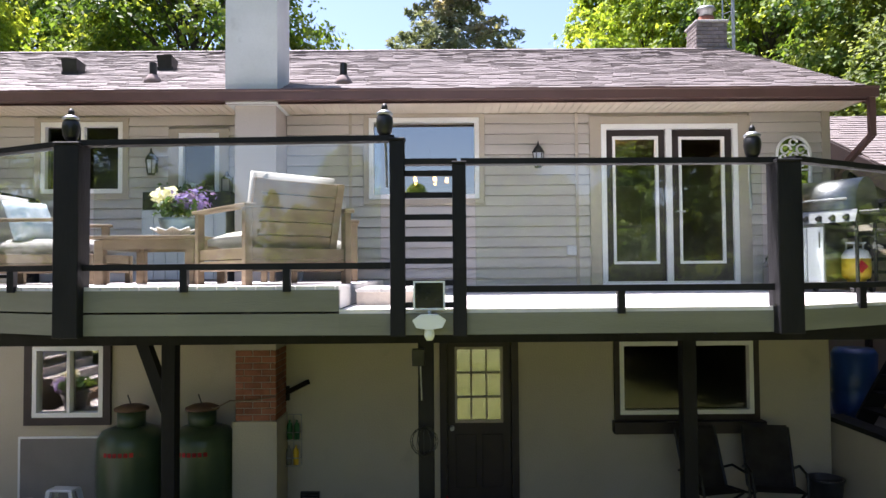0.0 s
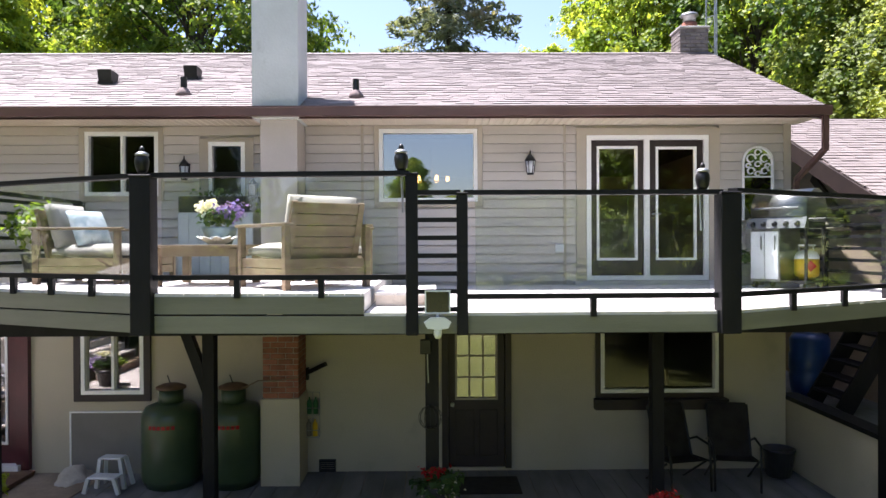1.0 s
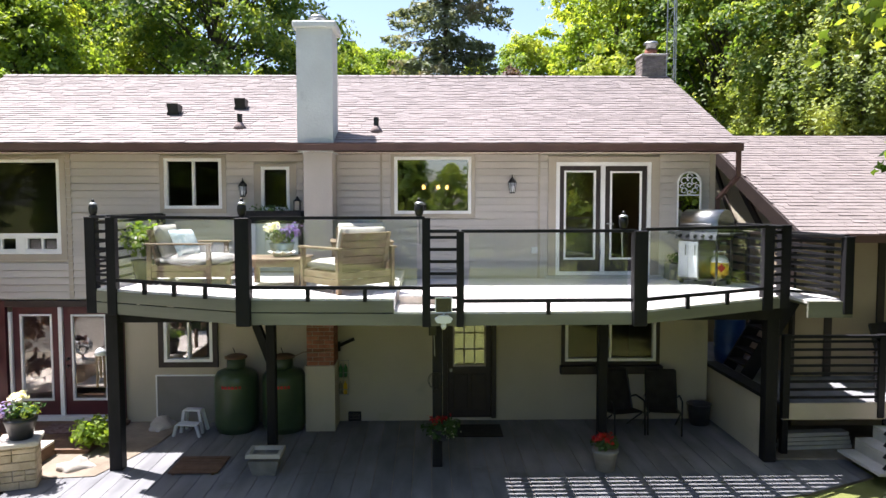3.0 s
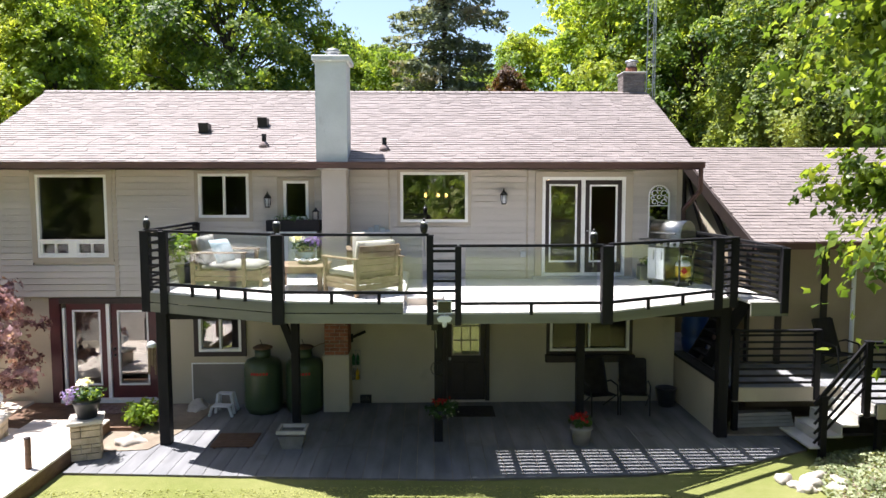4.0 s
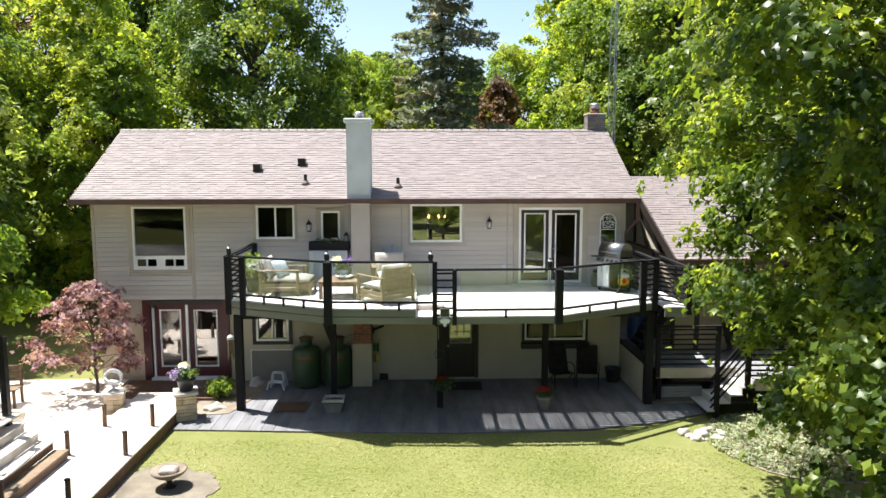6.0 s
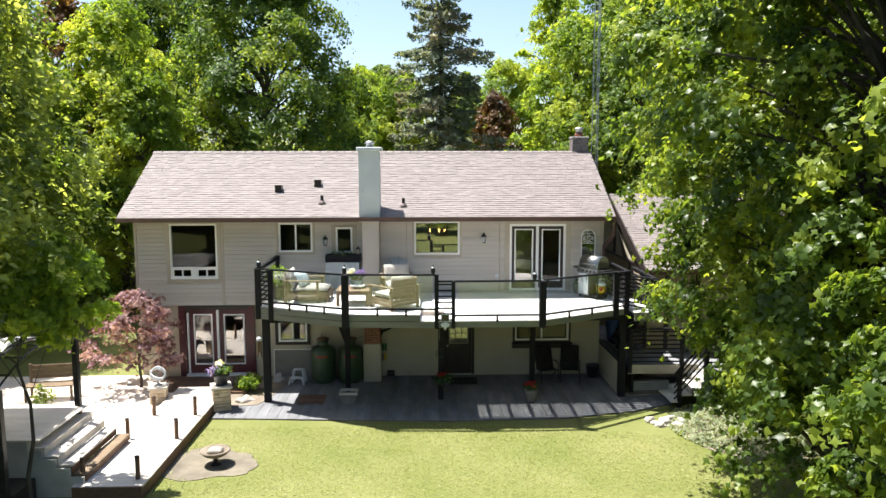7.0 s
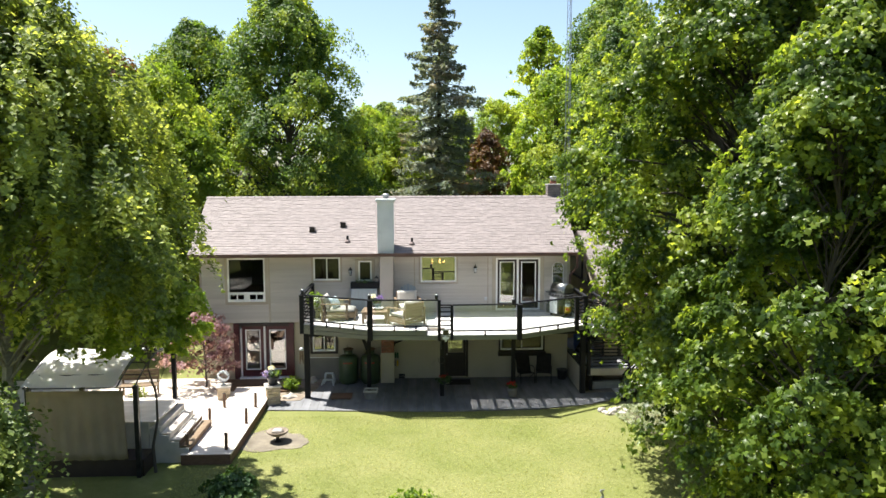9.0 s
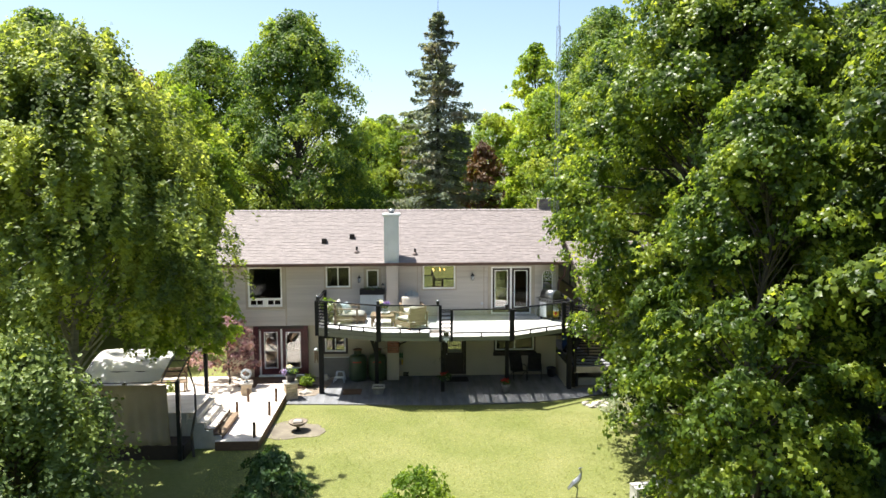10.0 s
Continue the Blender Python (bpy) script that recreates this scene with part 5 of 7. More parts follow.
for x in (-0.42, 0.42):
    bm = bmesh.new()
    box(bm, x - 0.015, x + 0.015, -0.36, 0.36, 0.31, 0.398)
    part("apron", bm, TEAK, table)
pot("flower_pot", "white and violet flowers in a blue-grey pot", (-2.43, 7.03, RAISED_Z + 0.43), [(0.13, 0), (0.19, 0.17), (0.20, 0.20)], BLUEPOT,
    [("foliage", 0.22, 0.24, 260, 0.07, SHRUBLEAF, (0, 0, 0)), ("white_flowers", 0.13, 0.16, 90, 0.075, PETALWHITE, (-0.13, 0, 0.18)), ("violet_flowers", 0.20, 0.30, 200, 0.06, PETALVIOLET, (0.12, 0, 0.03))])
bowl = thing("shell_bowl", "white fluted shell bowl on the coffee table", "bowl", (-2.36, 6.72, RAISED_Z + 0.43))
bm = bmesh.new()
prev = None
for r, h in ((0.07, 0.0), (0.12, 0.03), (0.20, 0.075), (0.19, 0.08), (0.11, 0.04)):
    ring = [bm.verts.new((r * (1 + 0.14 * math.cos(9 * t) * (r > 0.1)) * math.cos(t), 0.8 * r * (1 + 0.14 * math.cos(9 * t) * (r > 0.1)) * math.sin(t), h + 0.015 * math.cos(9 * t) * (r > 0.15))) for t in [2 * math.pi * k / 36 for k in range(36)]]
    if prev:
        for k in range(36):
            bm.faces.new((prev[k], prev[(k + 1) % 36], ring[(k + 1) % 36], ring[k]))
    else:
        bm.faces.new(ring[::-1])
    prev = ring
bm.faces.new(prev)
part("shell", bm, WHITE, bowl)
# white leaves put the sunlight on this shrub into its colour
pot("potted_shrub", "lush shrub in a black pot by the railing, sunlit leaves coloured white", (-4.72, 7.55, RAISED_Z), [(0.16, 0), (0.22, 0.30), (0.23, 0.33)], DARKPOT,
    [("foliage", 0.33, 0.62, 800, 0.11, LIMELEAF, (0, 0, 0)), ("pale_foliage", 0.30, 0.5, 160, 0.09, PETALWHITE, (0.05, -0.08, 0.02))])
cab = thing("storage_cabinet", "pale blue-grey plank cabinet against the house", "cabinet", (-2.99, 8.95, RAISED_Z))
bm = bmesh.new()
box(bm, -0.52, 0.50, -0.20, 0.24, 0.0, 0.88)
part("body", bm, GREYPANEL, cab)
CABPAINT = surface("blue_grey_paint", (0.30, 0.34, 0.36), (0.38, 0.42, 0.44), 3, 0.7, bump=0.2, spread=0.1, stretch=(1, 1, 0.3))
for k in range(7):
    bm = bmesh.new()
    box(bm, -0.52 + 0.146 * k, -0.52 + 0.146 * k + 0.14, -0.225, -0.20, 0.03, 0.87, 0.003)
    part("plank", bm, CABPAINT, cab)
fbox = thing("flower_box", "long black flower box under the narrow window", "planter", (-2.99, 8.98, RAISED_Z + 0.88))
for a, b, c, d, lo, hi in ((-0.54, 0.54, -0.18, -0.155, 0, 0.22), (-0.54, 0.54, 0.155, 0.18, 0, 0.22), (-0.54, -0.515, -0.155, 0.155, 0, 0.22), (0.515, 0.54, -0.155, 0.155, 0, 0.22)):
    bm = bmesh.new()
    box(bm, a, b, c, d, lo, hi)
    part("side_board", bm, BLACK, fbox)
bm = bmesh.new()
box(bm, -0.515, 0.515, -0.155, 0.155, 0.02, 0.18)
part("soil", bm, SOIL, fbox)
tuft(fbox, "seedlings", 0.42, 0.16, 150, 0.06, SHRUBLEAF, 77, (0, 0, 0.17))
lamp = thing("candle_lantern", "small black candle lantern at the end of the flower box", "lantern", (-2.53, 8.90, RAISED_Z + 1.10))
bm = bmesh.new()
for x in (-0.05, 0.05):
    for y in (-0.05, 0.05):
        box(bm, x - 0.007, x + 0.007, y - 0.007, y + 0.007, 0, 0.17)
box(bm, -0.06, 0.06, -0.06, 0.06, 0, 0.015)
part("frame", bm, DARKMETAL, lamp)
bm = bmesh.new()
lathe(bm, [(0.085, 0.17), (0.03, 0.22), (0.012, 0.26)], seg=4)
part("hood", bm, DARKMETAL, lamp)
bm = bmesh.new()
box(bm, -0.045, 0.045, -0.045, 0.045, 0.02, 0.165)
part("glass_body", bm, GREYPANEL, lamp)

step_box = thing("step_box", "pale low timber step up to the raised deck", "step", (-0.28, 6.35, DECK_Z))
for k in range(3):
    bm = bmesh.new()
    box(bm, -0.30 + 0.20 * k, -0.11 + 0.20 * k, -0.55, 0.55, 0.105, 0.135, 0.004)
    part("board", bm, DECKBOARD, step_box)
bm = bmesh.new()
box(bm, -0.29, 0.29, -0.53, 0.53, 0, 0.103)
part("base", bm, TERRACE, step_box)
wchair = thing("adirondack_chair", "pale blue slatted garden chair by the wall", "chair", (-1.30, 8.88, RAISED_Z), 0)
for k in range(5):
    bm = bmesh.new()
    beam(bm, (-0.26 + 0.13 * k, -0.05, 0.32), (-0.24 + 0.12 * k, 0.30, 0.98 - 0.05 * abs(k - 2)), 0.105, 0.022)
    part("back_slat", bm, CABPAINT, wchair)
bm = bmesh.new()
box(bm, -0.30, 0.30, -0.50, 0.0, 0.30, 0.335)
part("seat", bm, CABPAINT, wchair)
for x in (-0.31, 0.31):
    bm = bmesh.new()
    box(bm, x - 0.06, x + 0.06, -0.52, 0.12, 0.56, 0.585)
    part("armrest", bm, CABPAINT, wchair)
    bm = bmesh.new()
    box(bm, x - 0.02, x + 0.02, -0.50, -0.40, 0, 0.56)
    part("leg", bm, CABPAINT, wchair)
    bm = bmesh.new()
    box(bm, x - 0.02, x + 0.02, -0.02, 0.08, 0, 0.56)
    part("leg", bm, CABPAINT, wchair)

# ---- grill ----
grill = thing("gas_grill", "stainless gas grill with a domed lid", "grill", (4.62, 8.25, DECK_Z), -56)
bm = bmesh.new()
box(bm, -0.36, 0.04, -0.24, 0.26, 0.08, 0.78, 0.01)
part("cart", bm, STEEL, grill)
for a, b in ((-0.35, -0.16), (-0.15, 0.03)):
    bm = bmesh.new()
    box(bm, a, b, -0.262, -0.243, 0.12, 0.74, 0.005)
    d = part("cart_door", bm, PLASTICGREY if a < -0.2 else PLASTICWHITE, grill)
    bm = bmesh.new()
    x = b - 0.03
    tube(bm, (x, -0.285, 0.50), (x, -0.285, 0.68), 0.009)
    part("handle", bm, STEEL, d)
bm = bmesh.new()
v = [bm.verts.new(p) for p in ((-0.40, -0.30, 0.78), (0.40, -0.30, 0.78), (0.40, -0.24, 0.92), (-0.40, -0.24, 0.92), (-0.40, -0.20, 0.78), (0.40, -0.20, 0.78), (0.40, -0.20, 0.92), (-0.40, -0.20, 0.92))]
for f in ((0, 1, 2, 3), (7, 6, 5, 4), (0, 4, 5, 1), (1, 5, 6, 2), (2, 6, 7, 3), (3, 7, 4, 0)):
    bm.faces.new([v[i] for i in f])
part("control_panel", bm, STEEL, grill)
for k in range(5):
    bm = bmesh.new()
    x = -0.30 + 0.15 * k
    tube(bm, (x, -0.27, 0.845), (x, -0.315, 0.825), 0.030, 0.026, 12)
    part("knob", bm, DARKMETAL, grill)
bm = bmesh.new()
box(bm, -0.37, 0.37, -0.20, 0.27, 0.78, 0.93)
part("firebox", bm, DARKMETAL, grill)
bm = bmesh.new()
ends = []
for x in (-0.38, 0.38):
    ends.append([bm.verts.new((x, 0.035 - 0.25 * math.cos(t), 0.93 + 0.36 * math.sin(t) ** 0.8)) for t in [math.pi * k / 12 for k in range(13)]])
for k in range(12):
    f = bm.faces.new((ends[0][k], ends[0][k + 1], ends[1][k + 1], ends[1][k]))
    f.smooth = True
bm.faces.new(ends[0])
bm.faces.new(ends[1][::-1])
lid = part("lid", bm, STEEL, grill)
bm = bmesh.new()
tube(bm, (-0.30, -0.26, 1.04), (0.30, -0.26, 1.04), 0.014)
for x in (-0.27, 0.27):
    tube(bm, (x, -0.26, 1.04), (x, -0.20, 1.05), 0.010)
part("handle", bm, STEEL, lid)
for s in (-1, 1):
    bm = bmesh.new()
    box(bm, 0.38 if s > 0 else -0.62, 0.62 if s > 0 else -0.38, -0.22, 0.24, 0.86, 0.90, 0.008)
    part("side_shelf", bm, STEEL if s < 0 else DARKMETAL, grill)
for x in (-0.32, 0.32):
    for y in (-0.20, 0.22):
        bm = bmesh.new()
        tube(bm, (x - 0.02, y, 0.04), (x + 0.02, y, 0.04), 0.04, seg=12)
        part("wheel", bm, DARKMETAL, grill)
bm = bmesh.new()
box(bm, 0.04, 0.38, -0.22, 0.24, 0.08, 0.11)
for y in (-0.20, 0.22):
    box(bm, 0.35, 0.38, y - 0.015, y + 0.015, 0.11, 0.80)
part("bottle_shelf", bm, DARKMETAL, grill)
bottle = thing("gas_bottle", "white and yellow propane bottle on the deck", "gas bottle", (4.86, 8.20, DECK_Z + 0.11))
bm = bmesh.new()
lathe(bm, [(0.10, 0), (0.10, 0.03), (0.14, 0.05), (0.152, 0.09), (0.152, 0.27)], seg=20)
part("label_band", bm, YELLOW, bottle, "yellow lower body")
bm = bmesh.new()
lathe(bm, [(0.152, 0.27), (0.150, 0.30), (0.12, 0.36), (0.05, 0.385)], seg=20)
part("shoulder", bm, PLASTICWHITE, bottle)
bm = bmesh.new()
for k in range(10):
    a, b = math.radians(-60 + 30 * k), math.radians(-60 + 30 * (k + 1))
    beam(bm, (0.10 * math.cos(a), 0.10 * math.sin(a), 0.45), (0.10 * math.cos(b), 0.10 * math.sin(b), 0.45), 0.012, 0.02)
for a in (0.2, 2.3, 4.0):
    tube(bm, (0.10 * math.cos(a), 0.10 * math.sin(a), 0.36), (0.10 * math.cos(a), 0.10 * math.sin(a), 0.45), 0.008)
part("collar", bm, PLASTICGREY, bottle)
bm = bmesh.new()
vs = [bm.verts.new((-0.03 + x * 0.075, -0.1535 - 0.0 * z, 0.18 + z * 0.075)) for x, z in ((0, -1), (1, 0), (0, 1), (-1, 0))]
ext = [bm.verts.new(v.co + Vector((0, -0.006, 0))) for v in vs]
bm.faces.new(ext)
for k in range(4):
    bm.faces.new((vs[k], vs[(k + 1) % 4], ext[(k + 1) % 4], ext[k]))
part("hazard_diamond", bm, PETALRED, bottle, "red hazard diamond")
pbox = thing("deck_planter", "small grey planter box against the wall", "planter", (4.42, 9.02, DECK_Z))
bm = bmesh.new()
box(bm, -0.20, 0.20, -0.14, 0.14, 0, 0.30, 0.01)
part("box", bm, GREYPANEL, pbox)
tuft(pbox, "foliage", 0.2, 0.22, 120, 0.07, SHRUBLEAF, 51, (0, 0, 0.27))


# ---- torches on the rail ----
def torch(x, y, z, stake=False):
    v = thing("rail_torch", "dark urn-shaped garden torch on the railing", "torch", (x, y, z), 0, "rail torches")
    bm = bmesh.new()
    lathe(bm, [(0.035, 0), (0.052, 0.03), (0.062, 0.09), (0.058, 0.13), (0.045, 0.15)], seg=14)
    part("urn", bm, DARKMETAL, v)
    bm = bmesh.new()
    lathe(bm, [(0.058, 0.15), (0.060, 0.165), (0.030, 0.185)], seg=14)
    part("collar", bm, GALV, v)
    bm = bmesh.new()
    lathe(bm, [(0.022, 0.185), (0.022, 0.215), (0.008, 0.235)], seg=10)
    part("wick_cap", bm, DARKMETAL, v)
    if stake:
        bm = bmesh.new()
        tube(bm, (0, 0.06, 0.02), (0.01, 0.06, -0.36), 0.010)
        tube(bm, (0, 0.0, 0.02), (0, 0.06, 0.02), 0.008)
        part("stake", bm, GALV, v)


torch(-5.02, 6.44, TOP_L + 0.022)
torch(-2.57, 5.25, TOP_L + 0.022)
torch(-0.29, 5.15, TOP_L + 0.022, True)
torch(2.34, 5.16, TOP_R + 0.022, True)

# ---- motion light under the slatted panel ----
lightk = thing("solar_floodlight", "white solar floodlight on the deck's edge", "floodlight", (0.02, 5.085, 2.42))
bm = bmesh.new()
soft = [(-0.115, 0.02), (-0.06, 0.06), (0.06, 0.06), (0.115, 0.02), (0.09, -0.03), (0.0, -0.045), (-0.09, -0.03)]
slab(bm, soft, 0, 0.07)
bmesh.ops.transform(bm, matrix=pose(0, -0.02, 0.09, 90), verts=bm.verts[:])
part("lamp_head", bm, PLASTICWHITE, lightk)
bm = bmesh.new()
lathe(bm, [(0.02, -0.03), (0.035, 0.0), (0.035, 0.035), (0.022, 0.055)], 0, -0.05, 0.0, 14)
part("sensor", bm, PLASTICWHITE, lightk)
bm = bmesh.new()
tube(bm, (0, -0.02, 0.13), (0, -0.02, 0.20), 0.012)
part("stalk", bm, PLASTICWHITE, lightk)
bm = bmesh.new()
rim(bm, -0.11, 0.11, 0.18, 0.38, 0.012, -0.045, -0.02)
part("panel_frame", bm, PLASTICWHITE, lightk)
bm = bmesh.new()
box(bm, -0.10, 0.10, -0.040, -0.022, 0.19, 0.37)
SOLAR = surface("solar_cell", (0.006, 0.008, 0.010), (0.012, 0.014, 0.018), 30, 0.08, bump=0, spread=0.1)
part("solar_panel", bm, SOLAR, lightk, "dark glossy solar panel")


# ---- under the deck ----
def gas_tank(x, y):
    v = thing("propane_tank", "tall green propane tank by the stucco wall", "gas tank", (x, y, PATIO_Z), 0, "propane tanks")
    bm = bmesh.new()
    lathe(bm, [(0.33, 0), (0.33, 0.05), (0.37, 0.07), (0.39, 0.13), (0.39, 0.90), (0.38, 1.00), (0.33, 1.08), (0.20, 1.13), (0.05, 1.15)], seg=28)
    part("shell", bm, TANK, v)
    bm = bmesh.new()
    lathe(bm, [(0.165, 1.10), (0.165, 1.31), (0.155, 1.31), (0.155, 1.12)], seg=20)
    part("collar", bm, TANK, v)
    bm = bmesh.new()
    lathe(bm, [(0.20, 1.32), (0.20, 1.345), (0.12, 1.38), (0.02, 1.39)], seg=20)
    part("lid", bm, OLDWOOD, v, "rusty round lid")
    bm = bmesh.new()
    for k in range(6):
        t = math.radians(-112 + 9 * k)
        p = Vector((0.391 * math.cos(t), 0.391 * math.sin(t), 0.86))
        n = Vector((math.cos(t), math.sin(t), 0))
        u = Vector((-math.sin(t), math.cos(t), 0))
        q = [p + u * i * 0.022 + Vector((0, 0, j * 0.025)) + n * 0.003 for i, j in ((-1, -1), (1, -1), (1, 1), (-1, 1))]
        bm.faces.new([bm.verts.new(c) for c in q])
    part("lettering_bars", bm, PETALRED, v, "red lettering bars")
    bm = bmesh.new()
    tube(bm, (0.0, 0, 1.36), (-0.05, 0, 1.50), 0.008)
    part("pipe", bm, DARKMETAL, v)


gas_tank(-3.66, 8.83)
gas_tank(-2.80, 8.83)
gpanel = thing("access_panel", "grey access panel with a white edge on the wall", "panel", (-4.6, WY0 + 0.03, PATIO_Z))
bm = bmesh.new()
box(bm, -0.66, 0.55, -0.02, 0.005, 0.0, 0.88)
part("board", bm, GREYPANEL, gpanel)
bm = bmesh.new()
box(bm, -0.68, -0.655, -0.028, 0.005, 0.0, 0.905)
box(bm, -0.655, 0.57, -0.028, 0.005, 0.883, 0.905)
part("edge_strip", bm, WHITE, gpanel)
stool = thing("step_stool", "light grey plastic two-step stool on the patio", "step stool", (-4.42, 8.62, PATIO_Z), -6)
for z, y0, y1, w in ((0.22, -0.22, 0.0, 0.20), (0.42, 0.0, 0.18, 0.16)):
    bm = bmesh.new()
    box(bm, -w, w, y0, y1, z - 0.03, z, 0.012)
    part("tread", bm, PLASTICGREY, stool)
for s in (-1, 1):
    for y, z, w in ((-0.20, 0.20, 0.19), (0.02, 0.40, 0.15), (0.16, 0.40, 0.15)):
        bm = bmesh.new()
        beam(bm, (s * (w + 0.05), y + (0.08 if y > 0.1 else 0), 0.0), (s * (w - 0.01), y, z), 0.045, 0.05)
        part("leg", bm, PLASTICGREY, stool)
rack = thing("bottle_rack", "wire rack of green and yellow bottles on the wall", "rack", (-1.83, WY0 + 0.02, 0.43))
bm = bmesh.new()
for z in (0.0, 0.10, 0.32, 0.42, 0.63):
    beam(bm, (-0.15, -0.10 if z < 0.5 else 0, z), (0.15, -0.10 if z < 0.5 else 0, z), 0.008, 0.008)
    for x in (-0.15, 0.15):
        beam(bm, (x, 0, z), (x, -0.10, z), 0.008, 0.008)
for x in (-0.15, -0.05, 0.05, 0.15):
    tube(bm, (x, 0, 0), (x, 0, 0.63), 0.005, seg=5)
part("wire_frame", bm, GALV, rack)
GREENPL = surface("green_plastic", (0.02, 0.12, 0.04), (0.04, 0.2, 0.07), 4, 0.35, bump=0.03)
for k, (x, z, m) in enumerate(((-0.09, 0.005, YELLOW), (0.0, 0.005, GREYPANEL), (0.09, 0.005, YELLOW), (-0.09, 0.325, DARKPOT), (0.01, 0.325, GREENPL), (0.10, 0.325, GREENPL))):
    bm = bmesh.new()
    lathe(bm, [(0.035, 0), (0.037, 0.15), (0.030, 0.19), (0.012, 0.21), (0.012, 0.24)], seg=12)
    b = thing("spray_bottle", "plastic garden bottle standing in the wire rack", "bottle", (-1.83 + x, WY0 - 0.035, 0.435 + z), 0, "rack bottles")
    part("body", bm, m, b)
vent = thing("wall_vent", "small dark square vent low on the wall", "vent", (-1.57, WY0 + 0.03, -0.02))
part("frame", rim(bmesh.new(), -0.12, 0.12, -0.07, 0.10, 0.02, -0.04, 0.01), DARKMETAL, vent)
for k in range(5):
    bm = bmesh.new()
    box(bm, -0.10, 0.10, -0.03, 0.0, -0.05 + 0.028 * k, -0.035 + 0.028 * k)
    part("slat", bm, DARKMETAL, vent)


def sling_chair(x, y, turn):
    v = thing("sling_chair", "dark sling-back patio chair under the deck", "chair", (x, y, PATIO_Z), turn, "patio chairs")
    for s in (-1, 1):
        bm = bmesh.new()
        pts = [(s * 0.29, -0.34, 0.0), (s * 0.29, -0.32, 0.36), (s * 0.30, -0.28, 0.60), (s * 0.30, 0.02, 0.63), (s * 0.29, 0.22, 0.55)]
        for a, b in zip(pts, pts[1:]):
            tube(bm, a, b, 0.016)
        tube(bm, (s * 0.29, -0.20, 0.36), (s * 0.29, 0.34, 0.0), 0.016)
        tube(bm, (s * 0.27, 0.10, 0.36), (s * 0.27, 0.34, 1.02), 0.016)
        tube(bm, (s * 0.27, -0.30, 0.40), (s * 0.27, 0.10, 0.36), 0.016)
        part("side_frame", bm, DARKMETAL, v)
    bm = bmesh.new()
    rows = [(-0.31, 0.40), (-0.10, 0.365), (0.10, 0.36), (0.16, 0.52), (0.24, 0.76), (0.33, 1.0), (0.36, 1.04)]
    pairs = [(bm.verts.new((-0.26, yy, zz)), bm.verts.new((0.26, yy, zz))) for yy, zz in rows]
    for p, q in zip(pairs, pairs[1:]):
        bm.faces.new((p[0], p[1], q[1], q[0]))
    bmesh.ops.solidify(bm, geom=bm.faces[:], thickness=0.012)
    part("sling", bm, SLING, v)


sling_chair(3.30, 8.60, 12)
sling_chair(4.05, 8.62, -10)
bucket = thing("bucket", "black plastic bucket in the patio corner", "bucket", (4.85, 8.95, PATIO_Z))
bm = bmesh.new()
lathe(bm, [(0.16, 0), (0.21, 0.36), (0.225, 0.37), (0.225, 0.39), (0.20, 0.385), (0.16, 0.05)], seg=20)
part("tub", bm, DARKPOT, bucket)
bm = bmesh.new()
for k in range(8):
    a, b = math.pi * k / 8, math.pi * (k + 1) / 8
    tube(bm, (0.22 * math.cos(a), -0.12 * math.sin(a), 0.37 + 0.02 * math.sin(a)), (0.22 * math.cos(b), -0.12 * math.sin(b), 0.37 + 0.02 * math.sin(b)), 0.006, seg=5)
part("handle", bm, DARKMETAL, bucket)
pot("geranium_pot", "red geraniums in a grey pot on the patio", (2.54, 6.72, PATIO_Z), [(0.14, 0), (0.19, 0.28), (0.205, 0.29), (0.205, 0.33)], POTCLAY,
    [("foliage", 0.20, 0.22, 220, 0.08, SHRUBLEAF, (0, 0, 0)), ("red_flowers", 0.19, 0.20, 90, 0.07, PETALRED, (-0.04, 0, 0.08))])
hang = pot("hanging_basket", "red and white flowers in a basket on the deck leg", (0.03, 6.70, 0.40), [(0.08, 0), (0.15, 0.10), (0.17, 0.17)], DARKPOT,
           [("foliage", 0.26, 0.36, 420, 0.08, SHRUBLEAF, (0, 0, -0.16)), ("red_flowers", 0.20, 0.20, 48, 0.06, PETALRED, (-0.05, 0, 0.06)), ("white_flowers", 0.25, 0.30, 80, 0.05, PETALWHITE, (0.04, 0, -0.16))])
bm = bmesh.new()
tube(bm, (0, 0.17, 0.08), (0, 0.0, 0.08), 0.012)
part("bracket", bm, DARKMETAL, hang)
tub = thing("stone_trough", "square grey stone planter at the deck leg", "planter", (-2.66, 6.72, PATIO_Z))
bm = bmesh.new()
v = [bm.verts.new((s * x, t * y, z)) for z, x, y in ((0, 0.17, 0.15), (0.24, 0.23, 0.20)) for s, t in ((-1, -1), (1, -1), (1, 1), (-1, 1))]
for f in ((3, 2, 1, 0), (4, 5, 6, 7), (0, 1, 5, 4), (1, 2, 6, 5), (2, 3, 7, 6), (3, 0, 4, 7)):
    bm.faces.new([v[i] for i in f])
part("body", bm, POTCLAY, tub)
bm = bmesh.new()
rim(bm, -0.26, 0.26, -0.22, 0.22, 0.05, 0, 0.06)
bmesh.ops.transform(bm, matrix=pose(0, 0, 0.29, 90), verts=bm.verts[:])
part("rim", bm, CONCRETE, tub)
mat1 = thing("door_mat", "black coir mat before the basement door", "mat", (0.62, 8.62, PATIO_Z))
bm = bmesh.new()
box(bm, -0.52, 0.52, -0.34, 0.34, 0, 0.018, 0.005)
part("mat_face", bm, MAT, mat1)
mat2 = thing("door_mat", "worn patterned mat before the burgundy door", "mat", (-6.55, 8.65, -0.012))
bm = bmesh.new()
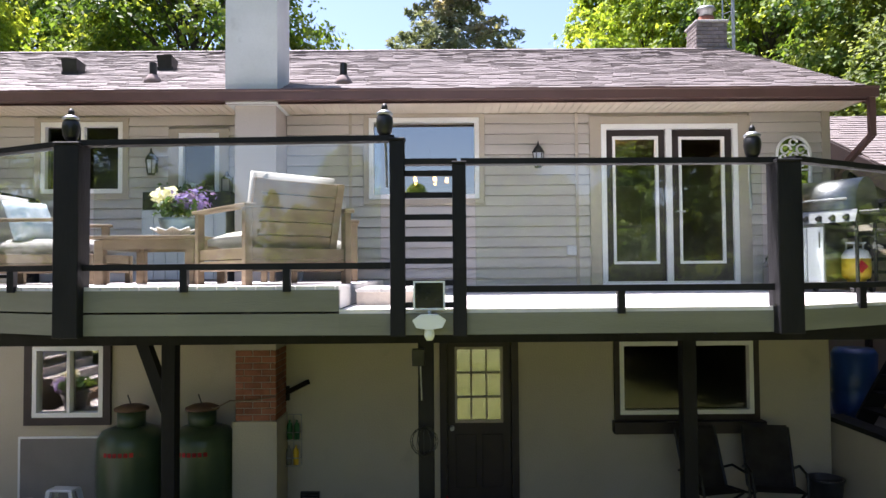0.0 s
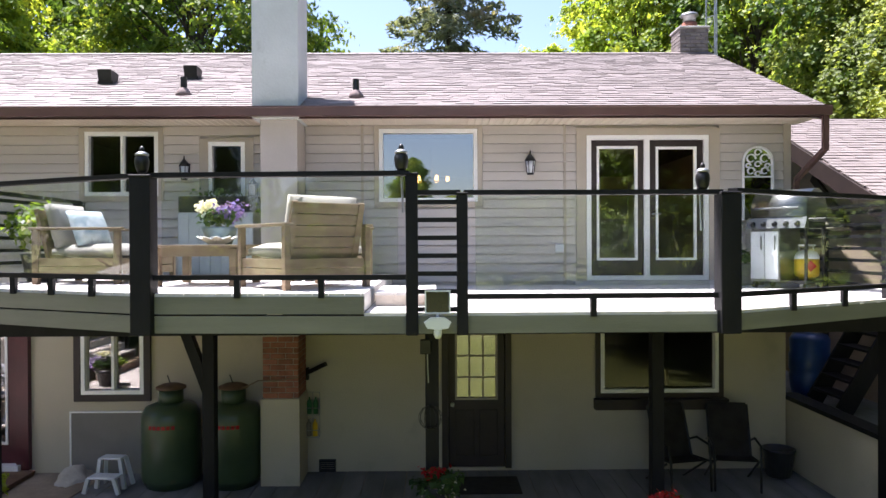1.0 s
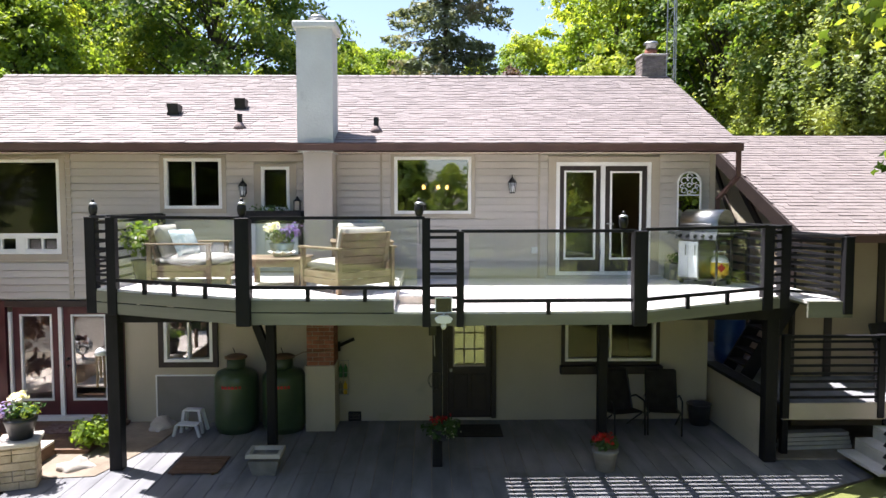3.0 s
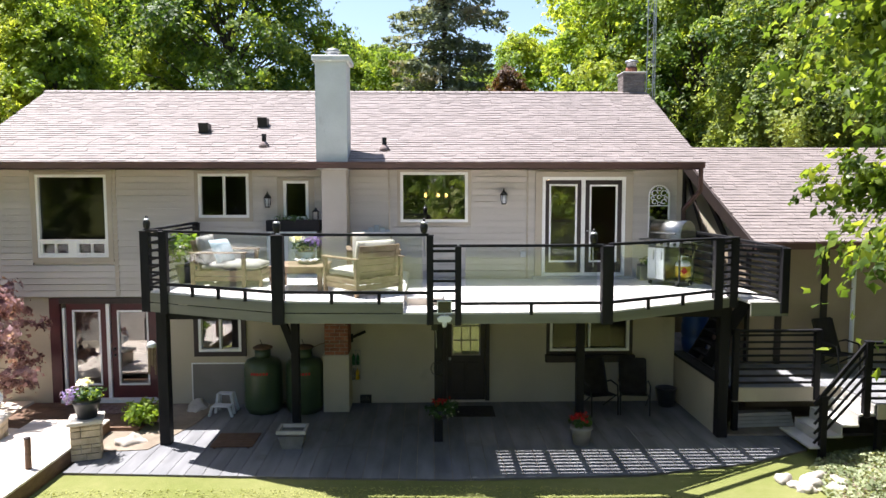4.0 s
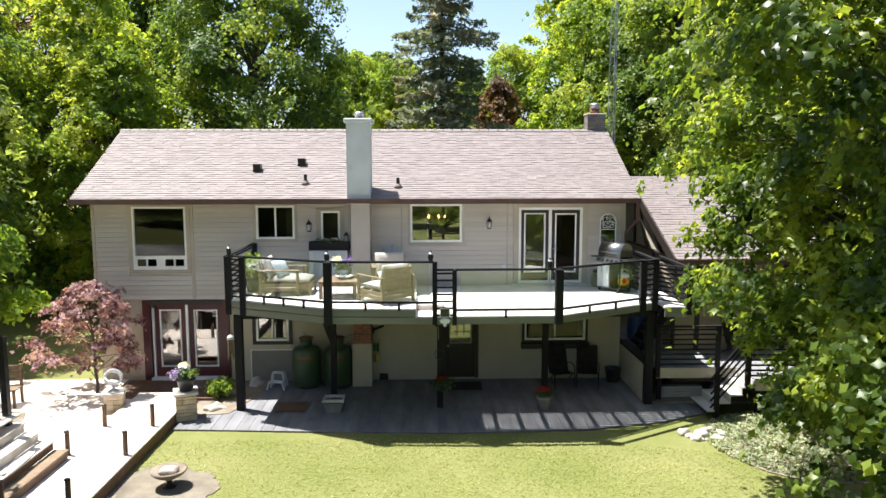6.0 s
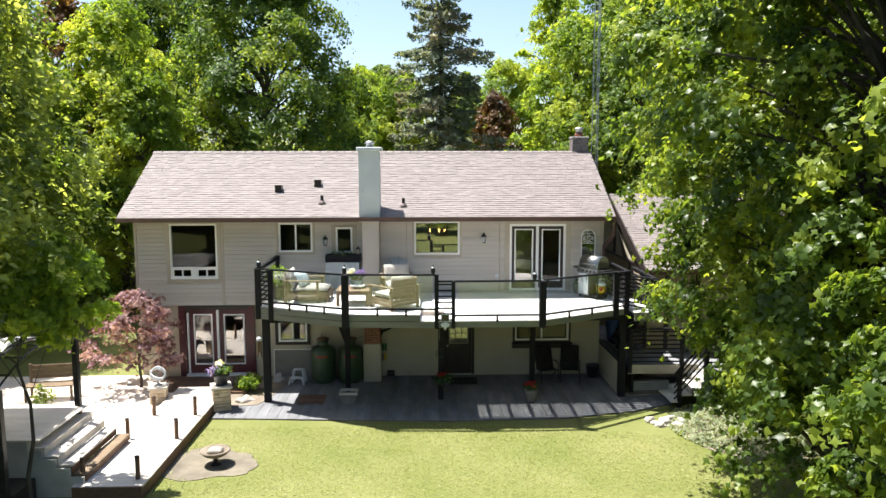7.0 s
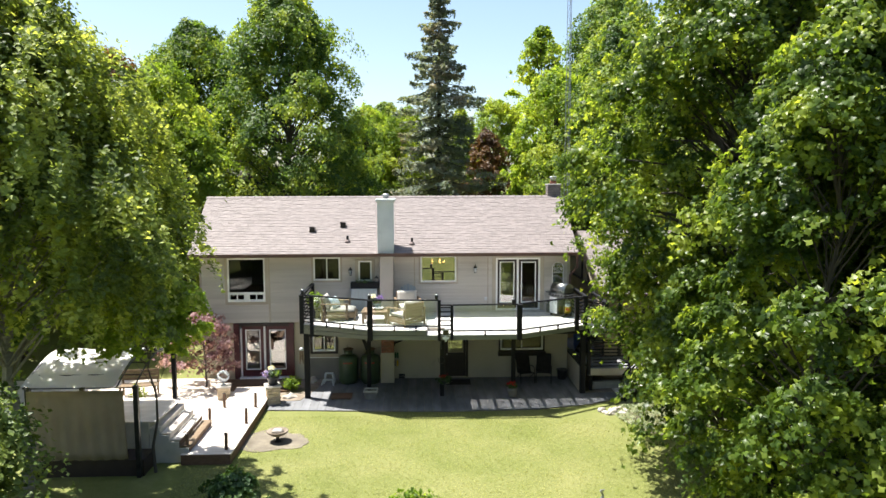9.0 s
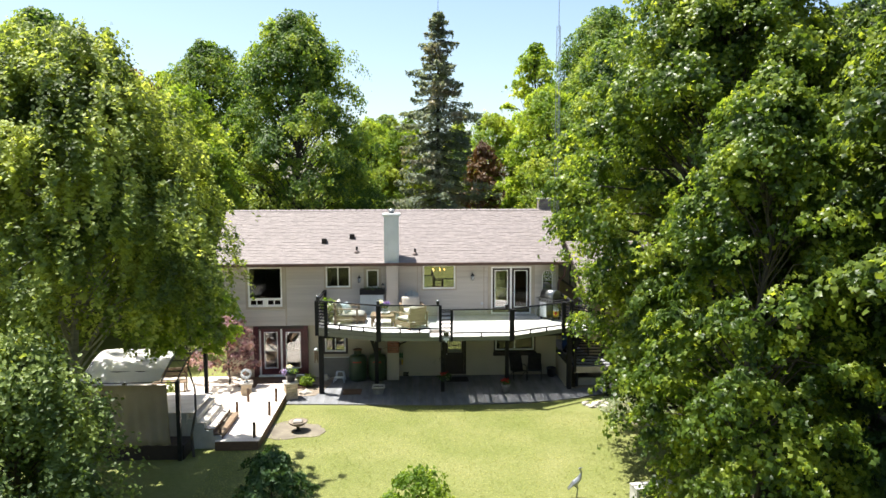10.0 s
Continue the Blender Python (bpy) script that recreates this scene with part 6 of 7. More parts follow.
box(bm, -0.48, 0.48, -0.28, 0.28, 0, 0.015, 0.004)
part("mat_face", bm, REDMAT, mat2)
# separate brown slats stand in for a stained patch of the patio boards
slats = thing("duckboard", "brown slats in place of a stained patch of patio boards", "duckboard", (-3.75, 7.0, PATIO_Z))
for k in range(6):
    bm = bmesh.new()
    box(bm, -0.38, 0.38, -0.36 + 0.12 * k, -0.26 + 0.12 * k, 0.02, 0.04, 0.003)
    part("slat", bm, OLDWOOD, slats)
for x in (-0.3, 0.3):
    bm = bmesh.new()
    box(bm, x - 0.02, x + 0.02, -0.36, 0.34, 0, 0.018)
    part("batten", bm, OLDWOOD, slats)
chime = thing("wind_chime", "bamboo wind chime hanging on the corner leg", "wind chime", (-5.17, 6.85, 1.20))
bm = bmesh.new()
lathe(bm, [(0.09, 0.50), (0.07, 0.57), (0.02, 0.61)], seg=14)
part("cap", bm, PLASTICGREY, chime, "pale domed cap")
for k in range(6):
    t = 2 * math.pi * k / 6
    bm = bmesh.new()
    tube(bm, (0.055 * math.cos(t), 0.055 * math.sin(t), 0.50), (0.06 * math.cos(t), 0.06 * math.sin(t), 0.08 * (k % 3)), 0.018, seg=8)
    part("bamboo_tube", bm, TEAK, chime)
bm = bmesh.new()
tube(bm, (0, 0, 0.60), (0.18, 0.02, 0.72), 0.005, seg=5)
part("hook", bm, DARKMETAL, chime)
globe = thing("wire_globe", "rusty wire ball hung by the middle deck leg", "ornament", (-0.06, 6.82, 1.28))
bm = bmesh.new()
for j in range(6):
    for k in range(14):
        a, b = 2 * math.pi * k / 14, 2 * math.pi * (k + 1) / 14
        m3 = Euler((0, 0, math.pi * j / 6)).to_matrix()
        tube(bm, m3 @ Vector((0.13 * math.cos(a), 0, 0.13 * math.sin(a))), m3 @ Vector((0.13 * math.cos(b), 0, 0.13 * math.sin(b))), 0.004, seg=4, cap=False)
part("wire_ball", bm, DARKMETAL, globe)

barrel = thing("rain_barrel", "blue plastic rain barrel on the lower deck", "barrel", (5.80, 9.9, 0.85))
bm = bmesh.new()
lathe(bm, [(0.25, 0), (0.28, 0.10), (0.30, 0.30), (0.28, 0.34), (0.30, 0.40), (0.30, 0.62), (0.28, 0.66), (0.29, 0.85), (0.24, 0.93)], seg=24)
part("drum", bm, BLUE, barrel)
sling_chair(7.9, 8.0, 20)
bpy.context.view_layer.update()
deckchair = [o for o in scene.objects if o.name.startswith("sling_chair")][-1]
deckchair.location.z = 0.85
tagged(deckchair, "dark sling-back chair on the lower deck")


arm = thing("wall_bracket", "dark metal bracket arm beside the brick shaft", "bracket", (-1.86, WY0 + 0.03, 1.34))
bm = bmesh.new()
beam(bm, (0.0, -0.03, 0.0), (0.30, -0.20, 0.16), 0.05, 0.06)
part("arm", bm, DARKMETAL, arm)
bm = bmesh.new()
box(bm, -0.03, 0.03, -0.05, 0.01, -0.10, 0.08, 0.006)
part("wall_plate", bm, DARKMETAL, arm)
gasline = thing("gas_line", "thin copper gas line from the tanks to the brick shaft", "pipe", (-2.75, 8.80, 1.20))
bm = bmesh.new()
bend = [(0.0, 0.0, 0.05), (0.14, -0.10, 0.05), (0.34, -0.145, 0.15), (0.60, -0.145, 0.15), (0.885, -0.145, 0.19)]
for p, q in zip(bend, bend[1:]):
    tube(bm, p, q, 0.009, seg=6)
part("tube", bm, TEAK, gasline)
pbx = thing("junction_box", "small black junction box on the middle deck leg", "junction box", (-0.10, 6.86, 1.98))
bm = bmesh.new()
box(bm, -0.07, 0.05, -0.05, 0.02, 0.0, 0.16, 0.008)
part("housing", bm, DARKMETAL, pbx)
bm = bmesh.new()
tube(bm, (0.01, -0.04, 0.0), (0.02, -0.03, -0.32), 0.007, seg=6)
part("cable", bm, GALV, pbx, "pale hanging cable")


# ---- boardwalk, pillars, garden things ----
def walk_post(x, y):
    v = thing("walk_post", "short dark timber post beside the boardwalk", "post", (x, y, WALK_Z - 0.2), 0, "boardwalk posts")
    bm = bmesh.new()
    tube(bm, (0, 0, 0), (0.01, 0, 0.68), 0.05, 0.048, 10)
    part("shaft", bm, OLDWOOD, v)
    bm = bmesh.new()
    lathe(bm, [(0.053, 0.68), (0.05, 0.70), (0.02, 0.71)], seg=10)
    part("cap", bm, BROWNTRIM, v)


for x, y in ((-7.60, 1.36), (-6.50, 1.40), (-7.60, 3.62), (-6.44, 3.58), (-7.56, 5.20), (-6.50, 5.18)):
    walk_post(x, y)


def stone_pillar(x, y, seed, w=0.50, h=0.62):
    v = thing("stone_pillar", "low pillar of stacked tan stone", "pillar", (x, y, -0.1), 4 * seed, "stone pillars")
    rng = random.Random(seed)
    bm = bmesh.new()
    box(bm, -w / 2 + 0.03, w / 2 - 0.03, -w / 2 + 0.03, w / 2 - 0.03, 0, h)
    part("core", bm, MORTAR, v)
    z = 0.0
    while z < h - 0.02:
        dh = min(h - z, rng.choice((0.07, 0.09, 0.12)))
        for side in range(4):
            s = -w / 2
            while s < w / 2 - 0.03:
                l = min(w / 2 - s, rng.choice((0.16, 0.24, 0.5)))
                bm = bmesh.new()
                box(bm, s + 0.004, s + l - 0.004, -w / 2 - 0.012 * rng.random(), -w / 2 + 0.04, z + 0.004, z + dh - 0.004, 0.008)
                bmesh.ops.rotate(bm, verts=bm.verts[:], cent=(0, 0, 0), matrix=Matrix.Rotation(math.pi / 2 * side, 3, "Z"))
                part("stone", bm, STONE, v)
                s += l
        z += dh
    bm = bmesh.new()
    box(bm, -w / 2 - 0.05, w / 2 + 0.05, -w / 2 - 0.05, w / 2 + 0.05, h, h + 0.07, 0.015)
    part("capstone", bm, ROCK, v, "pale capstone")
    return h + 0.07 - 0.1


top = stone_pillar(-7.95, 6.62, 3, 0.42, 0.54)
dial = thing("armillary_dial", "verdigris armillary sundial on the stone pillar", "sundial", (-7.95, 6.62, top))
bm = bmesh.new()
lathe(bm, [(0.10, 0), (0.09, 0.02), (0.03, 0.05), (0.025, 0.16)], seg=14)
part("foot", bm, GALV, dial)
for tilt, rx in ((25, 90), (25, 20), (110, 60)):
    bm = bmesh.new()
    m4 = pose(0, 0, 0.33, rx, tilt, 0)
    for k in range(24):
        a, b = 2 * math.pi * k / 24, 2 * math.pi * (k + 1) / 24
        beam(bm, m4 @ Vector((0.19 * math.cos(a), 0.19 * math.sin(a), 0)), m4 @ Vector((0.19 * math.cos(b), 0.19 * math.sin(b), 0)), 0.04, 0.045)
    part("ring", bm, PLASTICGREY, dial)
bm = bmesh.new()
tube(bm, (-0.16, 0.0, 0.22), (0.17, 0.0, 0.45), 0.008)
part("arrow", bm, GALV, dial)
top = stone_pillar(-6.14, 6.35, 5, 0.46, 0.62)
pot("pillar_planter", "violet and white flowers in a dark pot on the pillar", (-6.12, 6.35, top), [(0.15, 0), (0.21, 0.24), (0.225, 0.26), (0.225, 0.30)], DARKPOT,
    [("foliage", 0.26, 0.26, 320, 0.08, SHRUBLEAF, (0, 0, 0)), ("violet_flowers", 0.20, 0.34, 220, 0.06, PETALVIOLET, (-0.18, -0.05, -0.06)), ("white_flowers", 0.13, 0.14, 60, 0.09, PETALWHITE, (-0.05, 0.05, 0.26)), ("yellow_foliage", 0.18, 0.16, 120, 0.07, LIMELEAF, (0.12, -0.05, 0.06))])


def boulder(x, y, sx, sy, sz, seed, label="pale rough garden rock", z=LAWN_Z):
    v = thing("rock", label, "rock", (x, y, z), 37 * seed, "garden rocks")
    bm = bmesh.new()
    bmesh.ops.create_icosphere(bm, subdivisions=3, radius=1.0)
    for q in bm.verts:
        n = 0.75 + 0.45 * noise.noise(q.co * 1.1 + Vector((seed * 3.1, 0, 0))) + 0.14 * noise.noise(q.co * 3.3 + Vector((0, seed * 2.7, 0)))
        q.co = Vector((q.co.x * sx * n, q.co.y * sy * n, max(-0.1, q.co.z) * sz * n))
    for f in bm.faces:
        f.smooth = True
    part("stone", bm, ROCK, v)


boulder(-5.62, 6.95, 0.34, 0.22, 0.22, 1, "flat pale rock in the soil bed", -0.10)
boulder(-5.05, 8.95, 0.42, 0.25, 0.22, 12, "dark rounded rock by the wall", -0.10)
for k, (x, y, s) in enumerate(((5.45, 5.12, 0.22), (5.75, 4.90, 0.26), (6.05, 4.72, 0.20), (5.62, 4.72, 0.18), (5.95, 5.12, 0.22), (6.25, 4.95, 0.24), (5.50, 4.88, 0.14), (6.15, 5.25, 0.17))):
    boulder(x, y, s, s * 0.8, s * 0.75, 2 + k)
shrub1 = thing("small_shrub", "bright green low shrub by the corner leg", "shrub", (-5.72, 7.75, -0.1))
tuft(shrub1, "foliage", 0.36, 0.55, 700, 0.09, LIMELEAF, 5)

pale_shrub = thing("young_shrub", "thin pale green shrub in the earth bed", "shrub", (-10.6, 5.6, 0.03))
tuft(pale_shrub, "foliage", 0.32, 0.85, 260, 0.09, BIRCHLEAF, 8)

fire = thing("fire_bowl", "pale round fire bowl on a dark short foot", "fire bowl", (-5.28, 2.72, LAWN_Z))
bm = bmesh.new()
lathe(bm, [(0.16, 0), (0.10, 0.03), (0.05, 0.08), (0.05, 0.16), (0.13, 0.20)], seg=20)
part("foot", bm, DARKMETAL, fire)
bm = bmesh.new()
lathe(bm, [(0.14, 0.19), (0.25, 0.25), (0.33, 0.32), (0.34, 0.35), (0.29, 0.36), (0.22, 0.29), (0.05, 0.26)], seg=28)
part("bowl", bm, SOIL, fire, "dull clay-coloured bowl")
bm = bmesh.new()
soft_box(bm, -0.16, 0.16, -0.12, 0.12, 0.28, 0.38, 0.03, 0.02)
part("ash_stone", bm, ROCK, fire)

# arched canopy beside the platform
gaz = thing("garden_canopy", "white arched canvas canopy on a dark frame", "gazebo", (-9.9, 1.8, LAWN_Z))
for x in (-11.4, -8.55):
    for y in (0.28, 3.30):
        bm = bmesh.new()
        box(bm, x - 0.06, x + 0.06, y - 0.06, y + 0.06, LAWN_Z, 2.42 if y < 1 else 2.66)
        part("post", local(gaz, bm), DARKMETAL, gaz)


def arch_point(t):
    """The canopy's section, from the front eave to the back."""
    return (0.15 + 3.25 * t, 2.42 + 0.62 * math.sin(math.pi * min(1.0, 0.08 + 0.78 * t)) - 0.13 + 0.10 * t)


bm = bmesh.new()
rows = []
for k in range(13):
    y, z = arch_point(k / 12)
    rows.append([bm.verts.new((-11.5 + 2.45 * i / 10, y, z + 0.02 * math.cos(i * 1.9 + k) - 0.03 * math.sin(math.pi * i / 10))) for i in range(11)])
for p, q in zip(rows, rows[1:]):
    for i in range(10):
        bm.faces.new((p[i], p[i + 1], q[i + 1], q[i])).smooth = True
sol = bmesh.ops.solidify(bm, geom=bm.faces[:], thickness=0.012)
part("canvas_top", local(gaz, bm), CANVAS, gaz)
for x in (-11.45, -9.0, -8.53):
    bm = bmesh.new()
    for k in range(12):
        (ya, za), (yb, zb) = arch_point(k / 12), arch_point((k + 1) / 12)
        tube(bm, (x, ya, za - 0.03), (x, yb, zb - 0.03), 0.022, seg=6)
    part("arch_rib", local(gaz, bm), DARKMETAL, gaz)
for t in (0.0, 0.15, 0.32, 0.5, 0.75, 1.0):
    bm = bmesh.new()
    y, z = arch_point(t)
    tube(bm, (-11.45, y, z - 0.04), (-8.5, y, z - 0.04), 0.018, seg=6)
    part("purlin", local(gaz, bm), DARKMETAL, gaz)
bm = bmesh.new()
rows = []
for k in range(9):
    rows.append([bm.verts.new((-11.4 + 2.55 * i / 40 + 0.05 * (k / 8) ** 2, 0.18 + 0.035 * math.sin(i * 1.15) * (0.3 + 0.7 * k / 8), 2.32 - 1.92 * k / 8)) for i in range(41)])
for p, q in zip(rows, rows[1:]):
    for i in range(40):
        bm.faces.new((p[i], q[i], q[i + 1], p[i + 1])).smooth = True
bmesh.ops.solidify(bm, geom=bm.faces[:], thickness=0.006)
part("side_curtain", local(gaz, bm), CURTAIN, gaz, "beige hanging side curtain")
bm = bmesh.new()
box(bm, -11.5, -8.45, 0.34, 1.15, LAWN_Z, 0.32)
part("base", local(gaz, bm), BROWNTRIM, gaz)

swing = thing("garden_bench", "orange-brown timber garden bench on the terrace", "bench", (-11.1, 7.0, 0.02), 8)
for k in range(4):
    bm = bmesh.new()
    box(bm, -0.65, 0.65, -0.25 + 0.13 * k, -0.14 + 0.13 * k, 0.42, 0.45)
    part("seat_slat", bm, TEAK, swing)
for k in range(3):
    bm = bmesh.new()
    box(bm, -0.65, 0.65, 0.25, 0.28, 0.55 + 0.14 * k, 0.66 + 0.14 * k)
    part("back_slat", bm, TEAK, swing)
for x in (-0.6, 0.6):
    for y, h in ((-0.22, 0.42), (0.24, 0.98)):
        bm = bmesh.new()
        box(bm, x - 0.03, x + 0.03, y - 0.03, y + 0.03, 0, h)
        part("leg", bm, TEAK, swing)
crane = thing("bird_sculpture", "slim grey metal bird sculpture on the lawn", "sculpture", (3.24, -2.9, LAWN_Z))
bm = bmesh.new()
path = [(0.0, 0, 0.0), (0.02, 0, 0.28), (-0.06, 0, 0.42), (0.06, 0, 0.55), (0.12, 0, 0.72), (0.06, 0, 0.84), (0.16, 0, 0.86)]
rad = [0.02, 0.02, 0.09, 0.07, 0.025, 0.03, 0.006]
for k in range(6):
    tube(bm, path[k], path[k + 1], rad[k], rad[k + 1], 8)
for s in (-1, 1):
    tube(bm, (-0.06, 0.03 * s, 0.45), (-0.26, 0.05 * s, 0.26), 0.06, 0.01, 6)
part("body", bm, GALV, crane)
fr = thing("bench_frame", "weathered low timber bench at the lawn's edge", "bench", (5.3, -3.1, LAWN_Z), 10)
for y in (-0.12, 0.12):
    bm = bmesh.new()
    box(bm, -0.6, 0.6, y - 0.09, y + 0.09, 0.40, 0.44)
    part("seat_board", bm, CONCRETE, fr)
for x in (-0.55, 0.55):
    bm = bmesh.new()
    box(bm, x - 0.04, x + 0.04, -0.2, 0.2, 0, 0.40)
    part("leg", bm, CONCRETE, fr)

# ---- indoors, seen through the panes ----
chand = thing("chandelier", "brass chandelier with warm bulbs in the dining room", "chandelier", (-0.05, 11.6, 4.30))
bm = bmesh.new()
tube(bm, (0, 0, 0), (0, 0, 0.60), 0.012)
for k in range(5):
    a = 2 * math.pi * k / 5
    tube(bm, (0, 0, 0.02), (0.28 * math.cos(a), 0.28 * math.sin(a), 0.0), 0.010)
part("frame", bm, TEAK, chand)
for k in range(5):
    a = 2 * math.pi * k / 5
    bm = bmesh.new()
    lathe(bm, [(0.02, 0.0), (0.035, 0.04), (0.02, 0.09)], 0.28 * math.cos(a), 0.28 * math.sin(a), 0.01, 10)
    part("bulb", bm, BULB, chand)
clamp = thing("ceiling_lamp", "warm round ceiling lamp inside the glazed door", "ceiling lamp", (2.65, 11.3, 4.70))
bm = bmesh.new()
lathe(bm, [(0.03, 0.0), (0.13, 0.05), (0.14, 0.10), (0.05, 0.20)], seg=16)
part("shade", bm, BULB, clamp)


# ---- trees ----
def limbs_mesh(name, segments, material, seg=6):
    bm = bmesh.new()
    for a, b, r0, r1 in segments:
        tube(bm, a, b, r0, r1, seg, cap=False)
    return mesh_of(name, bm, material)


def broadleaf(name, label, height, spread, leaf_mat, seed, leaves=14000, size=0.26, bare=0.22, shape="oval", trunk_r=None, pads=70, top=0.75, bark=None, droop=0.0, flat=0.55, category="tree", skirt=1.0, pad=0.26, hang=0.0):
    """A tree of trunk, limbs and leaf pads. spread: the crown's radius; bare: the clear trunk as a share of the height."""
    rng = np.random.default_rng(seed)
    tr = trunk_r or height * 0.014
    segs = []
    # trunk, gently bent
    pts = [Vector((0, 0, -0.3))]
    for k in range(1, 8):
        pts.append(Vector((0.12 * height / 10 * rng.normal(), 0.12 * height / 10 * rng.normal(), height * 0.92 * k / 7)))
    for k in range(7):
        segs.append((pts[k], pts[k + 1], tr * (1 - k / 7.6), tr * (1 - (k + 1) / 7.6)))
    centres, normals = [], []
    per = leaves // pads
    for i in range(pads):
        h = bare + (1 - bare) * ((i + rng.random()) / pads) ** 0.9
        rel = (h - bare) / (1 - bare)
        width = spread * (math.sin(math.pi * min(1.0, 0.12 + 0.88 * rel) ** top) ** 0.6 if rel < 1 else 0.2)
        width *= (0.80 + 0.28 * rng.random()) * (skirt + (1 - skirt) * min(1.0, rel / 0.4))
        a = i * 2.39996 + rng.normal() * 0.3
        rad = width * (0.38 + 0.62 * rng.random() ** 0.5)
        c = Vector((rad * math.cos(a), rad * math.sin(a), height * h - droop * rad * 0.5))
        k = min(6, max(0, int((h - 0.12) * 7)))
        root = pts[k].lerp(pts[k + 1], rng.random())
        if root.z > c.z:
            root = pts[max(0, k - 1)]
        mid = root.lerp(c, 0.55) + Vector((0, 0, 0.06 * height * rng.random()))
        r = tr * 0.32 * (1 - 0.6 * h)
        segs += [(root, mid, r, r * 0.6), (mid, c, r * 0.6, r * 0.15)]
        pr = spread * pad * (0.75 + 0.5 * rng.random())
        n = int(per * (0.6 + 0.8 * rng.random()))
        sprays = 17
        if hang:
            # strands of small leaves that hang from the bough
            sc = rng.normal(size=(sprays, 3)) * np.array([pr * 0.7, pr * 0.7, pr * 0.35])
            length = hang * (0.35 + 0.9 * rng.random(sprays))
            j = rng.integers(0, sprays, n)
            f = rng.random(n)
            q = sc[j] + rng.normal(size=(n, 3)) * np.array([0.07, 0.07, 0.05])
            q[:, 2] -= f * length[j]
            q[:, :2] += sc[j, :2] * (0.25 * np.sqrt(f))[:, None]
            normals.append(np.stack([math.cos(a) + 0.8 * rng.normal(size=n), math.sin(a) + 0.8 * rng.normal(size=n), 1.4 + 0 * f], 1))
        else:
            # a domed bough: sprays on its upper side, thinner leaves below
            ra, aa = np.sqrt(rng.random(sprays)), rng.random(sprays) * 2 * math.pi
            lobe = 0.85 + 0.45 * np.sin(3 * aa + rng.random() * 6) * rng.random(sprays)
            sc = np.stack([pr * ra * lobe * np.cos(aa), pr * ra * lobe * np.sin(aa), pr * flat * (0.9 - 1.3 * ra ** 2) + 0.10 * pr * rng.normal(size=sprays)], 1)
            j = rng.integers(0, sprays, n)
            w = pr * 0.15 * rng.normal(size=(n, 2))
            dz = -0.9 * (w ** 2).sum(1) / (pr * 0.3) + pr * 0.05 * rng.normal(size=n) - pr * 0.25 * rng.random(n) ** 4
            q = sc[j] + np.stack([w[:, 0], w[:, 1], dz], 1)
            q[:, 2] -= droop * np.hypot(q[:, 0], q[:, 1]) * 0.6
            normals.append(q / (np.linalg.norm(q, axis=1)[:, None] + 1e-6) * 0.5 + np.array([0.5 * math.cos(a), 0.5 * math.sin(a), 0.65]))
        centres.append(q + np.array(c))
    centres, normals = np.concatenate(centres), np.concatenate(normals)
    tree = thing(name, label, category)
    ob = new("trunk", limbs_mesh("trunk", segs, bark or BARK))
    ob.parent = tree
    ob = new("crown", leaves_mesh("crown", centres, normals, size, leaf_mat, rng, shape))
    ob.parent = tree
    return tree


def spruce(name, label, height, spread, seed, leaves=26000, gap=0.0):
    rng = np.random.default_rng(seed)
    segs = [((0, 0, -0.3), (0, 0, height), height * 0.013, 0.01)]
    cs, ns = [], []
    tiers = 34
    for i in range(tiers):
        h = height * (0.10 + 0.89 * i / tiers)
        rad = spread * (1 - (h / height)) ** 0.88 * (0.7 + 0.5 * rng.random()) + 0.15
        for k in range(6):
            a = 2 * math.pi * (k + rng.random()) / 6
            arm = rad * (0.75 + 0.5 * rng.random())
            tip = Vector((arm * math.cos(a), arm * math.sin(a), h - 0.22 * arm + 0.10 * arm * rng.normal()))
            lift = height / tiers * (rng.random() - 0.5)
            tip.z += lift
            segs.append(((0, 0, h + lift), tip, 0.035, 0.008))
            n = int(leaves / tiers / 6 * (0.3 + 1.4 * rad / spread))
            t = rng.random(n) ** 0.7
            q = np.outer(t, np.array(tip) - np.array([0, 0, h + lift])) + np.array([0, 0, h + lift])
            side = rng.normal(size=n) * 0.16 * rad * (1.1 - t)
            q += np.outer(side, [-math.sin(a), math.cos(a), 0])
            q[:, 2] -= np.abs(rng.normal(size=n)) * 0.20 + 0.3 * np.abs(side) - 0.10 * rad * t ** 3
            cs.append(q)
            ns.append(np.tile([0.3 * math.cos(a), 0.3 * math.sin(a), 0.8], (n, 1)))
    tree = thing(name, label, "tree")
    ob = new("trunk", limbs_mesh("trunk", segs, BARK, 5))
    ob.parent = tree
    ob = new("crown", leaves_mesh("crown", np.concatenate(cs), np.concatenate(ns), 0.27, SPRUCENEEDLE, rng, "needle"))
    ob.parent = tree
    return tree


def put(tree, x, y, turn=0.0, size=1.0, sink=0.0):
    tree.matrix_basis = pose(x, y, ground_height(x, y) - sink, 0, 0, turn) @ Matrix.Scale(size, 4)
    return tree


def again(tree, x, y, turn, size):
    ob = copy_thing(tree, pose(x, y, ground_height(x, y), 0, 0, turn))
    ob.scale = (size, size, size)
    return ob


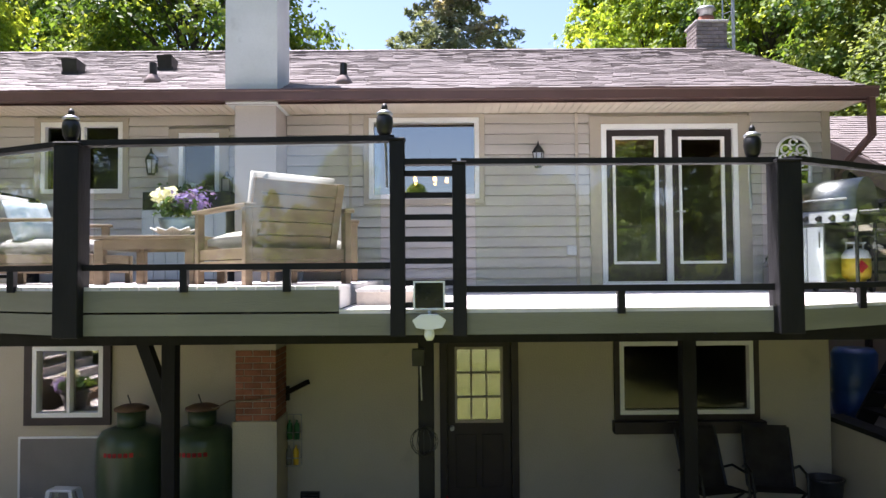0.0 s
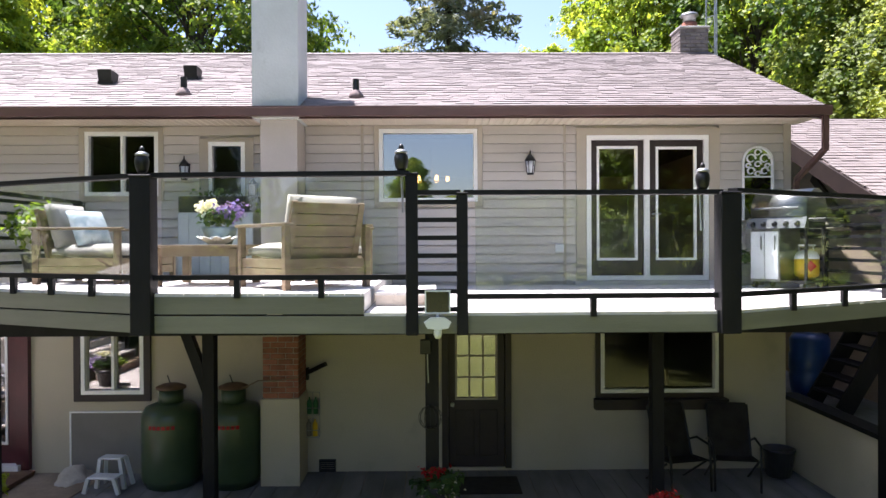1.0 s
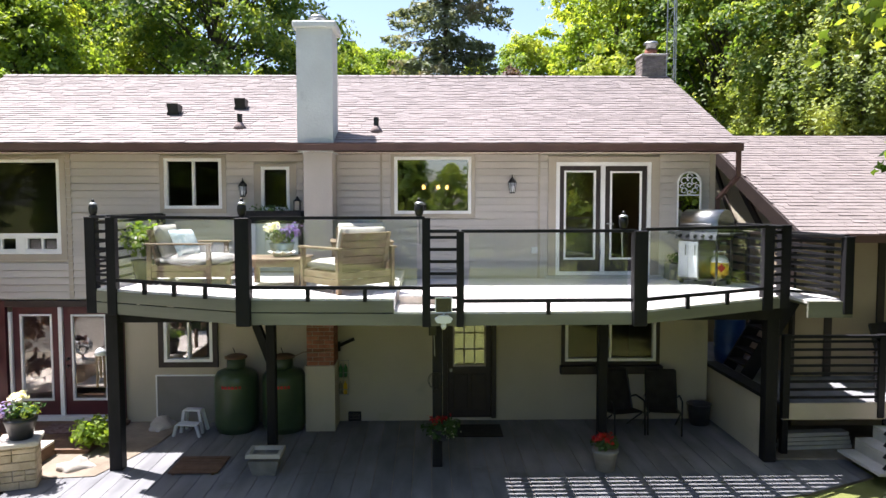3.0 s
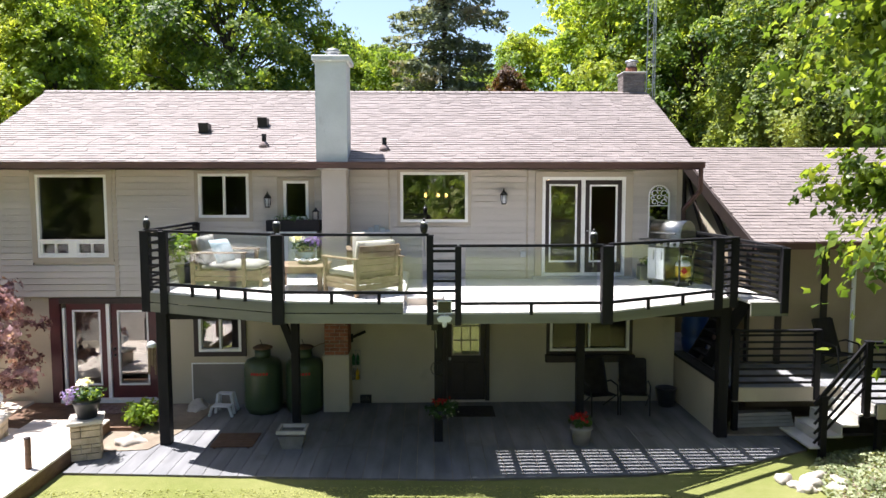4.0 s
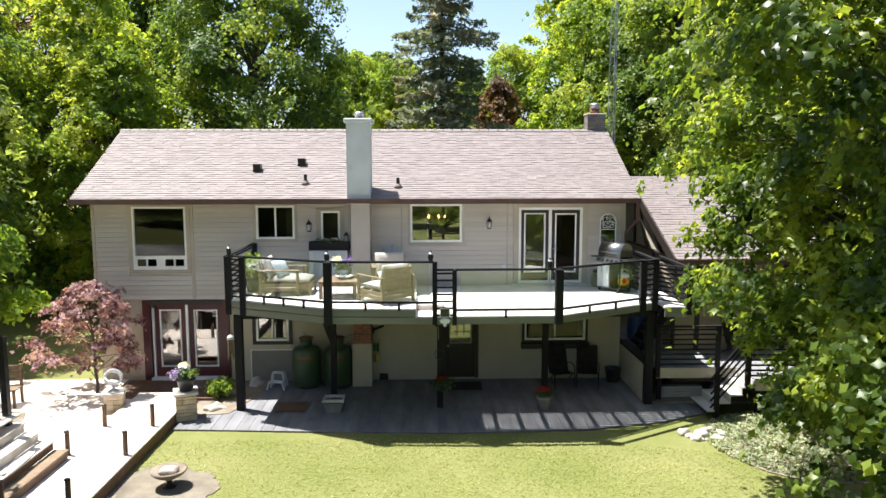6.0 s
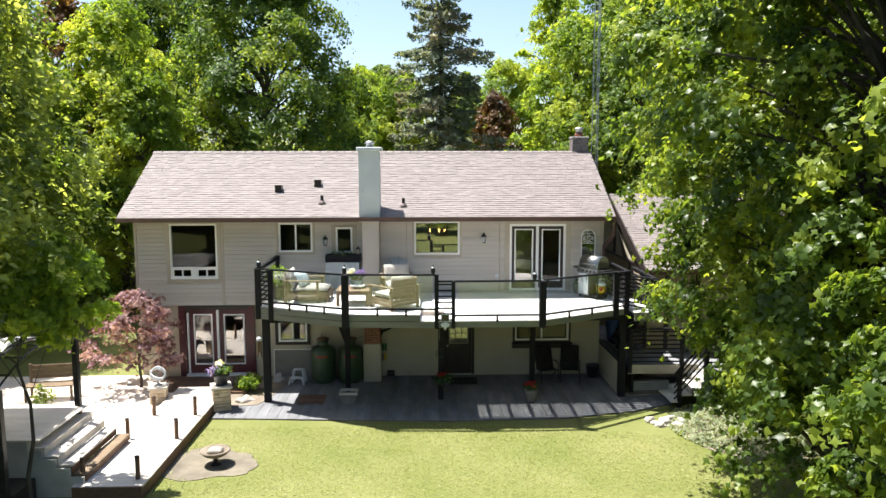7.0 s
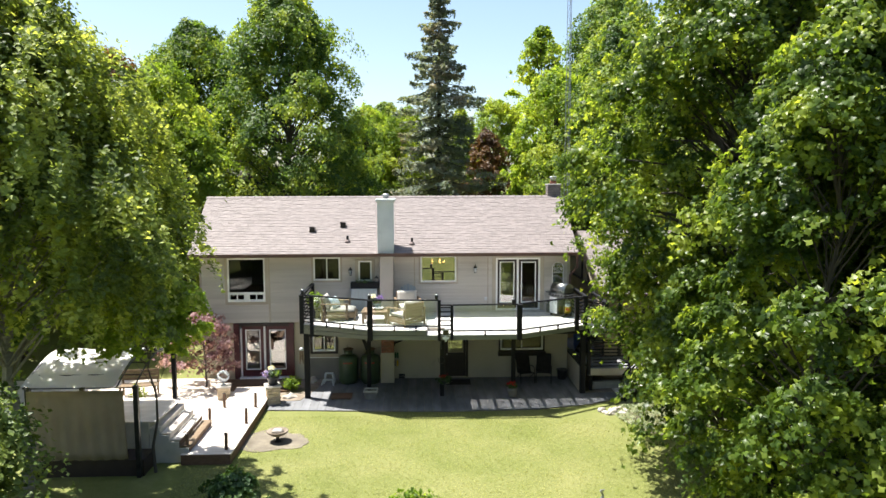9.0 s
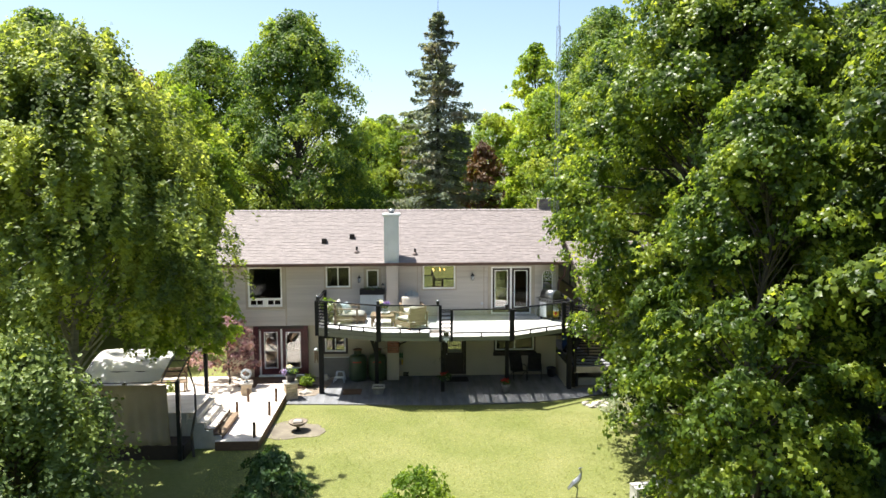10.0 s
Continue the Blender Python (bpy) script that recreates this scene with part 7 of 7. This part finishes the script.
big = put(broadleaf("maple_tree", "tall broad maple with sunlit green crown behind the house", 18.6, 5.5, WOODLEAF, 11, 100000, 0.18, 0.10, pads=170), -8.7, 25.0, 20)
lime = put(broadleaf("young_maple_tree", "bright lime-green young maple at the wood's edge", 14.0, 3.6, LIMELEAF, 12, 38000, 0.17, 0.15, pads=80), -14.5, 20.5, 0)
slim = put(broadleaf("poplar_tree", "slender pale-green tree in the distant wood", 17.0, 2.9, LIMELEAF, 13, 26000, 0.19, 0.2, pads=60), -4.0, 40.0, 0, 0.74)
dark = put(broadleaf("woodland_tree", "dense dark green woodland tree behind the house", 17.0, 4.9, WOODLEAF, 14, 66000, 0.18, 0.10, pads=110), 11.5, 24.5, 0)
copper = put(broadleaf("copper_beech_tree", "copper-brown leaved tree among the greens", 15.5, 3.6, COPPERLEAF, 15, 13000, 0.27, 0.15, pads=60), -19.5, 27.0, 0)
fir = put(spruce("spruce_tree", "tall grey-green spruce with drooping branches", 21.6, 6.2, 16, 46000), 0.7, 31.0, 0)
for t, x, y, a, s in ((big, -15.5, 30.0, 200, 0.95), (lime, -12.8, 19.0, 40, 0.78), (dark, -21.0, 20.0, 100, 1.0), (lime, 8.2, 27.0, 60, 1.05), (dark, 13.6, 20.5, 130, 0.95),
                      (lime, 5.6, 39.0, 150, 0.98), (slim, 3.0, 44.0, 70, 0.78), (slim, 9.5, 41.0, 10, 1.15), (big, 13.5, 33.0, 300, 1.1), (big, 21.0, 28.0, 30, 1.0), (dark, -26.0, 29.0, 250, 1.1),
                      (copper, 4.4, 35.5, 90, 0.72), (slim, -1.5, 47.0, 190, 0.80), (slim, -6.2, 37.0, 130, 0.70), (lime, -2.2, 37.0, 20, 0.90), (lime, -4.8, 39.0, 80, 0.95), (lime, -7.2, 33.0, 220, 0.66), (dark, -3.5, 44.0, 20, 0.80), (dark, 2.6, 39.0, 140, 0.66), (dark, 22.0, 14.0, 10, 1.0), (dark, -18.5, 13.0, 300, 0.95), (dark, -25.0, 7.0, 70, 1.1), (lime, 18.6, 15.0, 330, 0.95)):
    again(t, x, y, a, s)

# the large maple on the lawn's edge, the weeping birch, and low growth
maple = broadleaf("sugar_maple_tree", "massive green maple overhanging the lawn", 16.5, 5.0, MAPLELEAF, 21, 190000, 0.112, 0.13, "maple", pads=300, top=0.68, droop=0.22, flat=0.4, trunk_r=0.26, skirt=0.74, pad=0.19)
put(maple, 8.05, -0.6, 0)
# this maple wears the darker leaf that carries the shade at the right
m2 = broadleaf("roadside_maple_tree", "tall green maple shading the garden edge", 16.0, 5.3, SHADELEAF, 22, 110000, 0.14, 0.30, "maple", pads=230, top=0.7, droop=0.2, flat=0.4, trunk_r=0.24, skirt=0.8, pad=0.21)
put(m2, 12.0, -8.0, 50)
# more maples added at the right to block skylight and darken the crowns
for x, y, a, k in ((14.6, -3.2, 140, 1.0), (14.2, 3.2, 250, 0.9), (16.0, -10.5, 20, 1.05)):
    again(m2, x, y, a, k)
put(broadleaf("young_roadside_maple_tree", "young green maple with low sweeping branches", 11.0, 2.6, MAPLELEAF, 33, 62000, 0.105, 0.12, "maple", pads=120, top=0.62, droop=0.25, flat=0.4, trunk_r=0.11, pad=0.27), 6.6, -6.0, 0)
m3 = put(broadleaf("side_maple_tree", "leafy maple leaning over the side wing", 11.0, 2.6, MAPLELEAF, 23, 66000, 0.10, 0.05, "maple", pads=110, top=0.65, droop=0.2, flat=0.45, skirt=0.9), 10.2, 4.7, 0)
birch = broadleaf("weeping_birch_tree", "tall weeping birch with hanging pale leaves", 12.6, 3.9, BIRCHLEAF, 24, 140000, 0.125, 0.46, "oval", pads=160, top=0.52, bark=BIRCHBARK, droop=0.1, trunk_r=0.17, pad=0.20, hang=1.25)
put(birch, -10.4, -2.0, 0)
put(broadleaf("field_maple_tree", "small bright green maple leaning over the boardwalk", 5.6, 1.6, LIMELEAF, 35, 13000, 0.10, 0.66, "maple", pads=36, top=0.7, droop=0.1, flat=0.45, trunk_r=0.05, pad=0.30), -8.2, 0.55, 0)
b2 = put(broadleaf("weeping_willow_tree", "drooping pale-green willow at the garden edge", 5.6, 2.0, WILLOWLEAF, 25, 34000, 0.11, 0.30, "oval", pads=90, top=0.75, bark=BARK, droop=0.2, pad=0.22, hang=1.1), -9.5, -7.0, 0)
b3 = put(broadleaf("linden_tree", "dense green tree beyond the canopy", 14.0, 3.8, WOODLEAF, 26, 22000, 0.22, 0.10, pads=90), -18.0, 6.5, 0)
jap = broadleaf("japanese_maple_tree", "red-leaved Japanese maple in layered tiers", 3.1, 1.45, REDLEAF, 27, 5200, 0.085, 0.30, "maple", pads=34, top=0.7, droop=0.12, flat=0.16, trunk_r=0.05)
put(jap, -9.0, 7.95, 0)
bushy = put(broadleaf("lilac_bush", "rounded deep green lilac bush", 2.1, 1.15, SHRUBLEAF, 29, 7000, 0.10, 0.03, pads=46, trunk_r=0.04, category="bush"), -4.75, -4.6, 0)
limeb = put(broadleaf("spirea_bush", "low lime-green bush on the lawn", 1.45, 1.0, LIMELEAF, 30, 4200, 0.09, 0.03, pads=36, trunk_r=0.03, category="bush"), -1.15, -4.3, 0)
again(birch, 13.4, 18.6, 40, 1.0)
again(birch, 15.5, 26.0, 200, 1.15)
again(bushy, -10.6, -4.6, 60, 1.4)
# bushes added as dark fill for the deep shade under the maples
for x, y, a, s in ((8.6, -0.4, 20, 0.8), (10.6, 1.4, 140, 1.3), (9.4, -4.6, 250, 1.25), (11.6, -3.0, 70, 1.7), (8.4, -11.4, 310, 1.2), (9.0, -6.6, 190, 1.4), (8.0, -8.9, 100, 1.0), (11.5, -9.0, 30, 1.8)):
    again(bushy, x, y, a, s)
rng = np.random.default_rng(40)
n = 9000
ang, rad = rng.random(n) * 2 * math.pi, np.sqrt(rng.random(n))
cx, cy = 7.75 + 1.95 * rad * np.cos(ang), 4.45 + 1.95 * rad * np.sin(ang)
cz = LAWN_Z + 0.04 + 0.34 * rng.random(n) * (1 - rad ** 3) * (0.6 + 0.4 * np.sin(cx * 5) * np.cos(cy * 4))
COVERLEAF = leafy("cover_leaf", (0.15, 0.19, 0.10), (0.23, 0.27, 0.15), (0.36, 0.39, 0.25), 0.25, clump=3.0)
tagged(new("ground_cover", leaves_mesh("ground_cover", np.stack([cx, cy, cz], 1), np.tile([0, 0, 1.0], (n, 1)), 0.075, COVERLEAF, rng)), "silvery-green ground cover in the bed", "ground cover", kind="stuff")
# understorey along the wood's edge
n = 30000
cx = rng.random(n) * 70 - 35
cy = 17.5 + rng.random(n) * 14
keep = ~((cx > -10.5) & (cx < 6.5) & (cy < 20.5)) & ~((cx > 5.5) & (cx < 19) & (cy < 18))
cx, cy = cx[keep], cy[keep]
hz = (np.sin(cx * 0.9) * np.cos(cy * 0.7 + cx * 0.3) * 0.5 + 0.6) * 2.6 * rng.random(len(cx)) ** 0.6
tagged(new("undergrowth", leaves_mesh("undergrowth", np.stack([cx, cy, hz], 1), np.tile([0, -0.3, 0.9], (len(cx), 1)), 0.30, WOODLEAF, rng)), "dense undergrowth along the wood's edge", "undergrowth", kind="stuff")
# far woods all round
for k in range(34):
    a = 2 * math.pi * k / 34 + 0.05
    r = 46 + 9 * ((k * 7) % 5) / 4
    x, y = r * math.cos(a), 4 + r * math.sin(a)
    if abs(x) < 16 and y > 0:
        continue
    if y < -15 and abs(x) < 34:
        x, y = x * 1.5, y * 1.9
    low = 0.62 if y < -15 and abs(x) < 50 else 1.0
    again((big, dark, slim)[k % 3], x, y, 57 * k, low * (0.95 + 0.25 * ((k * 3) % 4) / 3))
# the low wood that closes the garden behind, mirrored in the panes
for k in range(16):
    again((dark, big)[k % 2], -28 + 3.7 * k, -31.0 - 2.2 * ((k * 5) % 3), 83 * k, 0.40 + 0.05 * ((k * 7) % 4))
# grass blades on the near lawn
n = 60000
gx = rng.random(n) * 15 - 7.4
gy = rng.random(n) * 10.5 - 5.2
inside = (gy < 5.0 - 0.03 * gx ** 2 * (gx > 0)) & ~((gx > 6.7) & (gy < 2.8)) & ~((gx < -6.2) & (gy > 0.95)) & (np.hypot((gx + 5.45) / 1.2, gy - 2.72) > 0.80 + 0.15 * np.sin(gx * 9 + gy * 7)) & (np.hypot(gx - 7.7, gy - 4.4) > 1.9)
gx, gy = gx[inside], gy[inside]
gz = np.array([ground_height(x, y) for x, y in zip(gx, gy)])
tagged(new("grass", leaves_mesh("grass", np.stack([gx, gy, gz + 0.018], 1), np.stack([rng.normal(size=len(gx)), rng.normal(size=len(gx)), 3.0 + 0 * gx], 1), 0.045, GRASSBLADE, rng, "needle")), "short sunlit lawn grass", "grass", kind="stuff")


# ---- pieces of walls, roofs and floors ----
def siding_boards():
    """Lapped boards round the openings of the upper wall."""
    holes = []
    for nm, (a, b, lo, hi) in UPPER.items():
        m = 0.13 if nm in ("window_3",) else 0.155 if nm == "door_1" else 0.11 if nm == "window_1" else 0.075
        holes.append((a - m, b + m, lo - m if nm != "door_1" else 2.0, hi + 0.06))
    holes.append((-2.38, -1.86, 2.0, 5.0))
    z, row, shared = 2.25, 0, {}
    while z < 4.91:
        top = min(z + 0.125, 4.92)
        for a, b, lo, hi in wall_cells(WX0 + 0.07, 5.06, z, top, [h for h in holes if h[2] < top - 0.03 and h[3] > z + 0.03]):
            if hi - lo < top - z - 0.01 or b - a < 0.05:
                continue
            key = (round(b - a, 3), round(hi - lo, 3))
            if key not in shared:
                bm = bmesh.new()
                v = [bm.verts.new((x, y, zz)) for x in (0, b - a) for y, zz in ((0.012, 0), (-0.029, 0), (-0.027, 0.010), (-0.003, hi - lo), (0.026, hi - lo))]
                for f in ((0, 1, 2, 3, 4), (9, 8, 7, 6, 5), (0, 5, 6, 1), (1, 6, 7, 2), (2, 7, 8, 3), (3, 8, 9, 4), (4, 9, 5, 0)):
                    bm.faces.new([v[i] for i in f])
                shared[key] = mesh_of("siding_board", bm, SIDING)
            ob = new("siding_board", shared[key])
            ob.location = (a, WY0, lo)
            ob.parent = wall_upper
        z, row = top + 0.008, row + 1


siding_boards()


def shingles(parent, x0, x1, y0, z0, y1, z1, exposure, width, keep, seed, offset=Vector((0, 0, 0)), flare=(0.0, 0.0)):
    """Overlapping shingle strips, course on course; the first ones are parts, the rest joined."""
    rng = random.Random(seed)
    run = Vector((0, y1 - y0, z1 - z0))
    length = run.length
    d = run.normalized()
    n = Vector((0, -d.z, d.y))
    shared, made = {}, 0
    rest = bmesh.new()
    rows = int(length / exposure) + 1
    low0, low1 = x0, x1
    for r in range(rows):
        x0, x1 = low0 - flare[0] * r / rows, low1 + flare[1] * r / rows
        s0 = r * exposure
        s1 = min(length + 0.02, s0 + exposure * 1.35)
        x = x0 - rng.random() * width
        while x < x1:
            a, b = max(x0, x), min(x1, x + width - 0.006)
            x += width
            if b - a < 0.04:
                continue
            th = 0.009 + 0.004 * rng.randrange(3)
            if made < keep:
                key = (round(b - a, 2), th)
                if key not in shared:
                    bm = bmesh.new()
                    v = [bm.verts.new(Vector((xx, 0, 0)) + d * s + n * h) for xx in (0, b - a) for s, h in ((0, -0.003), (0, th + 0.004), (s1 - s0, 0.004))]
                    for f in ((0, 1, 2), (5, 4, 3), (0, 3, 4, 1), (1, 4, 5, 2)):
                        bm.faces.new([v[i] for i in f])
                    shared[key] = mesh_of("shingle", bm, SHINGLE)
                ob = new("shingle", shared[key])
                ob.location = Vector((a, y0, z0)) + d * s0 - offset
                ob.parent = parent
                made += 1
            else:
                o = Vector((0, y0, z0)) - offset
                v = [rest.verts.new(o + Vector((xx, 0, 0)) + d * s + n * h) for xx in (a, b) for s, h in ((s0, -0.003), (s0, th + 0.004), (s1, 0.004))]
                for f in ((0, 1, 2), (5, 4, 3), (0, 3, 4, 1), (1, 4, 5, 2)):
                    rest.faces.new([v[i] for i in f])
    ob = part("shingle_course", rest, SHINGLE_REST, parent)
    tagged(ob, kind="stuff")


SHINGLE_REST = surface("asphalt_shingle_far", (0.165, 0.138, 0.131), (0.208, 0.177, 0.168), 5.0, 0.66, bump=0.6, fine=130, spread=0.15, island=True, spec=0.5)
shingles(roof, ROOF["x0"], ROOF["x1"], 8.50, roof_z(8.50), RIDGE_Y, ROOF["z1"], 0.143, 0.26, 300, 1, flare=(PROW_W, PROW_E))
shingles(wing_roof, 6.20, 18.5, 8.0, 3.46, 12.55, 5.56, 0.143, 0.26, 200, 2, Vector(wing.location))
bm = bmesh.new()
k = ROOF["x0"] - PROW_W
while k < ROOF["x1"] + PROW_E - 0.3:
    for s in (-1, 1):
        v = [bm.verts.new((x, RIDGE_Y + s * y, ROOF["z1"] + z)) for x in (k, k + 0.34) for y, z in ((0, 0.034), (0.15, -0.028), (0.15, -0.04))]
        for f in ((0, 1, 4, 3), (1, 2, 5, 4)):
            bm.faces.new([v[i] for i in f])
    k += 0.30
tagged(part("ridge_caps", bm, SHINGLE_REST, roof), kind="stuff")

planks(deck, LEFT, 0, -5.05, SPLIT, 0.142, 0.007, RAISED_Z - 0.03, RAISED_Z, DECKBOARD)
planks(deck, RIGHT, 1, 5.0, 9.22, 0.142, 0.007, DECK_Z - 0.03, DECK_Z, DECKBOARD, wide=(5.82, 6.72, 0.040))
planks(patio, PATIO_OUT, 0, -6.22, 6.5, 0.29, 0.010, PATIO_Z - 0.03, PATIO_Z, PATIOBOARD)
planks(boardwalk, [(-7.70, 1.06), (-6.28, 1.06), (-6.28, 7.55), (-7.70, 7.55)], 1, 1.06, 7.55, 0.142, 0.007, WALK_Z - 0.035, WALK_Z, WALKBOARD)
planks(door_deck, [(-8.57, 7.56), (-5.73, 7.56), (-5.73, 9.18), (-8.57, 9.18)], 1, 7.56, 9.18, 0.142, 0.007, -0.05, -0.015, OLDWOOD)


def bricks(parent, x0, x1, y0, y1, z0, z1, material, faces="front left right", offset=Vector((0, 0, 0))):
    """Bricks in running bond round a shaft."""
    h, l, j = 0.067, 0.20, 0.010
    rows = int((z1 - z0) / (h + j))
    shared = {}
    for r in range(rows):
        z = z0 + r * (h + j) + j / 2
        for side in faces.split():
            a, b = (x0, x1) if side == "front" else (y0, y1)
            s = a - (0.105 if r % 2 else 0.0)
            while s < b - 0.02:
                p, q = max(a, s), min(b, s + l)
                s += l + j
                if q - p < 0.03:
                    continue
                key = (side, round(q - p, 3))
                if key not in shared:
                    bm = bmesh.new()
                    if side == "front":
                        box(bm, 0, q - p, -0.008, 0.03, 0, h, 0.004)
                    elif side == "left":
                        box(bm, -0.008, 0.03, 0, q - p, 0, h, 0.004)
                    else:
                        box(bm, -0.03, 0.008, 0, q - p, 0, h, 0.004)
                    shared[key] = mesh_of("brick", bm, material)
                ob = new("brick", shared[key])
                at = Vector((p, y0, z)) if side == "front" else Vector((x0 if side == "left" else x1, p, z))
                ob.location = at - offset
                ob.parent = parent


bricks(brick_shaft, -2.36, -1.88, 8.70, 9.26, 1.095, 1.95, BRICK, "front right", Vector(chimney.location))
bricks(stack2, 5.03, 5.61, 13.45, 13.99, 6.96, 7.58, GREYBRICK, "front left", Vector(chimney2.location))
